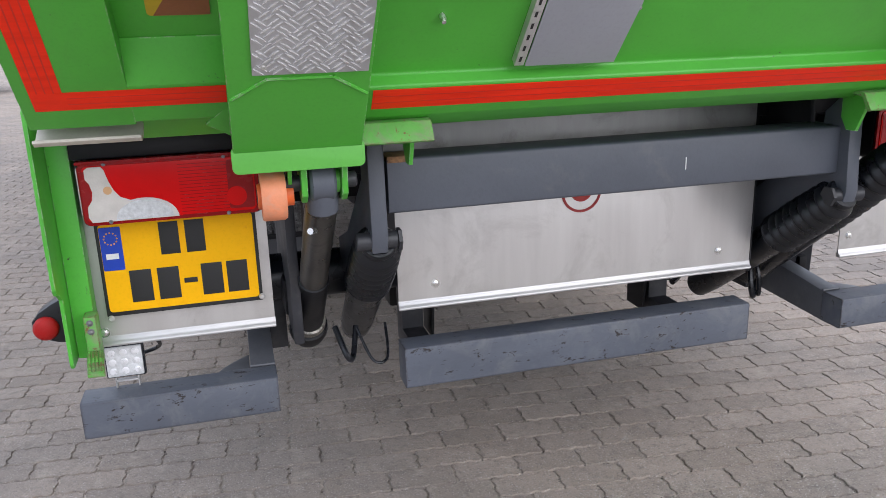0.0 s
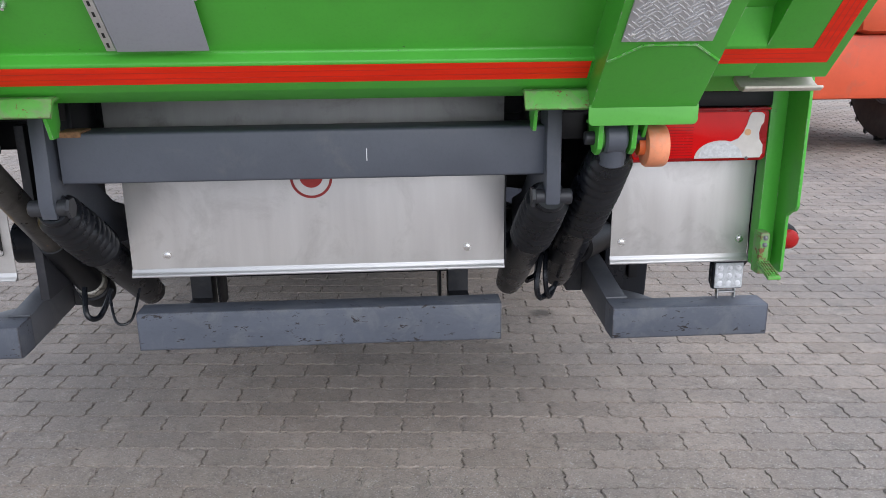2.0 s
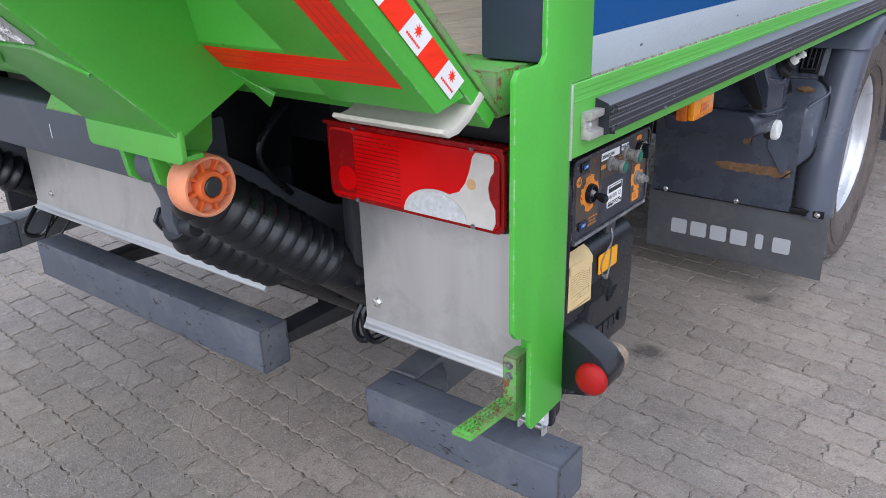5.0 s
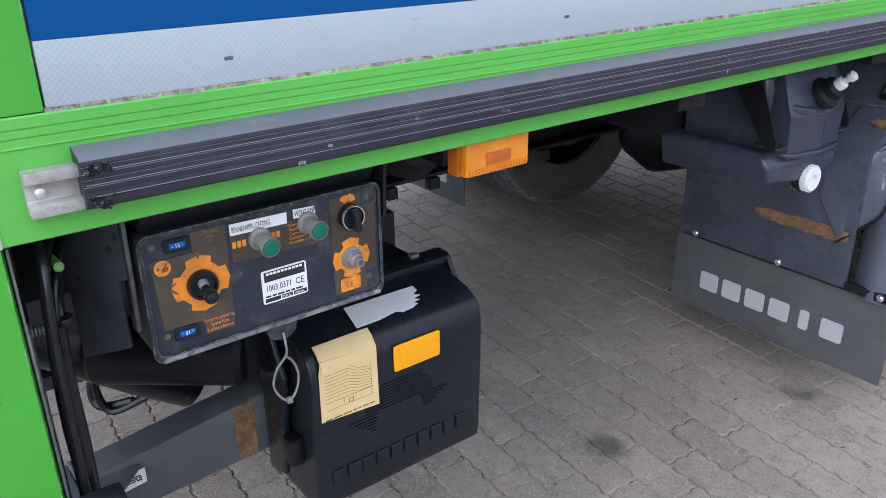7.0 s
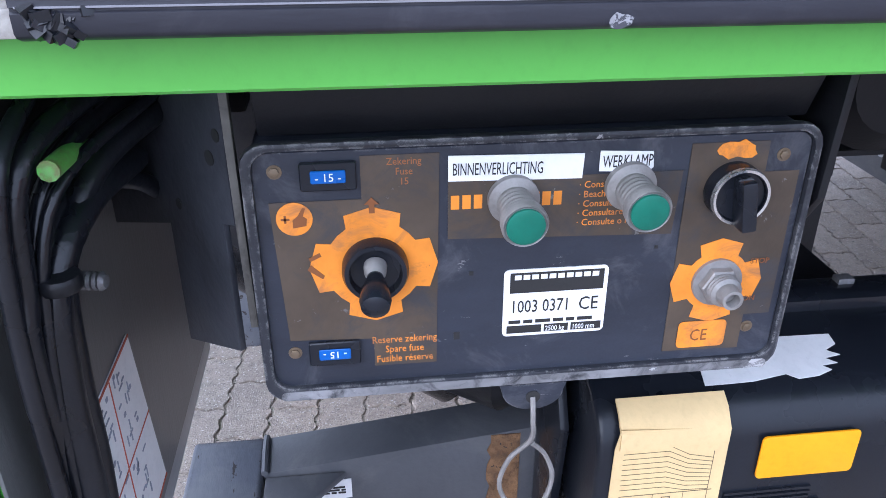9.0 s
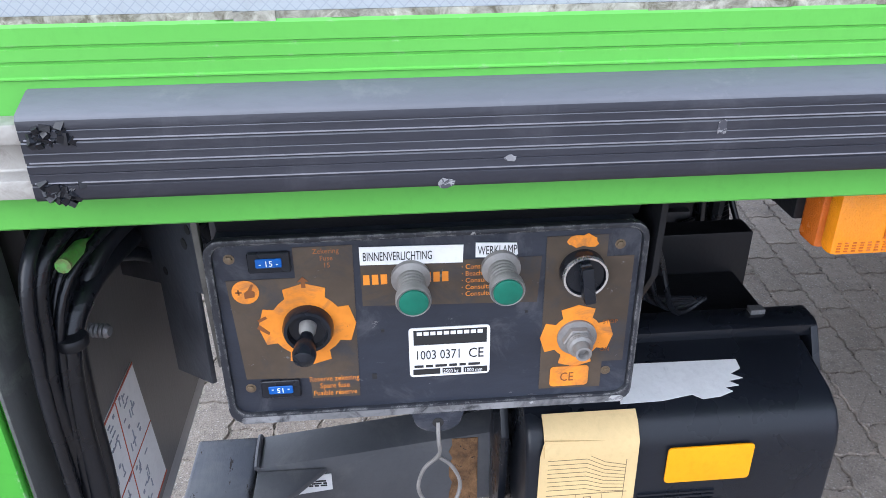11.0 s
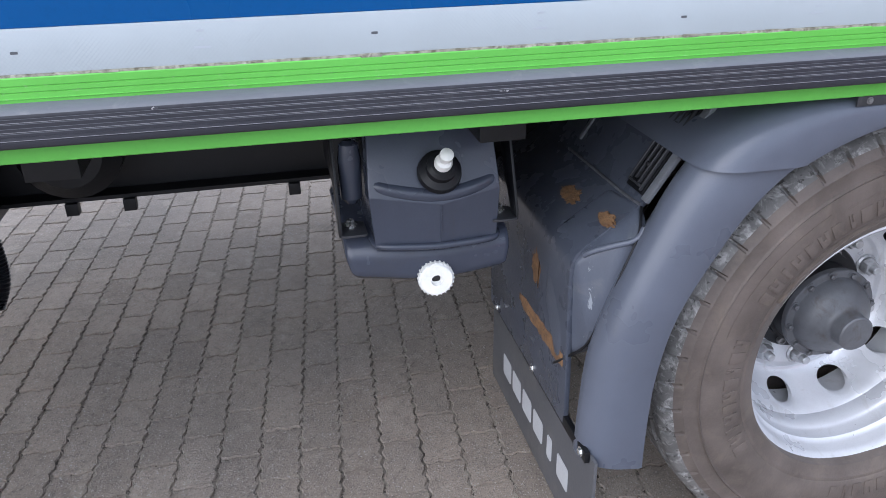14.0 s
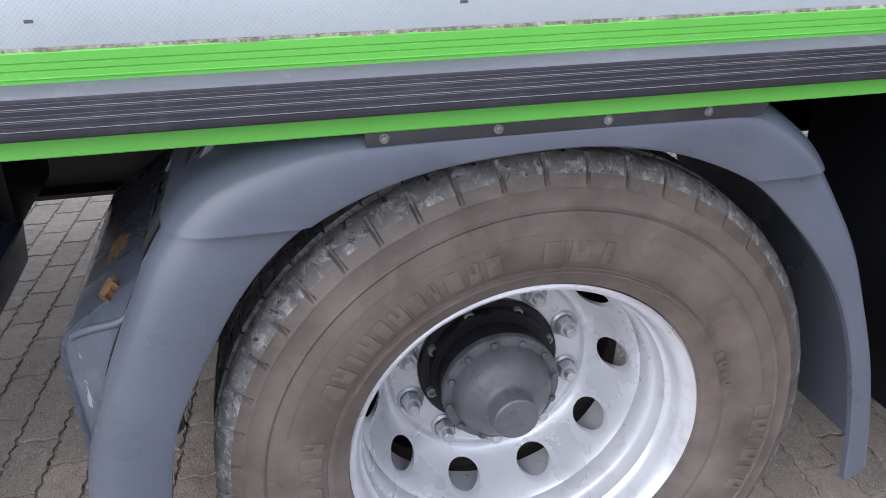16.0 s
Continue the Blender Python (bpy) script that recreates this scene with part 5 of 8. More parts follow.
def wheel():
    w = part("wheel", lathe([(0.09, 0.90), (0.12, 0.93), (0.12, 0.985)], Matrix.Translation((0, WY, WZ)) @ OUT, 32), BLACK_PAINT, truck, "twin rear wheel, silver dished rim and dusty tyre")
    part("tyre", tyre_bm(1.228, 0.935, True), (TYRE, TREAD), w, "dusty brown-grey tyre with raised marks")
    part("inner_tyre", tyre_bm(0.875, 0.585, False), (TYRE, TREAD), w)
    part("rim", rim_bm(1.210), RIM, w, "silver painted rim")
    part("rim_disc", rim_disc_bm([3.2 + 36 * k for k in range(10)]), RIM, w)
    part("inner_rim", lathe([(0.296, 0.60), (0.29, 0.88), (0.25, 0.90), (0.10, 0.91)], Matrix.Translation((0, WY, RZ)) @ OUT, 64, False), BLACK_PAINT, w)
    part("brake_drum", lathe([(0.06, 0.60), (0.205, 0.60), (0.207, 0.88), (0.19, 0.905), (0.06, 0.91)], Matrix.Translation((0, WY, RZ)) @ OUT, 48, False), DARK_STEEL, w)
    M = Matrix.Translation((0, WY, RZ)) @ OUT
    flange = part("hub_flange", lathe([(0.140, 0.930), (0.140, 0.9555), (0.136, 0.960), (0.112, 0.962), (0.108, 0.968), (0.106, 1.028), (0.05, 1.028)], M, 64), BLACK_PAINT, w, "oily black hub flange")
    part("hub", lathe([(0.100, 1.028), (0.1115, 1.0285), (0.1125, 1.031), (0.1125, 1.044), (0.1105, 1.0465), (0.0965, 1.048), (0.0945, 1.052), (0.092, 1.060), (0.086, 1.072), (0.077, 1.083), (0.066, 1.091), (0.054, 1.097), (0.047, 1.101), (0.0435, 1.106), (0.0425, 1.112), (0.0415, 1.1365), (0.0385, 1.1395), (0.012, 1.1395)], M, 64), HUB, w, "grey domed axle hub")
    nut = bmesh.new()
    add_lathe(nut, [(0.0270, 0.0), (0.0270, 0.004), (0.0225, 0.008)], None, 24, False)
    add_lathe(nut, [(0.0205, 0.006), (0.0205, 0.024), (0.0175, 0.0275), (0.011, 0.0275)], None, 6)
    add_lathe(nut, [(0.0108, 0.026), (0.0108, 0.043), (0.0085, 0.0455)], None, 16)
    nut = finish("wheel_nut", nut, (NUT_RIM))
    for k in range(10):
        a = radians(22 + 36 * k)
        part("wheel_nut", nut, None, w, "", M @ Matrix.Translation((0.1675 * math.cos(a), 0.1675 * math.sin(a), 0.948)) @ Matrix.Rotation(a + 0.3 * k, 4, "Z"))
    hb = bolt_mesh("hub_bolt", 0.0068, 0.010, HUB)
    for k in range(12):
        a = radians(10 + 30 * k)
        part("hub_bolt", hb, None, w, "", M @ Matrix.Translation((0.1035 * math.cos(a), 0.1035 * math.sin(a), 1.0465)))
    sock = finish("socket_screw", lathe([(0.0105, 0), (0.0105, 0.011), (0.0095, 0.0122), (0.0060, 0.0122), (0.0055, 0.006), (0.001, 0.006)], None, 18), DULL_BOLT)
    for k in range(8):
        a = radians(20 + 45 * k)
        part("socket_screw", sock, None, w, "", M @ Matrix.Translation((0.1235 * math.cos(a), 0.1235 * math.sin(a), 0.961)))
    # raised maker's marks on the sidewall as plain blocks
    M = Matrix.Translation((0, WY, WZ)) @ OUT
    for start, count, r0, r1, step in ((150.5, 11, 0.350, 0.384, 4.8), (88.5, 3, 0.352, 0.388, 6.6), (24, 4, 0.335, 0.350, 3.4), (2, 6, 0.395, 0.425, 4.6), (-60, 9, 0.35, 0.384, 4.8), (-150, 10, 0.35, 0.384, 4.8)):
        for k in range(count):
            bm = bmesh.new()
            a = radians(start - k * step)
            wd = (0.36, 0.40, 0.38, 0.30, 0.16)[(k * 2) % 5] * radians(step)
            cr = [(r * math.cos(a + s * wd), r * math.sin(a + s * wd)) for r, s in ((r0, -1), (r1, -1), (r1, -0.3), ((r0 + r1) / 2, -0.3), ((r0 + r1) / 2, 0.3), (r1, 0.3), (r1, 1), (r0, 1))]
            add_prism(bm, cr if k % 2 else [cr[0], cr[1], cr[6], cr[7]], 1.2365, 1.2412, M)
            for v in bm.verts:
                if v.co.x > 1.239:
                    rr = math.hypot(v.co.y - WY, v.co.z - WZ)
                    v.co.x = 1.2352 + (min(rr, 0.405) - 0.345) * 0.115 + 0.0022
            bmesh.ops.recalc_face_normals(bm, faces=bm.faces)
            part("raised_block", soften(bm, 0.0012, 2), TYRE, w)
    for a0, a1, r in ((118, 72, 0.400), (165, 122, 0.408), (66, 5, 0.408), (150, 40, 0.336)):
        bm = bmesh.new()
        pts = [(q * math.cos(radians(a)), q * math.sin(radians(a))) for q, a in [(r, a0 + (a1 - a0) * k / 16) for k in range(17)] + [(r + 0.0018, a1 + (a0 - a1) * k / 16) for k in range(17)]]
        add_prism(bm, pts, 1.234, 1.2415, M)
        bmesh.ops.recalc_face_normals(bm, faces=bm.faces)
        part("raised_line", bm, TYRE, w)
    return w


wheel_right = wheel()
TURN = Matrix.Translation((CX, WY, 0)) @ Matrix.Rotation(math.pi, 4, "Z") @ Matrix.Translation((-CX, -WY, 0))
wl_ = part("wheel", wheel_right.data, None, truck, "twin rear wheel, silver dished rim and dusty tyre", TURN)
for o in list(wheel_right.children):
    part(o.name.split(".")[0], o.data, None, wl_, "", TURN @ o.matrix_basis)

# ---- wheel arches ----
INNER_ARCH = [(2.112, 0.345), (2.113, 0.46), (2.121, 0.57), (2.150, 0.69), (2.214, 0.812), (2.270, 0.895), (2.338, 0.958), (2.43, 1.003), (2.527, 1.027), (2.675, 1.037), (2.78, 1.027), (2.871, 1.003), (2.968, 0.955),
              (3.05, 0.88), (3.118, 0.80), (3.171, 0.713), (3.215, 0.60), (3.245, 0.47), (3.262, 0.345)]
OUTER_ARCH = [(1.985, 0.365), (1.990, 0.48), (2.003, 0.60), (2.043, 0.72), (2.100, 0.85), (2.150, 0.945), (2.215, 1.02), (2.31, 1.062), (2.42, 1.076), (2.675, 1.078), (2.84, 1.078), (2.96, 1.075), (3.055, 1.015),
              (3.12, 0.93), (3.18, 0.83), (3.222, 0.725), (3.268, 0.60), (3.30, 0.48), (3.322, 0.375)]


def arch_segment(i0, i1, x_in=0.66, drop=0.0, rolled=False):
    """A stretch of the mudguard: a flat outer face that rolls over into the broad top."""
    if rolled:
        sect = [(1.276, 0.0), (1.288, 0.0), (1.291, 0.06), (1.291, 0.40), (1.2885, 0.56), (1.282, 0.70), (1.271, 0.82), (1.256, 0.91), (1.238, 0.955), (1.220, 0.95), (1.200, 0.87), (1.178, 0.74), (1.160, 0.62), (1.156, 0.56), (1.176, 0.66),
                (1.200, 0.78), (1.225, 0.86), (1.255, 0.80), (1.276, 0.45)]
    else:
        sect = [(1.276, 0.0), (1.288, 0.0), (1.291, 0.06), (1.291, 0.52), (1.287, 0.70), (1.276, 0.84), (1.258, 0.94), (1.232, 0.985), (1.20, 1.0), (x_in, 1.0), (x_in, 0.96), (1.20, 0.96), (1.255, 0.86), (1.276, 0.5)]
    idx = []
    for i in range(i0, i1):
        idx += [i + k / 5 for k in range(5)]
    idx.append(i1)

    def on(arr, s):
        i = min(int(s), len(arr) - 2)
        t = s - i
        p0, p1, p2, p3 = (Vector(arr[max(i - 1, 0)]), Vector(arr[i]), Vector(arr[i + 1]), Vector(arr[min(i + 2, len(arr) - 1)]))
        return 0.5 * (2 * p1 + (p2 - p0) * t + (2 * p0 - 5 * p1 + 4 * p2 - p3) * t * t + (3 * p1 - p0 - 3 * p2 + p3) * t ** 3)
    bm = bmesh.new()
    rings = []
    for s in idx:
        a, b = on(INNER_ARCH, s), on(OUTER_ARCH, s)
        rings.append([bm.verts.new((x - drop, *(a + (b - a) * f))) for x, f in sect])
    for p, q in zip(rings, rings[1:]):
        for k in range(len(sect)):
            j = (k + 1) % len(sect)
            bm.faces.new((p[k], p[j], q[j], q[k]))
    bm.faces.new(rings[0])
    bm.faces.new(rings[-1][::-1])
    bmesh.ops.recalc_face_normals(bm, faces=bm.faces)
    return bm


def cut(bm, z, keep_above, y_max=9.0, y_min=-9.0):
    """Cuts a mudguard section level at z on one side of the wheel."""
    geom = [f for f in bm.faces if y_min < f.calc_center_median().y < y_max]
    geom += list({e for f in geom for e in f.edges}) + list({v for f in geom for v in f.verts})
    bmesh.ops.bisect_plane(bm, geom=geom, dist=1e-5, plane_co=(0, 0, z), plane_no=(0, 0, 1), clear_inner=keep_above, clear_outer=not keep_above)
    bmesh.ops.holes_fill(bm, edges=[e for e in bm.edges if e.is_boundary], sides=0)
    bmesh.ops.recalc_face_normals(bm, faces=bm.faces)
    return bm


guard = part("mudguard", cut(arch_segment(3, 15, drop=-0.005), 0.964, True), FENDER, truck, "dark grey plastic mudguard in three sections")
part("rear_section", cut(arch_segment(0, 8, drop=0.007, rolled=True), 0.985, False), FENDER, guard)
part("front_section", cut(arch_segment(10, 18, drop=0.007), 0.985, False), FENDER, guard)
part("mounting_strip", prism([(2.42, 1.062), (2.95, 1.060), (2.96, 1.079), (2.42, 1.079)], 0.0, 0.004, SIDE(1.2915), 0.001), DARK_STEEL, guard)
fbolt = bolt_mesh("fender_bolt", 0.0042, 0.004, DULL_BOLT)
for y in (2.443, 2.585, 2.73, 2.87):
    part("fender_bolt", fbolt, None, guard, "", SIDE(1.2955) @ Matrix.Translation((y, 1.071, 0)))
# mirrored guard, far side
mg = part("mudguard", guard.data, None, truck, "dark grey plastic mudguard in three sections", TURN)
for o in list(guard.children)[:2]:
    part(o.name.split(".")[0], o.data, None, mg, "", TURN @ o.matrix_basis)
# inner liner between guard and frame
part("arch_liner", box((0.60, 1.99, 0.98), (0.66, 3.3, 1.078), 0.004), BLACK_PAINT, guard)

# carrier panel behind the guard: upright sheet, sloping shelf, steep upper sheet
def sheet(pts, t):
    """A folded sheet's outline: the line of points and its copy, t further in."""
    back = []
    for i, (y, z) in enumerate(pts):
        a, b = Vector(pts[max(i - 1, 0)]), Vector(pts[min(i + 1, len(pts) - 1)])
        d = (b - a).normalized()
        back.append((y + d.y * t, z - d.x * t))
    return pts + back[::-1]


car = part("guard_carrier", prism(sheet([(1.992, 0.375), (1.991, 0.50), (1.986, 0.68), (1.987, 0.745), (1.996, 0.770), (2.014, 0.787), (2.112, 0.854), (2.122, 0.866), (2.192, 0.972), (2.262, 1.078)], 0.012), 0.60, 1.152,
                                  Matrix(((0, 0, 1, 0), (1, 0, 0, 0), (0, 1, 0, 0), (0, 0, 0, 1))), 0.003), RUSTY, truck, "rust-spotted black carrier panel")
part("moulded_ledge", moulded([(1.036, 2.004, 0.782), (1.160, 2.012, 0.778), (1.196, 2.070, 0.806), (1.203, 2.100, 0.818), (1.158, 2.120, 0.860), (1.040, 2.104, 0.854), (1.036, 1.988, 0.755), (1.036, 1.982, 0.62), (1.105, 1.985, 0.505), (1.165, 2.005, 0.60), (1.198, 2.022, 0.60), (1.155, 1.995, 0.755),
                               (1.11, 2.13, 0.55), (1.19, 2.13, 0.60), (1.20, 2.13, 0.80), (1.045, 2.13, 0.84)], 0.009, 3, 14), LEDGE, car, "scraped dark plastic ledge")
part("rolled_lip", tube([(1.158, 2.012, 0.772), (1.168, 2.020, 0.783), (1.185, 2.048, 0.798), (1.203, 2.090, 0.815), (1.200, 2.108, 0.836)], 0.006, 10), FENDER, car)
part("seam_edge", tube([(1.160, 2.118, 0.860), (1.203, 2.096, 0.824), (1.214, 2.066, 0.76), (1.208, 2.040, 0.68), (1.196, 2.014, 0.60), (1.150, 1.996, 0.545), (1.106, 1.983, 0.503)], 0.0028, 8), BLACK_PAINT, car)
SHELF = Matrix.Translation((0, 2.014, 0.787)) @ Matrix.Rotation(math.atan2(0.067, 0.098), 4, "X")      # (across, up the shelf, out of it)
STEEP = Matrix.Translation((0, 2.122, 0.866)) @ Matrix.Rotation(math.atan2(0.106, 0.070), 4, "X")      # the upper sheet
part("rust_patch", prism(rag(0.965, 0.052, 0.046, 0.020, 40, 7), -0.002, 0.0014, SHELF), RUST, car, "flaking orange rust")
part("rust_patch", prism(rag(1.128, 0.066, 0.028, 0.013, 34, 2), -0.002, 0.0080, SHELF), RUST, car)
part("rust_patch", prism(rag(0.966, 0.655, 0.028, 0.044, 36, 5), 0, 0.0016, REAR(1.9875)), RUST, car)
rn = random.Random(12)
up, low = [], []
for k in range(25):
    x = 0.852 + 0.0118 * k
    e = 1.0 if 1 < k < 23 else 0.55
    up.append((x, 0.524 + e * rn.uniform(0.012, 0.018) + 0.006 * (k / 24)))
    low.append((x, 0.524 - e * rn.uniform(0.012, 0.020) - 0.004 * (k / 24)))
part("rust_patch", prism(low + up[::-1], 0, 0.0016, REAR(1.9905)), RUST, car, "flaking orange rust")
part("crease_edge", tube([(0.80, 2.113, 0.858), (0.95, 2.1145, 0.859), (1.08, 2.115, 0.8595), (1.152, 2.118, 0.862)], 0.0032, 8), SCRAPED, car)
part("bare_strip", box((1.150, 0.004, -0.004), (1.170, 0.222, 0.006), 0.002, STEEP), STRIP_GREY, car, "plain grey edge strip")
part("bare_strip", box((0.812, 0.020, 0.0), (0.824, 0.120, 0.006), 0.002, STEEP), STRIP_GREY, car)
clip = part("slotted_plate", box((1.080, 0.010, 0.0), (1.146, 0.215, 0.007), 0.002, STEEP), BLACK_PAINT, car, "dusty black slotted bracket")
for x0, x1, v0, v1 in ((1.084, 1.090, 0.02, 0.205), (1.102, 1.108, 0.03, 0.19), (1.120, 1.125, 0.02, 0.205), (1.137, 1.142, 0.015, 0.205), (1.090, 1.137, 0.020, 0.026), (1.090, 1.137, 0.105, 0.115), (1.108, 1.120, 0.060, 0.068), (1.108, 1.120, 0.150, 0.157)):
    part("bracket_rib", box((x0, v0, 0.0068), (x1, v1, 0.0145), 0.0015, STEEP, 1), DARK_STEEL, clip)

# mud flaps with the maker's mark as plain blocks
def mud_flap(X, label):
    x0, x1 = sorted((X(0.585), X(1.292)))
    f = part("mud_flap", box((x0, 2.004, 0.122), (x1, 2.012, 0.385), 0.003), mat("flap_rubber", (0.080, 0.081, 0.088), 0.5, vary=0.15, scale=6, bump=0.1, dirt=(0.12, 0.115, 0.11), dirt_lo=0.5), truck, label)
    part("clamp_strip", box((x0 + 0.02, 1.992, 0.372), (x1 - 0.02, 2.003, 0.398), 0.002), BLACK_PAINT, f)
    for x in (0.66, 0.95, 1.25):
        part("bolt", bolt_mesh("bolt", 0.007, 0.006), None, f, "", Matrix.Translation((X(x), 1.992, 0.385)) @ Matrix.Rotation(radians(90), 4, "X"))
    mark = mat("pale_grey_print", (0.42, 0.43, 0.45), 0.55, vary=0.05)
    xs = sorted((X(0.692), X(1.186)))
    step = (xs[1] - xs[0]) / 6
    for k in range(6):
        a = xs[0] + k * step
        w = step * (0.80 if k != 4 else 0.36)
        a += step * 0.2 if k == 4 else 0
        outl = rrect(a, 0.200, a + w, 0.262, 0.008, 3)
        part("print_block", prism(outl, 0.0, 0.0012, REAR(2.0038)), mark, f)
    return f


mud_flap(lambda x: x, "black rubber mud flap with six pale blocks")
mud_flap(mir, "black rubber mud flap with six pale blocks")

# side locker ahead of the axle
# body coloured black for the shade on its rear face; front plate stays grey
lock = part("side_locker", box((0.75, 3.46, 0.36), (1.24, 4.9, 1.02), 0.01), BLACK_PAINT, truck, "grey side locker with aluminium edging, its body blackened for shade")
part("front_panel", box((1.240, 3.475, 0.372), (1.246, 4.9, 1.008), 0.002), mat("locker_grey", (0.20, 0.21, 0.23), 0.45, vary=0.1, scale=3), lock)
part("edge_trim", boxes([((1.236, 3.45, 0.35), (1.252, 3.475, 1.03)), ((1.236, 3.475, 0.35), (1.252, 4.9, 0.372)), ((1.236, 3.475, 1.008), (1.252, 4.9, 1.03))], 0.003), ALU, lock)
part("side_reflector", box((1.252, 3.50, 0.86), (1.26, 3.60, 0.91), 0.003), AMBER, lock)
part("cab", box((mir(1.23), 7.5, 0.5), (1.23, 9.6, 3.3), 0.12), WHITE_WALL, truck, "lorry cab")
fw = part("front_wheel", lathe([(0.30, 0.97), (0.36, 1.0), (0.44, 1.01), (0.49, 0.99), (0.505, 0.96), (0.505, 0.72), (0.49, 0.70)], Matrix.Translation((0, 8.4, 0.5)) @ OUT, 64), TYRE, truck)
part("rim", lathe([(0.30, 0.96), (0.30, 1.0), (0.285, 1.0), (0.25, 0.95), (0.20, 0.94), (0.12, 1.0), (0.05, 1.02)], Matrix.Translation((0, 8.4, 0.5)) @ OUT, 48), RIM, fw)
part("front_wheel", fw.data, None, truck, "", Matrix.Translation((CX, 8.4, 0)) @ Matrix.Rotation(math.pi, 4, "Z") @ Matrix.Translation((-CX, -8.4, 0)))
part("front_axle", rod((mir(0.9), 8.4, 0.5), (0.9, 8.4, 0.5), 0.06), BLACK_PAINT, truck)

# ---- under-run bars ----
YZX = Matrix(((0, 0, 1, 0), (1, 0, 0, 0), (0, 1, 0, 0), (0, 0, 0, 1)))
bump = part("underrun_bar", prism(rrect(-0.032, 0.458, 0.05, 0.570, 0.006, 3), -0.495, 0.527, Matrix(((0, 0, 1, 0), (1, 0, 0, 0), (0, 1, 0, 0), (0, 0, 0, 1))), 0.001), BAR_PAINT, truck, "chipped grey middle under-run bar")
for X in (lambda x: x, mir):
    a0, a1 = sorted((X(0.396), X(0.462)))
    arm = part("bar_arm", prism([(0.045, 0.462), (0.38, 0.440), (0.38, 0.74), (0.31, 0.74), (0.31, 0.49), (0.045, 0.49)], a0, a1, YZX, 0.003), DARK_STEEL, bump, "dark steel arm of the under-run bar")
    a0, a1 = sorted((X(0.366), X(0.374)))
    part("side_plate", prism([(0.30, 0.455), (0.40, 0.455), (0.40, 0.74), (0.28, 0.74), (0.28, 0.60)], a0, a1, YZX, 0.001), BLACK_PAINT, arm)
for X in (lambda x: x, mir):
    x0, x1 = sorted((X(0.852), X(1.311)))
    b = part("underrun_bar", prism(rrect(-0.030, 0.446, 0.056, 0.540, 0.006, 3), x0, x1, Matrix(((0, 0, 1, 0), (1, 0, 0, 0), (0, 1, 0, 0), (0, 0, 0, 1))), 0.001), BAR_PAINT, truck, "chipped grey outer under-run bar")
    a0, a1 = sorted((X(0.853), X(0.915)))
    part("bar_arm", prism([(0.057, 0.446), (0.56, 0.470), (0.56, 0.602), (0.057, 0.541)], a0, a1, Matrix(((0, 0, 1, 0), (1, 0, 0, 0), (0, 1, 0, 0), (0, 0, 0, 1))), 0.002), ARM_GREY, b)
    pts = [(X(0.917), 0.0585), (X(0.995), 0.0585), (X(0.980), 0.085), (X(0.955), 0.115), (X(0.917), 0.150)]
    part("gusset", prism(pts, 0.528, 0.538, None, 0.003), ARM_GREY, b)
    part("weld_bead", tube([(X(0.853), 0.0565, 0.5425), (X(0.885), 0.0570, 0.5428), (X(0.916), 0.0585, 0.5425)], 0.004, 8), ARM_GREY, b)
    part("arm_upright", box((sorted((X(0.80), X(0.852)))[0], 0.36, 0.46), (sorted((X(0.80), X(0.852)))[1], 0.50, 0.70), 0.004), DARK_STEEL, b)
tag_m = SIDE(0.9155)
t_ = part("arm_sticker", prism([(0.075, 0.487), (0.155, 0.497), (0.155, 0.525), (0.075, 0.518)], 0, 0.0008, tag_m), PAPER, truck, "scratched white sticker")
part("print", bars(bmesh.new(), 0.085, 0.504, 0.148, 0.516, 3, tag_m @ FLAT(0.0008), seed=2), INK, t_, kind="stuff")
rn = random.Random(31)
edge = [(0.316 + rn.uniform(-0.004, 0.004), 0.462 + 0.011 * k) for k in range(11)]
part("rust_patch", prism(edge + [(0.352, 0.572), (0.352, 0.462)], 0, 0.001, tag_m), RUST, truck, "band of brown rust")

# ---- the tail lift: tilted platform, arms and cylinders ----
lift = thing("tail_lift", (CX, -0.15, 1.15), "green tail lift platform tilted back behind the lorry", "tail lift")
S = math.sqrt(0.5)
PL = Matrix(((1, 0, 0, 0), (0, -S, -S, -0.152), (0, S, -S, 1.183), (0, 0, 0, 1)))      # (across, up along the platform, out of its underside)
LEN = 1.45


def plf(a0, b0, n0, a1, b1, n1, w=0.003):
    return box((a0, b0, n0), (a1, b1, n1), w, PL)


deck = part("platform", plf(mir(1.262), 0.0, 0.0, 1.262, LEN, 0.022), GREEN, lift, "green underside of the platform")
part("deck_edge", plf(mir(1.264), -0.004, -0.012, 1.264, LEN, -0.001, 0.002), GREEN_WORN, deck, "rusty deck edge")
# centre field: lower beam with a stepped ledge and a turned-in lower edge, plain panel above
cen = [(0.108, 0.02), (0.108, 0.115), (0.170, 0.1392), (0.174, 0.140), (0.2530, 0.140), (0.2570, 0.136), (0.2580, 0.112), (0.2620, 0.108), (LEN, 0.108), (LEN, 0.02)]
BN = PL @ Matrix(((0, 0, 1, 0), (1, 0, 0, 0), (0, 1, 0, 0), (0, 0, 0, 1)))             # profile (up, out), drawn across
part("centre_panel", prism(cen, -0.636, 0.668, BN, 0.003), GREEN, deck)
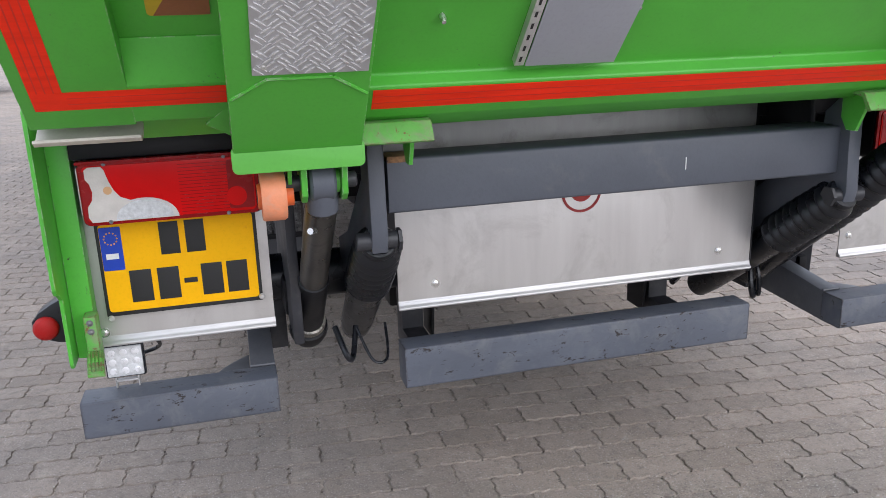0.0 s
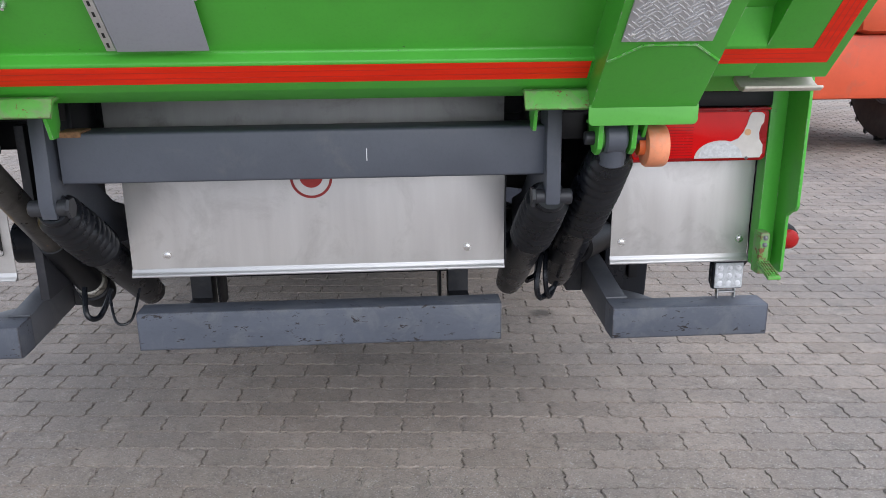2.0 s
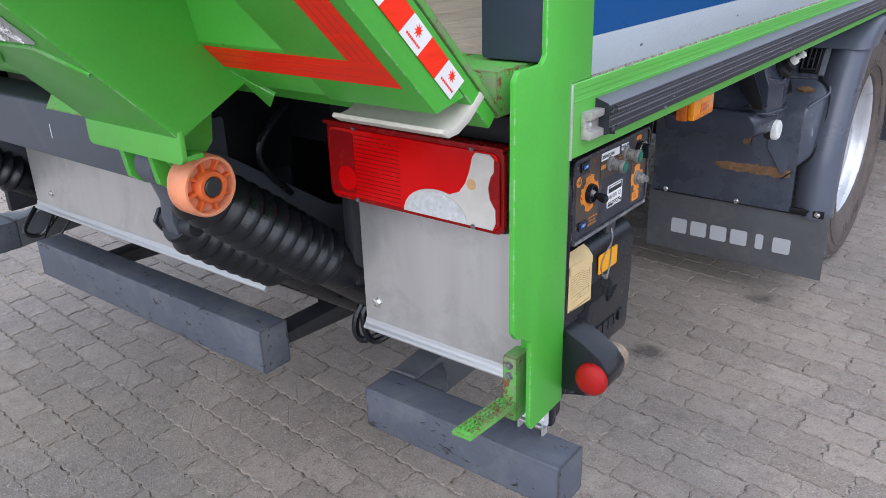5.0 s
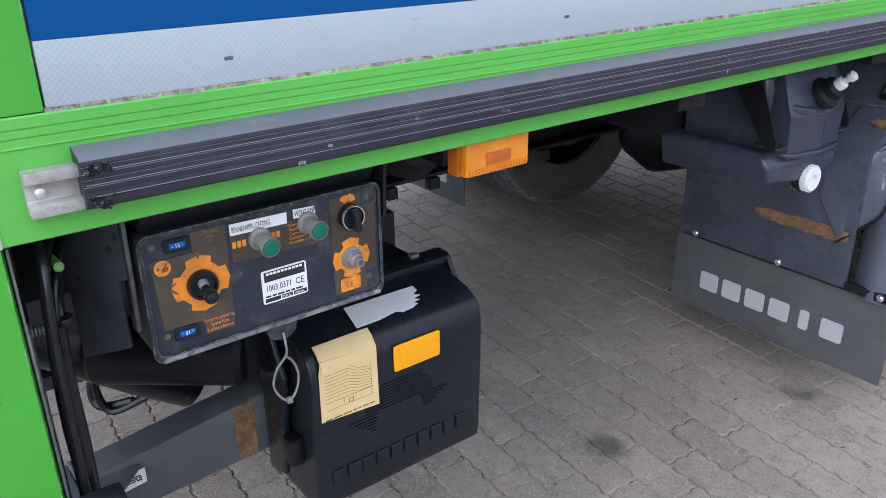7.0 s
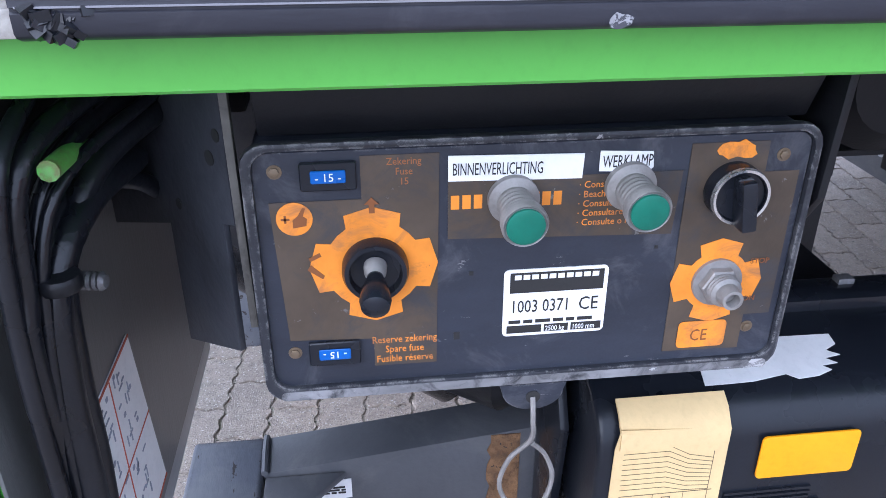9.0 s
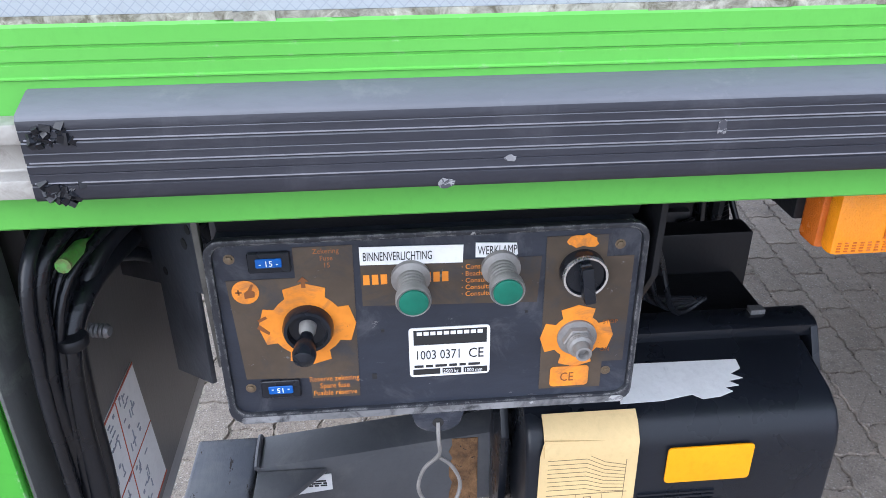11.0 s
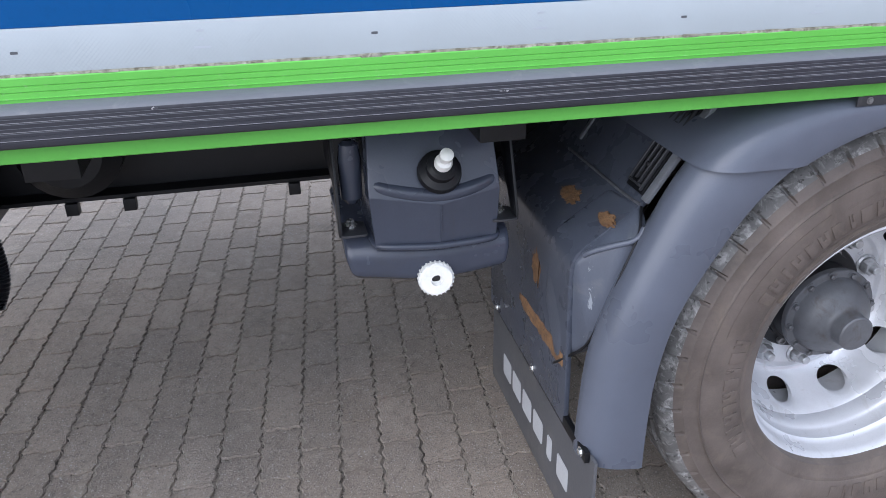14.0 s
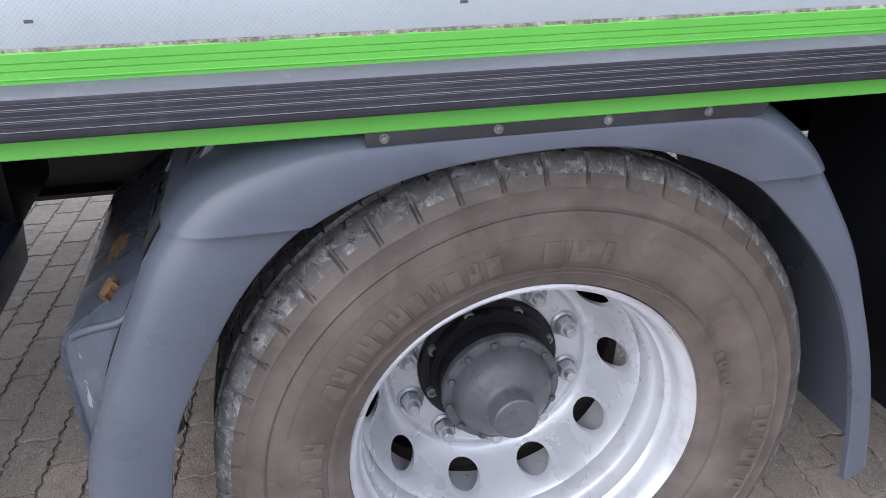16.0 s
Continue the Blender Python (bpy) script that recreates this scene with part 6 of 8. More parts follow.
# outer fields
for X in (lambda x: x, mir):
    a0, a1 = sorted((X(1.075), X(1.261)))
    part("outer_column", prism([(0.075, 0.0225), (0.102, 0.062), (0.108, 0.072), (LEN, 0.072), (LEN, 0.0225)], a0, a1, BN, 0.003), GREEN, deck)
    a0, a1 = sorted((X(0.90), X(1.076)))
    low = [(0.11, 0.022), (0.11, 0.066), (0.116, 0.0715), (0.215, 0.0715), (0.285, 0.024), (0.285, 0.022)]
    part("outer_beam", prism(low, a0, a1, BN, 0.002), GREEN, deck)
    # tape: along the beam and up the column
    a0, a1 = sorted((X(0.905), X(1.238)))
    part("red_tape", plf(a0, 0.160, 0.0722, a1, 0.207, 0.0730, 0), RED_TAPE, deck, "red retroreflective tape")
    a0, a1 = sorted((X(1.184), X(1.238)))
    part("red_tape", plf(a0, 0.2072, 0.0722, a1, LEN, 0.0730, 0), RED_TAPE, deck, "red retroreflective tape")
    bm = bmesh.new()
    for k in range(1, 4):
        a = X(1.184 + 0.0135 * k)
        add_box(bm, (a - 0.0012, 0.207, 0.0730), (a + 0.0012, LEN, 0.0733), PL)
    for k in (1, 2):
        b = 0.160 + 0.0157 * k
        add_box(bm, (sorted((X(0.905), X(1.18)))[0], b - 0.001, 0.0730), (sorted((X(0.905), X(1.18)))[1], b + 0.001, 0.0733), PL)
    part("tape_line", bm, mat("dark_red_line", (0.60, 0.02, 0.008), 0.4), deck)
    # two-tone reflector plate in the recess
    a0, a1 = X(0.918), X(1.022)
    refl = part("reflector_plate", prism(rrect(min(a0, a1), 0.335, max(a0, a1), 0.62, 0.008), 0.0225, 0.0245, PL), OCHRE, deck, "two-tone ochre and brown reflector plate")
    tri = [(a0, 0.336), (X(1.012), 0.336), (a0, 0.50)]
    part("brown_half", prism(tri, 0.0247, 0.0253, PL), BROWN_RED, refl)
    a0, a1 = sorted((X(1.070), X(1.263)))
    part("bump_strip", prism([(0.040, -0.004), (0.046, 0.040), (0.056, 0.066), (0.070, 0.082), (0.086, 0.086), (0.088, 0.080), (0.076, 0.073), (0.066, 0.060), (0.058, 0.036), (0.054, -0.004)], a0, a1, BN, 0.002), CREAM, deck, "cream rubber bump strip")
# warning blocks on the platform's side edge
for k in range(31):
    b0 = 0.093 + k * 0.0433
    for X in (1.2622, mir(1.2622)):
        pts = [(b0, 0.010), (b0 + 0.0433, 0.010), (b0 + 0.0433 + 0.008, 0.044), (b0 + 0.008, 0.044)]
        t0, t1 = (X, X + 0.0008) if X > 0 else (X - 0.0008, X)
        ob = part("warning_block", prism(pts, t0, t1, BN), WHITE_TAPE if k % 2 == 0 else RED_TAPE, deck)
        if k % 2 == 0 and X > 0:
            bm = bmesh.new()
            burst = [(b0 + 0.025 + (0.0085 if i % 2 else 0.0035) * math.cos(i * math.pi / 9), 0.021 + (0.0085 if i % 2 else 0.0035) * math.sin(i * math.pi / 9)) for i in range(18)]
            add_prism(bm, burst, t1, t1 + 0.0004, BN)
            for j in range(8):
                add_box(bm, (b0 + 0.011 + j * 0.0040, 0.0335, t1), (b0 + 0.0138 + j * 0.0040, 0.0365, t1 + 0.0004), BN)
            part("print_mark", bm, RED_TAPE, ob)
part("red_tape", plf(-0.612, 0.197, 0.1402, 0.660, 0.2500, 0.1410, 0), RED_TAPE, deck, "red retroreflective tape")
bm = bmesh.new()
for k in (1, 2):
    b = 0.197 + 0.0177 * k
    add_box(bm, (-0.612, b - 0.001, 0.1410), (0.66, b + 0.001, 0.1413), PL)
part("tape_line", bm, bpy.data.materials["dark_red_line"], deck)
# plain grey plate on a slotted hinge strip
fl = part("grey_plate", plf(-0.322, 0.284, 0.126, -0.137, 0.75, 0.129, 0.001), FLAP_GREY, deck, "plain grey sheet plate on a slotted strip")
part("slotted_strip", plf(-0.343, 0.284, 0.109, -0.324, 0.75, 0.127, 0.001), ALU, fl)
for k in range(16):
    part("slot", plf(-0.337, 0.295 + k * 0.028, 0.1265, -0.332, 0.308 + k * 0.028, 0.1275, 0), INK, fl)
pad = part("padlock_eye", lathe([(0.006, 0), (0.006, 0.012), (0.004, 0.018)], PL @ Matrix.Translation((-0.50, 0.40, 0.108)), 14), CHROME, deck)
part("padlock_eye", pad.data, None, deck, "", PL @ Matrix.Translation((0.365, 0.02, 0)) @ PL.inverted())
# arms: hollow beams down the underside, chequer plate, folded edges
for X, c0, c1 in ((lambda x: x, 0.684, 0.867), (mir, -0.831, -0.642)):
    a0, a1 = sorted((X(0.667), X(0.9045)))
    arm = part("arm_box", prism([(0.165, 0.20), (0.158, 0.193), (0.11, 0.055), (0.11, 0.023), (LEN, 0.023), (LEN, 0.20)], a0, a1, BN, 0.004), GREEN, lift, "green arm beam of the platform")
    ch = part("chequer_plate", plf(c0, 0.375, 0.2005, c1, LEN - 0.05, 0.2045, 0.001), CHEQUER, arm, "aluminium chequer plate")
    bm = bmesh.new()
    nx, ny = 7, 40
    for i in range(nx):
        for j in range(ny):
            x, y = c0 + 0.013 + (c1 - c0 - 0.026) * (i + 0.5 * (j % 2)) / (nx - 0.5), 0.388 + j * 0.0165
            ang = radians(40 if (i + j) % 2 else -40)
            d, nrm = Vector((math.cos(ang), math.sin(ang))), Vector((-math.sin(ang), math.cos(ang)))
            for off in (-0.0045, 0.0045):
                c = Vector((x, y)) + nrm * off
                pts = [c - d * 0.011, c + nrm * 0.0016, c + d * 0.011, c - nrm * 0.0016]
                add_prism(bm, [tuple(p) for p in pts], 0.2045, 0.2062, PL)
    part("chequer_relief", bm, CHEQUER_BAR, ch, kind="stuff")
    rv = bolt_mesh("rivet", 0.004, 0.003, ALU)
    for u, v in ((c0 + 0.018, 0.395), (c1 - 0.018, 0.402), (c0 + 0.018, 0.62), (c1 - 0.018, 0.62)):
        part("rivet", rv, None, ch, "", PL @ Matrix.Translation((u, v, 0.2046)))
    # welded folds beside the plate
    bm = bmesh.new()
    for p, q in (((a0 + 0.004, 0.315), (a0 + 0.065, 0.362)), ((a0 + 0.065, 0.362), (a1 - 0.065, 0.362)), ((a1 - 0.065, 0.362), (a1 - 0.004, 0.315))):
        P_, Q_ = PL @ Vector((*p, 0.2005)), PL @ Vector((*q, 0.2005))
        add_tube(bm, [P_, (P_ + Q_) / 2, Q_], 0.0035, 6)
    part("weld_bead", bm, GREEN, arm)
    e = 0.004
    lipm = prism(rrect(a0 - e, 1.120, a1 + e, 1.172, 0.012), 0.402, 0.411, REAR(0.0), 0.002)
    part("lip", lipm, GREEN_RAIL, arm, "lighter green lip, paint chipped at the corners")
    part("lip_floor", box((a0, -0.402, 1.123), (a1, -0.372, 1.131), 0.002), GREEN, arm)
    c0_, c1_ = sorted((X(0.800), X(0.808)))
    part("cheek", prism([(-0.385, 1.125), (-0.36, 1.085), (-0.315, 1.085), (-0.285, 1.115), (-0.275, 1.20), (-0.385, 1.20)], c0_, c1_, YZX, 0.002), GREEN, arm)
    # tab towards the middle
    t0, t1 = sorted((X(0.524), X(0.668)))
    part("tab", prism([(-0.402, 1.158), (-0.392, 1.154), (-0.372, 1.186), (-0.30, 1.197), (-0.30, 1.204), (-0.378, 1.195)], t0, t1, YZX, 0.001), GREEN_WORN, arm)
    t0, t1 = sorted((X(0.553), X(0.562)))
    part("hook_plate", prism([(-0.37, 1.19), (-0.33, 1.10), (-0.30, 1.10), (-0.28, 1.13), (-0.28, 1.20)], t0, t1, YZX, 0.002), GREEN, arm)
    # side gusset between arm and beam
    g0, g1 = sorted((X(0.9045), X(0.975)))
    part("gusset", prism([(X(0.9045), 0.055), (X(0.950), 0.095), (X(0.9045), 0.148)], 0.066, 0.072, PL, 0.001), GREEN, arm)
    # ears, pin and roller
    for x in (0.700, 0.778):
        x0, x1 = sorted((X(x - 0.006), X(x + 0.006)))
        part("ear", prism([(-0.385, 1.122), (-0.375, 1.062), (-0.35, 1.045), (-0.32, 1.048), (-0.30, 1.075), (-0.275, 1.122)], x0, x1, YZX, 0.002), GREEN, arm)
    part("pin", rod((X(0.672), -0.338, 1.083), (X(0.82), -0.338, 1.083), 0.016, 18, 0.003), DARK_STEEL, arm)
    part("bush", rod((X(0.706), -0.338, 1.083), (X(0.722), -0.338, 1.083), 0.024, 18, 0.002), GREEN_RAIL, arm)
    hubm = axis_frame((X(0.812), -0.337, 1.062), (X(0.9), -0.337, 1.062))
    rol = part("roller", lathe([(0.024, 0), (0.046, 0.001), (0.049, 0.006), (0.0495, 0.025), (0.049, 0.044), (0.0465, 0.0485), (0.0425, 0.0485), (0.0415, 0.046), (0.0410, 0.034), (0.024, 0.033)], hubm, 48), ORANGE_PU, arm, "faded orange plastic roller")
    part("roller_hub", lathe([(0.022, -0.014), (0.022, 0.030), (0.0255, 0.034), (0.0255, 0.052), (0.0235, 0.055), (0.0175, 0.055), (0.0165, 0.050), (0.004, 0.050)], hubm, 28), ORANGE_DEEP, rol)
    sp = finish("roller_spoke", box((0.024, -0.0028, 0.033), (0.0418, 0.0028, 0.045), 0.001), ORANGE_DEEP)
    for k in range(8):
        part("roller_spoke", sp, None, rol, "", hubm @ Matrix.Rotation(2 * math.pi * (k + 0.3) / 8, 4, "Z"))
    part("roller_bolt", lathe([(0.0155, 0.050), (0.0155, 0.054), (0.0135, 0.056)], hubm, 20), DARK_STEEL, rol)

# lift beam and its arms
beam = part("lift_beam", prism(rrect(-0.232, 0.978, -0.115, 1.099, 0.008, 3), -0.556, 0.612, YZX, 0.001), GREY_PAINT, lift, "dark grey square lift beam")
part("scratch", box((0.1665, -0.2328, 1.022), (0.1685, -0.2319, 1.052), 0), PAPER, beam)
part("end_cap", box((-0.556, -0.2335, 1.090), (-0.50, -0.16, 1.1035), 0.002), RUST, beam)
for X in (lambda x: x, mir):
    x0, x1 = sorted((X(0.600), X(0.636)))
    prof = [(-0.262, 1.16), (-0.225, 1.175), (-0.17, 1.13), (-0.165, 1.05), (0.12, 0.86), (0.30, 0.80), (0.30, 0.70), (0.10, 0.74), (-0.19, 0.945), (-0.225, 0.90), (-0.262, 0.90), (-0.272, 0.94), (-0.266, 1.02)]
    p = part("lift_arm", prism(prof, x0, x1, YZX, 0.004), GREY_PAINT, lift, "dark grey lift arm plate")
    part("arm_pin", rod((X(0.575), -0.245, 0.925), (X(0.668), -0.245, 0.925), 0.020, 18, 0.003), DARK_STEEL, p)
    part("pin_nut", rod((X(0.568), -0.245, 0.925), (X(0.576), -0.245, 0.925), 0.026, 6), DARK_STEEL, p)
# added black plates that darken the view past the lift arms
for X in (lambda x: x, mir):
    a, b = sorted((X(0.585), X(0.599)))
    part("inner_gusset", prism([(-0.15, 1.0), (-0.10, 0.96), (0.06, 0.96), (0.06, 1.185), (-0.13, 1.185)], a, b, YZX, 0.002), BLACK_PAINT, lift)
part("torsion_tube", rod((-0.95, 0.33, 0.69), (0.93, 0.33, 0.69), 0.068, 40, 0.004), BLACK_BOX, lift, "black torsion tube")


def bellows(name, p, q, r_top, r_mid, ridges, share, r_end, label):
    """A rubber gaiter: ridges over the upper share, a smooth sleeve below."""
    L = (Vector(q) - Vector(p)).length
    prof = [(r_top * 0.72, 0.0), (r_top * 0.80, 0.006), (r_top * 0.80, 0.014)]
    for k in range(ridges):
        s0, s1 = k / ridges, (k + 1) / ridges
        r = r_top + (r_mid - r_top) * min(1, s0 * 2.5)
        z0, z1 = 0.016 + s0 * L * share, 0.016 + s1 * L * share
        h = (z1 - z0)
        prof += [(r * 0.78, z0 + h * 0.04), (r * 0.85, z0 + h * 0.22), (r * 0.97, z0 + h * 0.44), (r * 1.05, z0 + h * 0.62), (r * 1.07, z0 + h * 0.76), (r * 1.02, z0 + h * 0.88), (r * 0.82, z0 + h * 0.97)]
    prof += [(r_mid * 0.93, 0.02 + L * share), (r_end * 1.04, L * (share + 0.06)), (r_end, L * 0.9), (r_end * 0.9, L)]
    return part(name, lathe(prof, axis_frame(p, q), 32), RUBBER, lift, label)


bellows("gaiter", (0.614, -0.250, 0.930), (0.600, 0.340, 0.505), 0.052, 0.056, 8, 0.36, 0.046, "black ribbed rubber gaiter")
bellows("gaiter", (0.748, -0.322, 1.050), (0.752, 0.300, 0.545), 0.052, 0.058, 11, 0.46, 0.050, "black ribbed rubber gaiter")
bellows("gaiter", (-0.584, -0.240, 0.922), (-0.566, 0.350, 0.505), 0.052, 0.056, 8, 0.36, 0.047, "black ribbed rubber gaiter")
C0, C1 = Vector((-0.706, -0.330, 1.070)), Vector((-0.712, 0.300, 0.525))
CYL = axis_frame(C0, C1)
cyl = part("tilt_cylinder", lathe([(0.030, 0.0), (0.0345, 0.004), (0.0345, 0.52), (0.030, 0.52)], CYL, 32), CYL_STEEL, lift, "dull oily tilt cylinder")
part("cylinder_sleeve", lathe([(0.0350, 0.452), (0.0385, 0.454), (0.0390, 0.460), (0.0390, 0.745), (0.030, 0.745)], CYL, 32), BLACK_PAINT, cyl)
part("worn_ring", lathe([(0.0392, 0.735), (0.0450, 0.738), (0.0465, 0.745), (0.0465, 0.762), (0.0440, 0.768), (0.0380, 0.768)], CYL, 32), WORN_COLLAR, cyl, "collar worn to bare metal")
part("cylinder_root", lathe([(0.040, 0.768), (0.052, 0.772), (0.055, 0.80), (0.050, 0.835), (0.030, 0.845)], CYL, 24), BLACK_PAINT, cyl)
part("grease_nipple", rod((-0.722, -0.262, 0.965), (-0.735, -0.292, 0.972), 0.007, 8), CHROME, cyl)
for x in (0.741, mir(0.741)):
    eye = part("cylinder_eye", rod((x - 0.026, -0.338, 1.083), (x + 0.026, -0.338, 1.083), 0.038, 28, 0.006), GREY_PAINT, lift, "grey cylinder eye with worn edge")
    part("eye_neck", rod((x, -0.334, 1.07), (x + (0.004 if x > 0 else 0), -0.318, 1.02), 0.032, 24, 0.003), GREY_PAINT, eye)
for x, x2 in ((0.70, 0.80), (mir(0.70), mir(0.79))):
    part("lower_bracket", box((min(x, x2) - 0.02, 0.20, 0.61), (max(x, x2) - 0.02, 0.34, 0.72), 0.02), BLACK_PAINT, lift)
part("cylinder_foot", rod((0.775, 0.14, 0.68), (0.93, 0.345, 0.675), 0.052, 28, 0.01), BLACK_PAINT, lift)
for k, pts in enumerate(([(0.685, 0.20, 0.66), (0.660, 0.15, 0.57), (0.672, 0.15, 0.515), (0.72, 0.20, 0.53)], [(0.70, 0.21, 0.66), (0.685, 0.15, 0.59), (0.70, 0.16, 0.515), (0.735, 0.22, 0.54)],
                         [(-0.60, 0.08, 0.60), (-0.57, 0.02, 0.53), (-0.53, 0.03, 0.53), (-0.52, 0.10, 0.60)], [(-0.66, 0.06, 0.62), (-0.64, 0.0, 0.56), (-0.62, 0.04, 0.54), (-0.60, 0.1, 0.6)],
                         [(0.655, 0.08, 1.14), (0.67, -0.02, 1.10), (0.66, -0.08, 1.02), (0.65, 0.0, 0.92)])):
    part("hose", tube(pts, (0.009, 0.008, 0.004, 0.008, 0.007)[k], 8), RUBBER, lift)

# ---- control box ----
RIM_PLASTIC = mat("scuffed_rim", (0.020, 0.022, 0.028), 0.4, vary=0.2, scale=20, bump=0.15, dirt=(0.10, 0.10, 0.10), dirt_lo=0.52, dirt_amt=0.6, chip=(0.26, 0.26, 0.26), chip_lo=0.66, chip_scale=40)
edge_wear(RIM_PLASTIC, (0.22, 0.22, 0.22), 0.003, 0.48, 80)
ctrl = thing("control_box", (1.18, 0.28, 0.88), "scuffed black tail lift control box with switches and worn labels", "control box")
FX = 1.2300
part("housing", prism(rrect(0.1235, 0.891, 0.428, 1.0435, 0.012), 0.0, 0.085, SIDE(1.145), 0.006), PANEL_BLACK, ctrl)
rim = bmesh.new()
o, i = rrect(0.1205, 0.8880, 0.4310, 1.0460, 0.013), rrect(0.1265, 0.8965, 0.4265, 1.0415, 0.010)
k = len(o)
for z0, z1 in ((0.0, 0.0072),):
    vo0, vo1 = [rim.verts.new((*p, z0)) for p in o], [rim.verts.new((*p, z1)) for p in o]
    vi0, vi1 = [rim.verts.new((*p, z0)) for p in i], [rim.verts.new((*p, z1)) for p in i]
    for a in range(k):
        b = (a + 1) % k
        for f in ((vo0[a], vo0[b], vo1[b], vo1[a]), (vo1[a], vo1[b], vi1[b], vi1[a]), (vi1[a], vi1[b], vi0[b], vi0[a]), (vi0[a], vi0[b], vo0[b], vo0[a])):
            rim.faces.new(f)
bmesh.ops.recalc_face_normals(rim, faces=rim.faces)
bmesh.ops.transform(rim, matrix=SIDE(1.2305), verts=rim.verts)
part("rim", soften(rim, 0.002, 2), RIM_PLASTIC, ctrl, "black rim, scraped along its lower edge")
part("worn_edge", prism(rrect(0.1290, 0.8886, 0.4250, 0.8945, 0.0028, 3), 0, 0.0004, SIDE(1.2377)), mat("scraped_rim_edge", (0.17, 0.17, 0.175), 0.6, vary=0.5, scale=40, stretch=(1, 0.4, 1), bump=0.3, dirt=(0.025, 0.026, 0.03), dirt_lo=0.48, dirt_amt=0.95, chip=(0.36, 0.36, 0.36), chip_lo=0.62, chip_scale=90), ctrl, "pale scrapes along the lower rim")
face = part("face_plate", prism(rrect(0.1250, 0.8950, 0.4270, 1.0410, 0.009), 0, 0.0035, SIDE(FX + 0.0005), 0.001, 1), PANEL_BLACK, ctrl, "scuffed black face plate")
F0 = FX + 0.0041
SF = lambda k: SIDE(F0 + 0.0004 * k)
part("brown_field", prism([(0.133, 1.013), (0.181, 1.013), (0.181, 1.037), (0.222, 1.037), (0.220, 0.907), (0.184, 0.907), (0.184, 0.926), (0.137, 0.928)], 0, 0.0004, SF(0)), PANEL_BROWN, face, "worn brown foil")
part("brown_field", prism([(0.2265, 1.021), (0.355, 1.021), (0.353, 0.983), (0.2265, 0.987)], 0, 0.0004, SF(0)), PANEL_BROWN, face, "worn brown foil")
part("brown_field", prism([(0.358, 1.036), (0.402, 1.036), (0.402, 1.018), (0.422, 1.018), (0.422, 0.926), (0.406, 0.926), (0.406, 0.902), (0.358, 0.903)], 0, 0.0004, SF(0)), PANEL_BROWN, face, "worn brown foil")


def cross_sign(cx, cz, R, arm, w):
    """A ring with four paddle-shaped arms."""
    out = []
    for q in range(4):
        a = math.pi / 2 * q
        for r, b in ((R, -math.pi / 4), (R, -w), (arm, -w * 0.82), (arm * 1.03, 0), (arm, w * 0.82), (R, w)):
            out.append((cx + r * math.cos(a + b), cz + r * math.sin(a + b)))
    return out


part("orange_sign", prism(cross_sign(0.186, 0.9735, 0.0268, 0.0340, 0.56), 0.0004, 0.0008, SF(0)), FOIL_ORANGE, face, "worn orange direction sign")
part("orange_disc", prism(disc(0.1455, 1.0035, 0.0095, 24), 0.0004, 0.0008, SF(0)), FOIL_ORANGE, face)
bm = bmesh.new()
add_box(bm, (0.1385, 1.0030, 0.0008), (0.1430, 1.0042, 0.0011), SF(0))
add_box(bm, (0.1401, 1.0015, 0.0008), (0.1413, 1.0058, 0.0011), SF(0))
add_prism(bm, [(0.1445, 0.9985), (0.1515, 0.9995), (0.1520, 1.0035), (0.1500, 1.0050), (0.1515, 1.0095), (0.1500, 1.0100), (0.1475, 1.0055), (0.1445, 1.0030)], 0.0008, 0.0011, SF(0))
part("hand_sign", bm, mat("brown_sign_ink", (0.20, 0.07, 0.02), 0.6), face)
bm = bmesh.new()
for p in ([(0.1845, 1.005), (0.1875, 1.005), (0.1875, 1.010), (0.190, 1.010), (0.186, 1.014), (0.182, 1.010), (0.1845, 1.010)], [(0.150, 0.973), (0.158, 0.967), (0.159, 0.969), (0.152, 0.976)], [(0.152, 0.978), (0.158, 0.981), (0.157, 0.983), (0.151, 0.980)]):
    add_prism(bm, p, 0.0008, 0.0011, SF(0))
part("arrow_print", bm, bpy.data.materials["brown_sign_ink"], face, kind="stuff")
# joystick switch
J = SIDE(F0) @ Matrix.Translation((0.1865, 0.9725, 0))
sw = part("toggle_switch", lathe([(0.0182, 0), (0.0182, 0.006), (0.0168, 0.0095), (0.0145, 0.0095), (0.0135, 0.004), (0.004, 0.003)], J, 36), BLACK_BOX, ctrl, "black toggle switch")
tip = Vector((F0 + 0.034, 0.1850, 0.967))
part("lever", lathe([(0.004, 0.0), (0.0045, 0.010), (0.0070, 0.018), (0.0085, 0.027), (0.0075, 0.032), (0.003, 0.035)], axis_frame((F0 + 0.003, 0.1865, 0.9745), tip), 20), BLACK_BOX, sw)
part("lever_root", lathe([(0.0065, 0.0), (0.006, 0.006), (0.004, 0.010)], axis_frame((F0 + 0.003, 0.1865, 0.9745), tip), 16), BTN_GREY, sw)
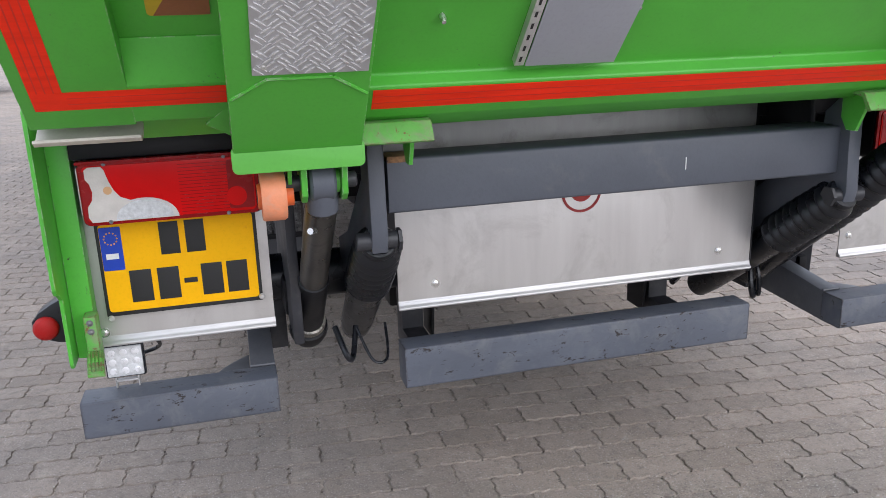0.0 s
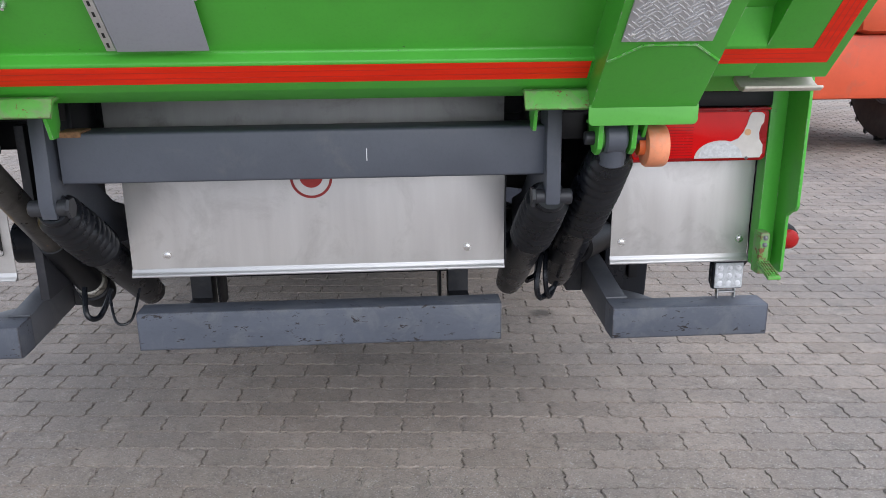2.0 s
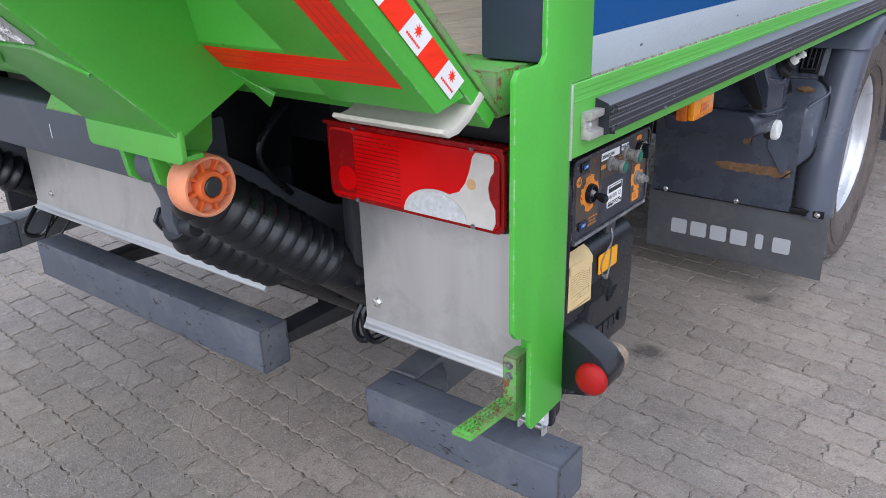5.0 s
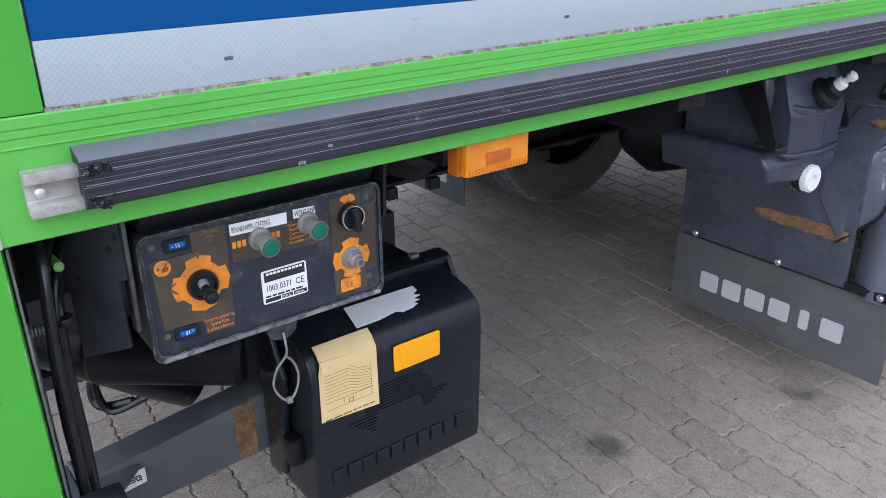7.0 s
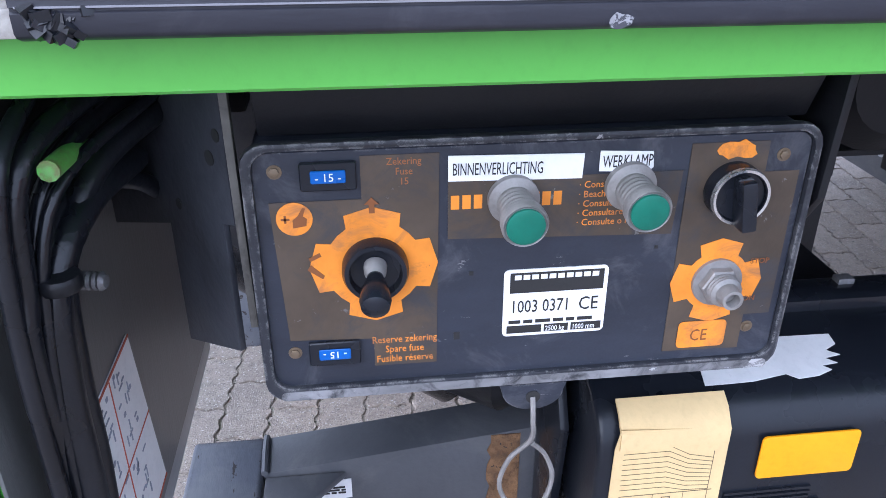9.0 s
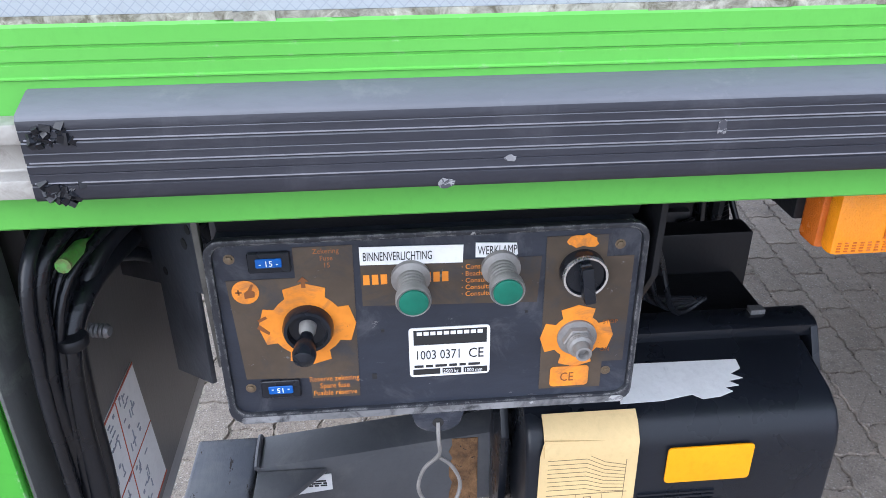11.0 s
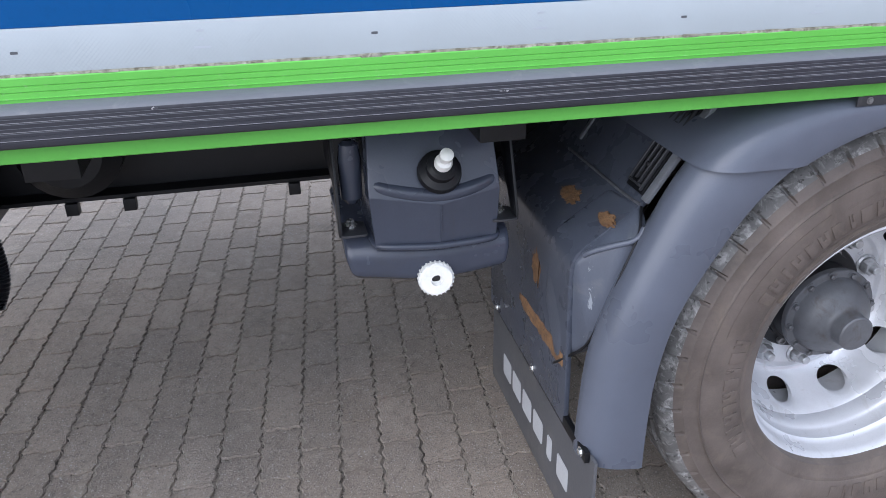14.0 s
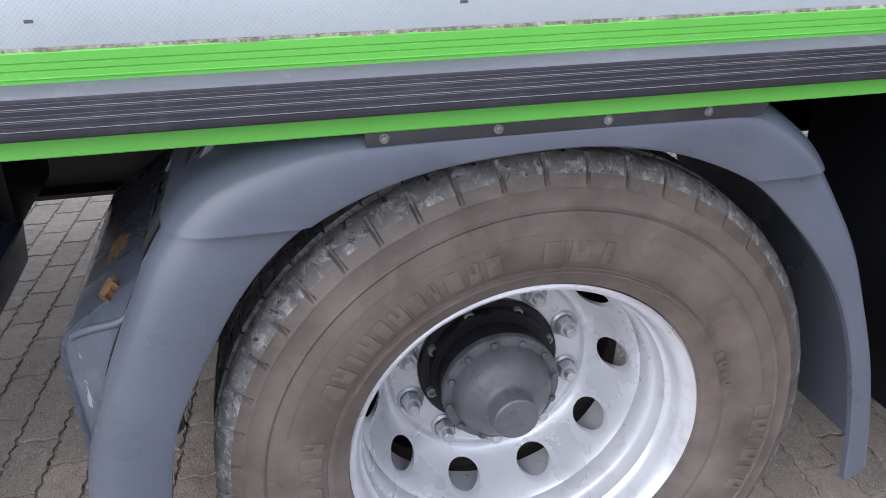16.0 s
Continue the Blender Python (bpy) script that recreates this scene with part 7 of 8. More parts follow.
# fuse windows
for y0, z0 in ((0.150, 1.0195), (0.147, 0.9110)):
    fz = part("fuse_window", prism(rrect(y0, z0, y0 + 0.029, z0 + 0.0155, 0.0015), 0, 0.003, SF(0), 0.0006, 1), BLACK_BOX, ctrl, "fuse holder with a blue fuse")
    part("fuse", prism(rrect(y0 + 0.0055, z0 + 0.0045, y0 + 0.0235, z0 + 0.0115, 0.001), 0.003, 0.0042, SF(0), 0.0004, 1), FUSE_BLUE, fz, "blue blade fuse")
    rot = Matrix.Rotation(math.pi, 4, "Z") if z0 < 1.0 else Matrix.Identity(4)
    part("lettering", lettering("- 15 -", 0.0062, SF(0) @ Matrix.Translation((y0 + 0.0145, z0 + 0.008, 0.0043)) @ rot @ Matrix.Translation((0, -0.0022, 0)), 0.0002, "CENTER"), PAPER, fz)
part("printed_words", lettering("Reserve zekering\nSpare fuse\nFusible réserve", 0.0066, SF(1) @ Matrix.Translation((0.2015, 0.9225, 0)), 0.0001, "CENTER", 0.82), FOIL_ORANGE, face)
part("worn_print", lettering("Zekering\nFuse\n15", 0.0056, SF(1) @ Matrix.Translation((0.2035, 1.0315, 0)), 0.0001, "CENTER", 0.9), mat("faded_orange_print", (0.30, 0.11, 0.03), 0.6), face)
bm = bmesh.new()
for j in range(10):
    if j not in (3, 4, 5):
        add_box(bm, (0.228 + j * 0.0062, 1.0045, 0), (0.2325 + j * 0.0062, 1.0125, 0.0002), SF(1))
part("orange_print", bm, FOIL_ORANGE, face, "orange print, partly worn away", kind="stuff")
part("printed_words", lettering("· Consult the\n· Beachten\n· Consulte\n· Consultare\n· Consulte o m", 0.0056, SF(1) @ Matrix.Translation((0.2975, 1.0135, 0)), 0.0001, "LEFT", 0.92), FOIL_ORANGE, face, "lines of small orange print")
# label strips
st = part("label_strip", prism([(0.2265, 1.021), (0.2985, 1.0195), (0.2990, 1.0335), (0.2265, 1.0352)], 0.0002, 0.0008, SF(1)), PAPER, ctrl, "white label strip, worn at the edges")
part("lettering", lettering("BINNENVERLICHTING", 0.0098, SF(3) @ Matrix.Translation((0.2285, 1.0243, 0.0002)) @ Matrix.Rotation(radians(-1.0), 4, "Z"), 0.0001, "LEFT", 0.50), INK, st)
st = part("label_strip", prism([(0.3075, 1.0230), (0.3340, 1.0215), (0.3375, 1.0240), (0.3365, 1.0330), (0.3075, 1.0345)], 0.0002, 0.0008, SF(1)), PAPER, ctrl, "white label strip, torn")
part("lettering", lettering("WERKLAMP", 0.0098, SF(3) @ Matrix.Translation((0.3090, 1.0250, 0.0002)), 0.0001, "LEFT", 0.54), INK, st)
# push buttons
for y, z in ((0.2615, 1.0095), (0.3255, 1.0140)):
    M = SIDE(F0) @ Matrix.Translation((y, z, 0))
    lean = axis_frame((F0, y, z), (F0 + 0.05, y + 0.001, z - 0.004))
    b = part("push_button", lathe([(0.0140, 0), (0.0140, 0.004), (0.0098, 0.006), (0.0098, 0.022), (0.0120, 0.024), (0.0124, 0.030), (0.0116, 0.0315), (0.0104, 0.0305), (0.004, 0.0305)], lean, 32), BTN_GREY, ctrl, "green push button in a scuffed grey collar")
    part("cap", lathe([(0.0101, 0.0306), (0.0101, 0.0322), (0.0086, 0.0328), (0.003, 0.033)], lean, 28), BTN_GREEN, b, "green cap")
    for k in range(4):
        part("collar_ring", lathe([(0.0097, 0.0075 + k * 0.0036), (0.0104, 0.0090 + k * 0.0036), (0.0097, 0.0105 + k * 0.0036)], lean, 24, False), BTN_GREY, b)
# rating plate
rp = part("rating_plate", prism(rrect(0.2585, 0.9215, 0.3190, 0.9655, 0.003), 0, 0.0008, SF(0)), PAPER, ctrl, "white rating plate with black print")
bm = bmesh.new()
add_box(bm, (0.2620, 0.9505, 0.0008), (0.3165, 0.9635, 0.0011), SF(0))
for a, b in ((0.2610, 0.2815), (0.2832, 0.2975), (0.2992, 0.3172)):
    add_box(bm, (a, 0.9235, 0.0008), (b, 0.9285, 0.0011), SF(0))
bars(bm, 0.2620, 0.9300, 0.3165, 0.9335, 1, SF(0) @ FLAT(0.0008), 0.0003, 4)
part("print", bm, INK, rp, kind="stuff")
bm = bmesh.new()
for j in range(10):
    add_box(bm, (0.2645 + j * 0.0050, 0.9592, 0.0011), (0.2683 + j * 0.0050, 0.9622, 0.0013), SF(0))
part("white_print", bm, PAPER, rp)
part("lettering", lettering("1003 0371", 0.0118, SF(2) @ Matrix.Translation((0.2625, 0.9375, 0.0003)), 0.0001, "LEFT", 0.70), INK, rp)
part("lettering", lettering("CE", 0.0125, SF(2) @ Matrix.Translation((0.3025, 0.9372, 0.0003)), 0.0001, "LEFT", 0.80), INK, rp)
part("lettering", lettering("2500 kg", 0.0048, SF(3) @ Matrix.Translation((0.2838, 0.9242, 0.0001)), 0.0001, "LEFT", 0.75), PAPER, rp)
part("lettering", lettering("1000 mm", 0.0048, SF(3) @ Matrix.Translation((0.2998, 0.9242, 0.0001)), 0.0001, "LEFT", 0.75), PAPER, rp)
# rotary switch and socket
part("orange_sign", prism(cross_sign(0.3845, 0.9505, 0.0195, 0.027, 0.60), 0.0004, 0.0008, SF(0)), FOIL_ORANGE, face, "worn orange sign")
part("orange_patch", prism(rrect(0.3660, 0.9050, 0.3960, 0.9235, 0.003), 0.0009, 0.0013, SF(0)), FOIL_ORANGE, face)
part("orange_patch", prism(rag(0.3840, 1.0315, 0.012, 0.006, 16, 3), 0.0004, 0.0008, SF(0)), FOIL_ORANGE, face)
part("lettering", lettering("CE", 0.0115, SF(2) @ Matrix.Translation((0.3735, 0.9100, 0.0007)), 0.0001, "LEFT", 0.80), bpy.data.materials["brown_sign_ink"], face)
part("lettering", lettering("STOP", 0.0048, SF(2) @ Matrix.Translation((0.4035, 0.9610, 0.0003)), 0.0001), bpy.data.materials["brown_sign_ink"], face)
part("lettering", lettering("ON", 0.0048, SF(2) @ Matrix.Translation((0.4030, 0.9360, 0.0003)), 0.0001), bpy.data.materials["brown_sign_ink"], face)
M = SIDE(F0) @ Matrix.Translation((0.3845, 1.0085, 0))
rs = part("rotary_switch", lathe([(0.0165, 0), (0.0165, 0.010), (0.0155, 0.0125), (0.014, 0.0125), (0.0135, 0.0105), (0.003, 0.0105)], M, 36), BLACK_BOX, ctrl, "black rotary switch with a chrome ring")
part("chrome_ring", lathe([(0.0166, 0.0105), (0.0160, 0.0130), (0.0145, 0.0128)], M, 36, False), CHROME, rs)
part("grip", box((-0.0042, -0.0165, 0.0105), (0.0042, 0.0125, 0.023), 0.0015, M @ Matrix.Rotation(radians(8), 4, "Z")), BLACK_BOX, rs)
M = SIDE(F0) @ Matrix.Translation((0.3845, 0.9505, 0))
ks = part("key_socket", lathe([(0.0150, 0), (0.0150, 0.003), (0.0092, 0.004), (0.0092, 0.015), (0.0070, 0.0165), (0.0060, 0.024), (0.0042, 0.024), (0.0038, 0.018), (0.001, 0.018)], M, 28), BTN_GREY, ctrl, "bare metal key socket")
part("ring_nut", lathe([(0.0118, 0.003), (0.0118, 0.0085), (0.0108, 0.0095), (0.0090, 0.0095)], M, 6), BTN_GREY, ks)
for k in range(2):
    part("thread_ring", lathe([(0.0092, 0.0100 + k * 0.0025), (0.0098, 0.0110 + k * 0.0025), (0.0092, 0.0120 + k * 0.0025)], M, 24, False), BTN_GREY, ks)
scr = bolt_mesh("screw", 0.0026, 0.0018, mat("dirty_brass_screw", (0.16, 0.12, 0.08), 0.45, metal=0.5, vary=0.3, scale=90))
for y, z in ((0.1375, 1.0300), (0.1390, 0.9195), (0.4095, 0.9170), (0.4110, 1.0275)):
    part("screw", scr, None, ctrl, "", SF(0) @ Matrix.Translation((y, z, 0)))
for ya, za, yb, zb in ((0.2385, 0.9635, 0.2410, 0.9660), (0.2300, 0.9215, 0.2335, 0.9265), (0.3445, 0.974, 0.3465, 0.976)):
    part("pinhole", boxes([((F0, ya, za), (F0 + 0.0004, yb, zb))]), INK, face)
lug = part("lug", prism([(0.258, 0.8865)] + [(0.279 + 0.019 * math.cos(radians(a)), 0.881 + 0.014 * math.sin(radians(a))) for a in range(180, 361, 15)] + [(0.300, 0.8865)], -0.004, 0.004, SIDE(1.232), 0.001), PANEL_BLACK, ctrl)
part("lug_hole", prism(disc(0.279, 0.877, 0.0045, 14), 0.0041, 0.0046, SIDE(1.232)), INK, lug)
part("zip_tie", tube([(1.236, 0.279, 0.877), (1.24, 0.279, 0.862), (1.238, 0.279, 0.845), (1.232, 0.267, 0.825), (1.228, 0.262, 0.80), (1.228, 0.270, 0.780), (1.230, 0.281, 0.772), (1.230, 0.292, 0.783), (1.230, 0.297, 0.805), (1.234, 0.290, 0.828), (1.238, 0.280, 0.842)], 0.0017, 6), BTN_GREY, ctrl, "loose grey cable tie")
part("zip_head", box((1.227, 0.277, 0.768), (1.233, 0.285, 0.776), 0.001), BTN_GREY, ctrl)
part("top_bracket", prism([(1.10, 1.046), (1.225, 1.046), (1.24, 1.079), (1.10, 1.079)], 0.13, 0.425, XZ(0), 0.002), BLACK_PAINT, ctrl)
HANG = Matrix(((-0.79, 0, 0.61, 1.2155), (-0.61, 0, -0.79, 0.113), (0, 1, 0, 0), (0, 0, 0, 1)))     # (inwards, up, towards the rear) on a slanting plate
hang = part("hanger_plate", prism([(0.0, 0.993), (0.012, 0.990), (0.012, 0.905), (0.080, 0.882), (0.080, 0.968), (0.170, 0.938), (0.170, 1.079), (0.0, 1.079)], -0.002, 0.002, HANG, 0.0006), mat("grey_black_plate", (0.040, 0.043, 0.052), 0.4, vary=0.25, scale=12, bump=0.1, dirt=(0.012, 0.012, 0.014), dirt_lo=0.5, dirt_amt=0.6, chip=(0.30, 0.30, 0.31), chip_lo=0.74, chip_scale=60), ctrl, "dark grey hanger plate with drilled holes")
for u, z, r in ((0.063, 0.9865, 0.0036), (0.017, 1.028, 0.0045), (0.007, 1.043, 0.0038), (0.127, 0.993, 0.0050)):
    part("drilled_hole", prism(disc(u, z, r, 14), 0.0018, 0.0026, HANG), INK, hang)
part("flange_edge", prism([(1.2085, 0.930), (1.2150, 0.926), (1.2215, 0.990), (1.2255, 1.079), (1.2185, 1.079)], 0.1130, 0.1175, XZ(0), 0.0008), mat("worn_flange", (0.10, 0.095, 0.085), 0.5, vary=0.4, scale=30, dirt=(0.03, 0.028, 0.026), dirt_lo=0.5, dirt_amt=0.9), hang, "flange worn along its edge")
part("hanger_strap", prism([(1.13, 0.94), (1.20, 0.95), (1.235, 1.0), (1.24, 1.079), (1.13, 1.079)], 0.436, 0.441, XZ(0), 0.001), BLACK_PAINT, ctrl)

# ---- battery box ----
bat = thing("battery_box", (0.98, 0.555, 0.41), "black plastic battery box with a paper chart and yellow reflector", "battery box")
prof = [(0.93, 0.425), (0.945, 0.412), (1.066, 0.412), (1.076, 0.420), (1.079, 0.44), (1.084, 0.60), (1.083, 0.678), (1.078, 0.700), (1.066, 0.716), (1.045, 0.728), (0.955, 0.748), (0.93, 0.748)]
shell = part("shell", prism(prof, 0.384, 0.735, XZ(0), 0.010, 3), BLACK_BOX, bat)
part("rim", prism([(0.925, 0.74), (0.965, 0.742), (0.965, 0.758), (0.955, 0.762), (0.925, 0.762)], 0.366, 0.755, XZ(0), 0.004), BLACK_BOX, bat)
for y0, y1 in ((0.366, 0.376), (0.745, 0.755)):
    part("end_flange", prism([(0.93, 0.43), (0.99, 0.45), (1.02, 0.66), (0.965, 0.757), (0.93, 0.757)], y0, y1, XZ(0), 0.003), BLACK_BOX, bat)
for y in (0.425, 0.68):
    part("hinge_tab", box((0.93, y, 0.758), (0.943, y + 0.018, 0.768), 0.001), DULL_BOLT, bat)
part("latch", box((1.0, 0.738, 0.53), (1.045, 0.762, 0.60), 0.004), BLACK_PAINT, bat)
part("latch", box((1.01, 0.358, 0.50), (1.04, 0.383, 0.55), 0.004), BLACK_PAINT, bat)
slope = math.atan2(0.02, 0.09)
TOP = Matrix.Translation((1.045, 0, 0.7283)) @ Matrix.Rotation(slope, 4, "Y") @ Matrix(((0, -1, 0, 0), (1, 0, 0, 0), (0, 0, 1, 0), (0, 0, 0, 1)))
torn = [(0.492, -0.006), (0.540, -0.005), (0.575, 0.001), (0.585, -0.006), (0.606, -0.004), (0.622, 0.002), (0.615, 0.008), (0.632, 0.010), (0.622, 0.017), (0.640, 0.020), (0.628, 0.027), (0.642, 0.034), (0.642, 0.048), (0.500, 0.050)]
part("torn_sticker", prism(torn, 0, 0.0008, TOP), PAPER, bat, "torn white sticker remains")
FB = SIDE(1.0842)
chart = part("paper_chart", prism([(0.397, 0.600), (0.507, 0.592), (0.506, 0.690), (0.505, 0.706), (0.402, 0.712), (0.398, 0.69)], 0, 0.0012, FB @ Matrix.Translation((0, 0, 0.0005))), MANILA, bat, "yellowed paper load chart")
part("chart_fold", prism([(1.086, 0.690), (1.085, 0.704), (1.073, 0.719), (1.062, 0.727), (1.062, 0.7295), (1.075, 0.722), (1.0875, 0.706), (1.088, 0.690)], 0.402, 0.505, XZ(0)), MANILA, chart)
bm = bmesh.new()
for k in range(9):
    z = 0.690 - k * 0.0062
    for (ya, za), (yb, zb) in (((0.407, z), (0.450, z)), ((0.450, z), (0.470, z - 0.012 + 0.0008 * k)), ((0.470, z - 0.012 + 0.0008 * k), (0.494, z - 0.018 + 0.0014 * k))):
        add_prism(bm, [(ya, za - 0.0003), (yb, zb - 0.0003), (yb, zb + 0.0003), (ya, za + 0.0003)], 0.0017, 0.0019, FB)
for (ya, za, yb, zb) in ((0.407, 0.632, 0.498, 0.6328), (0.407, 0.618, 0.498, 0.6186), (0.4935, 0.62, 0.4941, 0.68), (0.440, 0.622, 0.4405, 0.632), (0.470, 0.622, 0.4705, 0.632), (0.449, 0.620, 0.450, 0.628), (0.457, 0.620, 0.458, 0.628), (0.449, 0.6272, 0.458, 0.628), (0.449, 0.620, 0.458, 0.6208)):
    add_box(bm, (ya, za, 0.0017), (yb, zb, 0.0019), FB)
bars(bm, 0.404, 0.5995, 0.502, 0.6042, 1, FB @ FLAT(0.0017), 0.0002, 12, 0.5)
part("chart_print", bm, mat("brown_print", (0.13, 0.09, 0.05), 0.7), chart, kind="stuff")
part("yellow_reflector", prism(rrect(0.539, 0.641, 0.636, 0.691, 0.005), 0.0003, 0.003, FB, 0.001), REFLECTOR_YELLOW, bat, "yellow rectangular reflector")
# moulded ribs in the shape of a double arrow, and raised blocks below
bm = bmesh.new()
for k in range(16):
    z = 0.622 - k * 0.0058
    if k < 5:
        segs = ((0.500, 0.600),) if k < 3 else ((0.488, 0.612),)
    elif k < 9:
        segs = ((0.480, 0.62),)
    else:
        d = (k - 9) * 0.0085
        segs = ((0.448 + d, 0.505 - d * 0.2), (0.597 + d * 0.2, 0.653 - d))
    for a, b in segs:
        a = max(a, 0.512) if z > 0.588 else a
        if b - a > 0.006:
            add_box(bm, (a, z, -0.002), (b, z + 0.0028, 0.0022), FB)
part("moulded_ribbing", bm, BLACK_BOX, bat, kind="stuff")
for j in range(10):
    bm = bmesh.new()
    y0 = 0.412 + j * 0.0292
    wj = 0.024 if j not in (1, 8) else (0.027 if j == 1 else 0.010)
    outl = rrect(y0, 0.462, y0 + wj, 0.492, 0.003, 2)
    add_prism(bm, outl, -0.006, 0.0018, SIDE(1.0825 if j != 8 else 1.0823))
    bmesh.ops.recalc_face_normals(bm, faces=bm.faces)
    part("raised_block", soften(bm, 0.0008, 1), BLACK_BOX, bat)
part("mounting_bracket", box((0.76, 0.38, 0.50), (0.80, 0.74, 0.80), 0.003), BLACK_PAINT, bat)
for z in (0.52, 0.70):
    part("bracket_bar", box((0.80, 0.40, z), (0.929, 0.72, z + 0.04), 0.003), BLACK_PAINT, bat)

# ---- things standing about the yard ----
MACHINE_GREY = mat("loader_rim_grey", (0.22, 0.23, 0.26), 0.45, vary=0.15, scale=5, dirt=(0.12, 0.10, 0.09), dirt_lo=0.5)


def big_wheel(parent, x, y, R, w, side):
    n = 72
    M = Matrix.Translation((x, y, R)) @ OUT
    t = part("wheel", lathe([(R * 0.46, -w / 2 + 0.03), (R * 0.55, -w / 2 - 0.01), (R * 0.80, -w / 2 - 0.03), (R * 0.92, -w / 2), (R * 0.945, -w / 3), (R * 0.945, w / 3), (R * 0.92, w / 2), (R * 0.80, w / 2 + 0.03), (R * 0.55, w / 2 + 0.01), (R * 0.46, w / 2 - 0.03)], M, n), TYRE, parent, "large cleated tyre on a grey rim")
    bm = bmesh.new()
    for k in range(22):
        for s in (-1, 1):
            a = 2 * math.pi * (k + 0.5 * (s > 0)) / 22
            da = 0.16
            rows = []
            for u, aa, hh in ((0.0, a + da, 1.0), (s * w * 0.28, a + da * 0.4, 0.995), (s * w * 0.50, a - da * 0.35, 0.97), (s * w * 0.54, a - da * 0.5, 0.90)):
                rows.append([(u, aa - 0.035, hh), (u, aa + 0.035, hh)])
            vs = []
            for r in rows:
                vs.append([bm.verts.new(M @ Vector((R * h * math.cos(q), R * h * math.sin(q), u))) for u, q, h in r] + [bm.verts.new(M @ Vector((R * 0.9 * math.cos(q), R * 0.9 * math.sin(q), u))) for u, q, h in r])
            for p, q in zip(vs, vs[1:]):
                for i, j in ((0, 1), (1, 3), (2, 0)):
                    bm.faces.new((p[i], p[j], q[j], q[i]))
            bm.faces.new((vs[-1][0], vs[-1][1], vs[-1][3], vs[-1][2]))
    bmesh.ops.recalc_face_normals(bm, faces=bm.faces)
    part("tread_pattern", bm, RUBBER, t, kind="stuff")
    part("rim", lathe([(R * 0.48, -w / 2), (R * 0.45, -w / 2 - 0.012), (R * 0.42, -w / 2 + 0.05), (R * 0.36, -w / 2 + 0.12), (R * 0.20, -w / 2 + 0.12), (R * 0.17, -w / 2 + 0.06), (R * 0.05, -w / 2 + 0.05)], M, 48), MACHINE_GREY, t)
    return t


mach = thing("wheeled_loader", (4.6, 7.4, 0), "orange-red wheeled loader with large cleated tyres", "loader")
for x, y in ((3.85, 5.95), (3.95, 9.3), (5.6, 5.95), (5.7, 9.3)):
    big_wheel(mach, x, y, 0.80, 0.50, -1)
part("frame", box((4.15, 5.2, 0.55), (5.4, 10.0, 1.15), 0.06), ORANGE_RED, mach)
part("engine_cover", box((4.5, 5.1, 1.15), (5.6, 8.4, 1.9), 0.12), ORANGE_RED, mach)
part("cab", box((4.2, 7.4, 1.15), (5.0, 9.0, 2.5), 0.08), BLACK_PAINT, mach)
part("axle", box((3.95, 5.85, 0.6), (5.5, 6.05, 0.8), 0.04), ORANGE_RED, mach)
part("axle", box((3.95, 9.2, 0.6), (5.5, 9.4, 0.8), 0.04), ORANGE_RED, mach)
for y in (5.95, 9.3):
    bm = bmesh.new()
    pts = [(y + 0.82 * math.cos(radians(a)), 0.72 + 0.82 * math.sin(radians(a))) for a in range(20, 161, 10)] + [(y + 0.80 * math.cos(radians(a)), 0.72 + 0.80 * math.sin(radians(a))) for a in range(160, 19, -10)]
    part("wheel_cover", prism(pts, 3.6, 4.2, YZX, 0.004), MACHINE_GREY, mach)
part("step_plate", box((3.9, 7.2, 0.50), (4.2, 7.9, 0.56), 0.01), ALU, mach)


def far_trailer(at, label):
    """A parked trailer chassis a long way off: frame, deck, wheels."""
    x, y = at
    t = thing("parked_trailer", (x, y, 0), label, "trailer", "trailers parked in the yard")
    part("frame", box((x, y, 0.78), (x + 8, y + 2.4, 1.05), 0.03), BLACK_PAINT, t)
    part("bed", box((x - 0.2, y - 0.05, 1.05), (x + 8.2, y + 2.45, 2.6), 0.04), DARK_STEEL, t)
    for dx in (0.9, 2.2, 6.8):
        M = Matrix(((1, 0, 0, x + dx), (0, 0, -1, y + 0.3), (0, 1, 0, 0.5), (0, 0, 0, 1)))
        w = part("wheel", lathe([(0.28, 0.24), (0.38, 0.27), (0.47, 0.25), (0.5, 0.2), (0.5, 0), (0.47, -0.04)], M, 48), TYRE, t)
        part("rim", lathe([(0.29, 0.23), (0.28, 0.26), (0.24, 0.2), (0.1, 0.16)], M, 32), RIM, w)
    part("landing_leg", box((x + 4.6, y + 0.4, 0), (x + 4.7, y + 0.5, 0.8), 0.01), DARK_STEEL, t)
    return t


far_trailer((4.75, 17.6), "dark parked trailer with pale wheel rims, far across the yard")
far_trailer((-14.2, 20.2), "dark parked trailer on the far side of the paving")

# grit and crumbs lying on the paving
bm = bmesh.new()
q = random.Random(77)
for k in range(170):
    x, y, r = q.uniform(-1.6, 3.2), q.uniform(-1.4, 4.0), q.uniform(0.0012, 0.0042)
    if 0.88 < x < 1.3 and 2.2 < y < 3.2:
        continue
    ring = [(r * q.uniform(0.6, 1.2), 0.0), (r * q.uniform(0.7, 1.2), r * 0.6), (r * 0.4, r * q.uniform(0.8, 1.2))]
    add_lathe(bm, ring, Matrix.Translation((x, y, 0.0)) @ Matrix.Rotation(q.uniform(0, 6.28), 4, "Z") @ Matrix.Diagonal((1.3, 0.8, 1, 1)), 6)
tagged(new("grit", finish("grit", bm, mat("pale_grit", (0.36, 0.33, 0.29), 0.9, vary=0.5, scale=30), False)), "pale grit and crumbs scattered over the paving", "grit", "", "stuff")

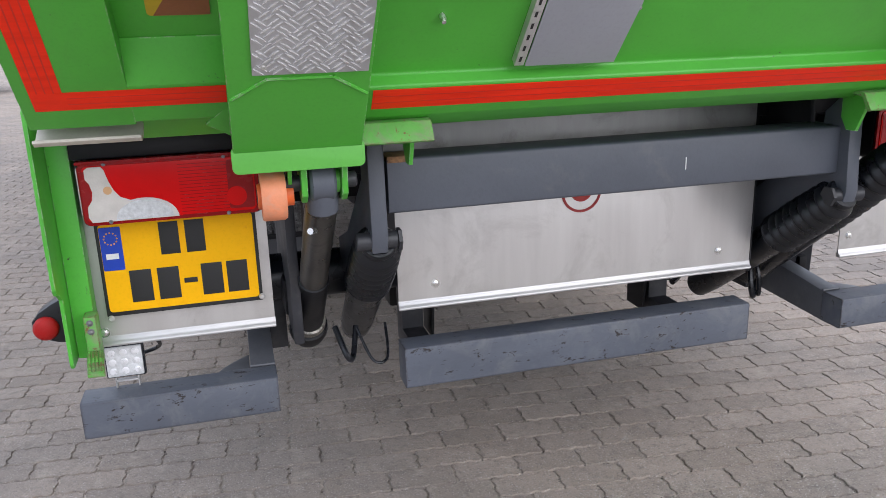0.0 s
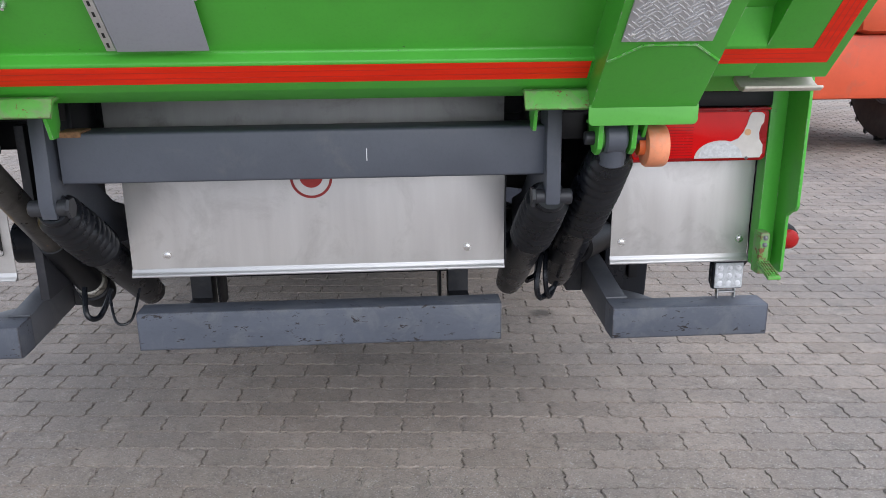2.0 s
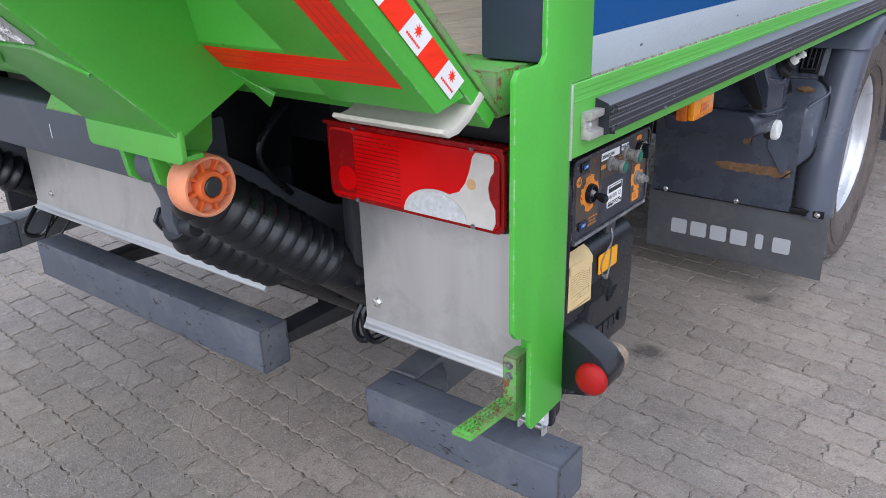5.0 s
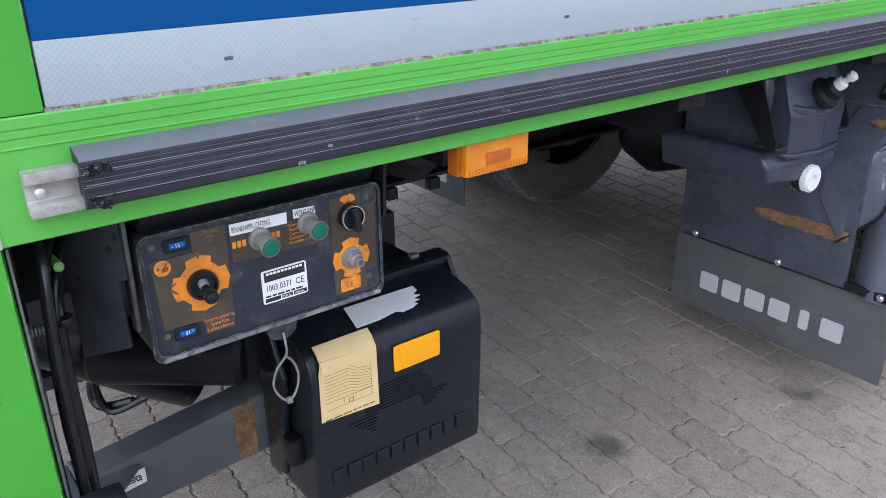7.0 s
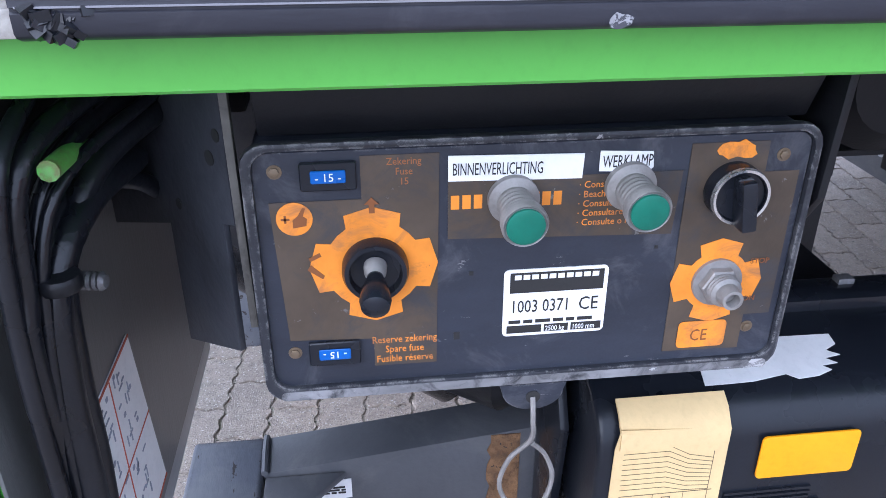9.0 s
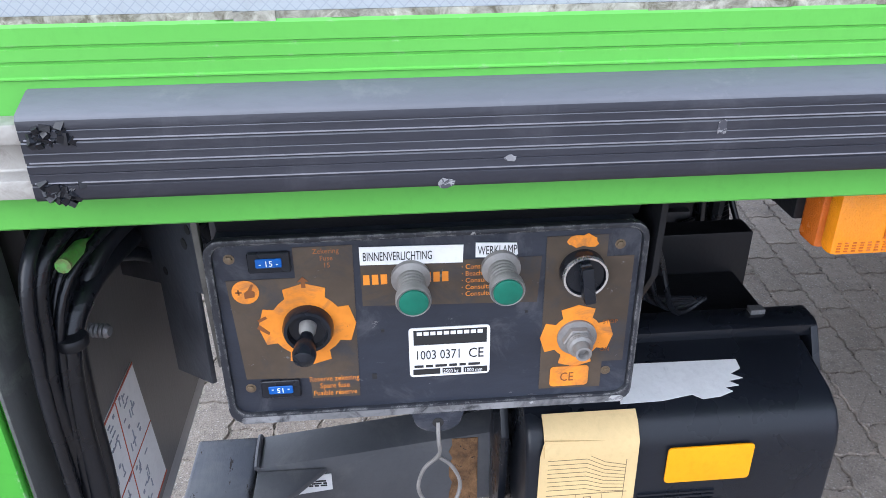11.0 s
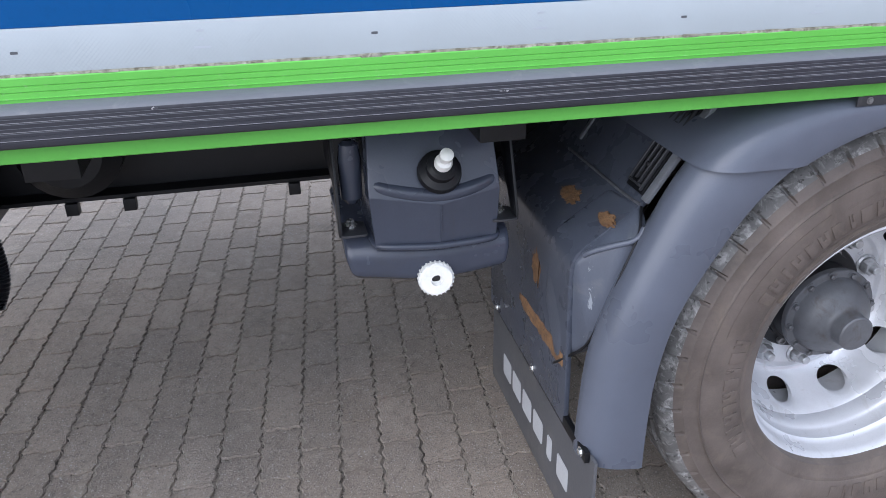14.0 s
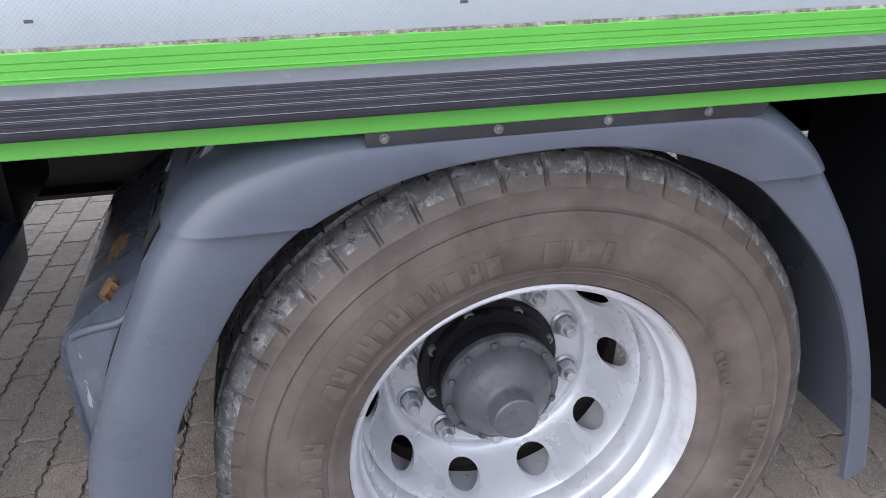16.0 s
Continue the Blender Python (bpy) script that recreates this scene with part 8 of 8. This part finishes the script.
# ---- paving blocks ----
def outline(inset):
    """Half-wave edged block, so that neighbours interlock in half bond."""
    pts = []
    L, W = ML, MW
    nl, ns, A, B = 24, 10, 0.0042, 0.0042
    wl_y = lambda s: A * math.sin(2 * math.pi * 4 * s)
    wl_x = lambda s: B * math.sin(4 * math.pi * s)
    for k in range(nl):
        s = k / nl
        pts.append((-L / 2 + L * s, -W / 2 + wl_y(s), s, 0))
    for k in range(ns):
        s = k / ns
        pts.append((L / 2 + wl_x(s), -W / 2 + W * s, s, 1))
    for k in range(nl):
        s = 1 - k / nl
        pts.append((-L / 2 + L * s, W / 2 + wl_y(s), s, 2))
    for k in range(ns):
        s = 1 - k / ns
        pts.append((-L / 2 + wl_x(s), -W / 2 + W * s, s, 3))
    sx, sy = 1 - 2 * inset / L, 1 - 2 * inset / W
    return [(x * sx, y * sy) for x, y, _, _ in pts]


RING0, RING1 = outline(0.0024), outline(0.0050)
NP = len(RING0)
rot = Matrix.Rotation(GA, 4, "Z")
BASE = Matrix.Translation((0.437, 1.5165, 0)) @ rot
field_v, field_f, near = [], [], []
rnd = random.Random(21)
for j in range(-60, 200):
    for i in range(-60, 60):
        c = BASE @ Vector(((i + 0.5 + 0.5 * (j % 2)) * ML, j * MW, 0))
        if -0.55 < c.x < 1.75 and 0.08 < c.y < 2.72:
            near.append(c)
            continue
        if not (-6.5 < c.x < 8 and -2.6 < c.y < 19):
            continue
        k0 = len(field_v)
        dz, tx, ty = rnd.uniform(-0.0012, 0.0012), rnd.uniform(-0.006, 0.006), rnd.uniform(-0.008, 0.008)
        if -3.2 < c.x < 4.2 and -1.6 < c.y < 5.5:
            for ring, z in ((RING1, 0.0), (RING0, -0.0095)):
                for x, y in ring:
                    p = rot @ Vector((x, y, 0))
                    field_v.append((c.x + p.x + rnd.uniform(-0.001, 0.001), c.y + p.y + rnd.uniform(-0.001, 0.001), z + dz + x * tx + y * ty - rnd.uniform(0.0002, 0.0016)))
            field_f.append(tuple(range(k0, k0 + NP)))
            for a in range(NP):
                b = (a + 1) % NP
                field_f.append((k0 + a, k0 + NP + a, k0 + NP + b, k0 + b))
        else:
            for z, ins in ((0.0, 0.007), (-0.0095, 0.004)):
                for x, y in ((-1, -1), (1, -1), (1, 1), (-1, 1)):
                    p = rot @ Vector((x * (ML / 2 - ins), y * (MW / 2 - ins), 0))
                    field_v.append((c.x + p.x, c.y + p.y, z + dz - 0.0002))
            field_f.append((k0, k0 + 1, k0 + 2, k0 + 3))
            for a in range(4):
                b = (a + 1) % 4
                field_f.append((k0 + a, k0 + 4 + a, k0 + 4 + b, k0 + b))
me = bpy.data.meshes.new("paving_field")
me.from_pydata(field_v, [], field_f)
me.materials.append(PAVER_FIELD)
ob = new("paving_field", me)
ob.parent = ground
tagged(ob, "grey-brown concrete blocks in half bond", "", "", "stuff")
paver_meshes = []
for v in range(6):
    rv = random.Random(v)
    verts = [(x + rv.uniform(-0.0012, 0.0012), y + rv.uniform(-0.0012, 0.0012), rv.uniform(-0.0018, 0.0002)) for x, y in RING1] + [(x, y, -0.0095) for x, y in RING0]
    faces = [tuple(range(NP))] + [(a, NP + a, NP + (a + 1) % NP, (a + 1) % NP) for a in range(NP)]
    me = bpy.data.meshes.new("paver")
    me.from_pydata(verts, [], faces)
    me.materials.append(PAVER)
    paver_meshes.append(me)
for k, c in enumerate(near):
    ob = new("paver", paver_meshes[k % 6])
    ob.parent = ground
    ob.matrix_basis = Matrix.Translation((c.x, c.y, rnd.uniform(-0.0012, 0.0012))) @ rot @ Matrix.Rotation(rnd.uniform(-0.006, 0.006), 4, "X") @ Matrix.Rotation(rnd.uniform(-0.004, 0.004), 4, "Y") @ Matrix.Rotation(rnd.uniform(-0.006, 0.006), 4, "Z")
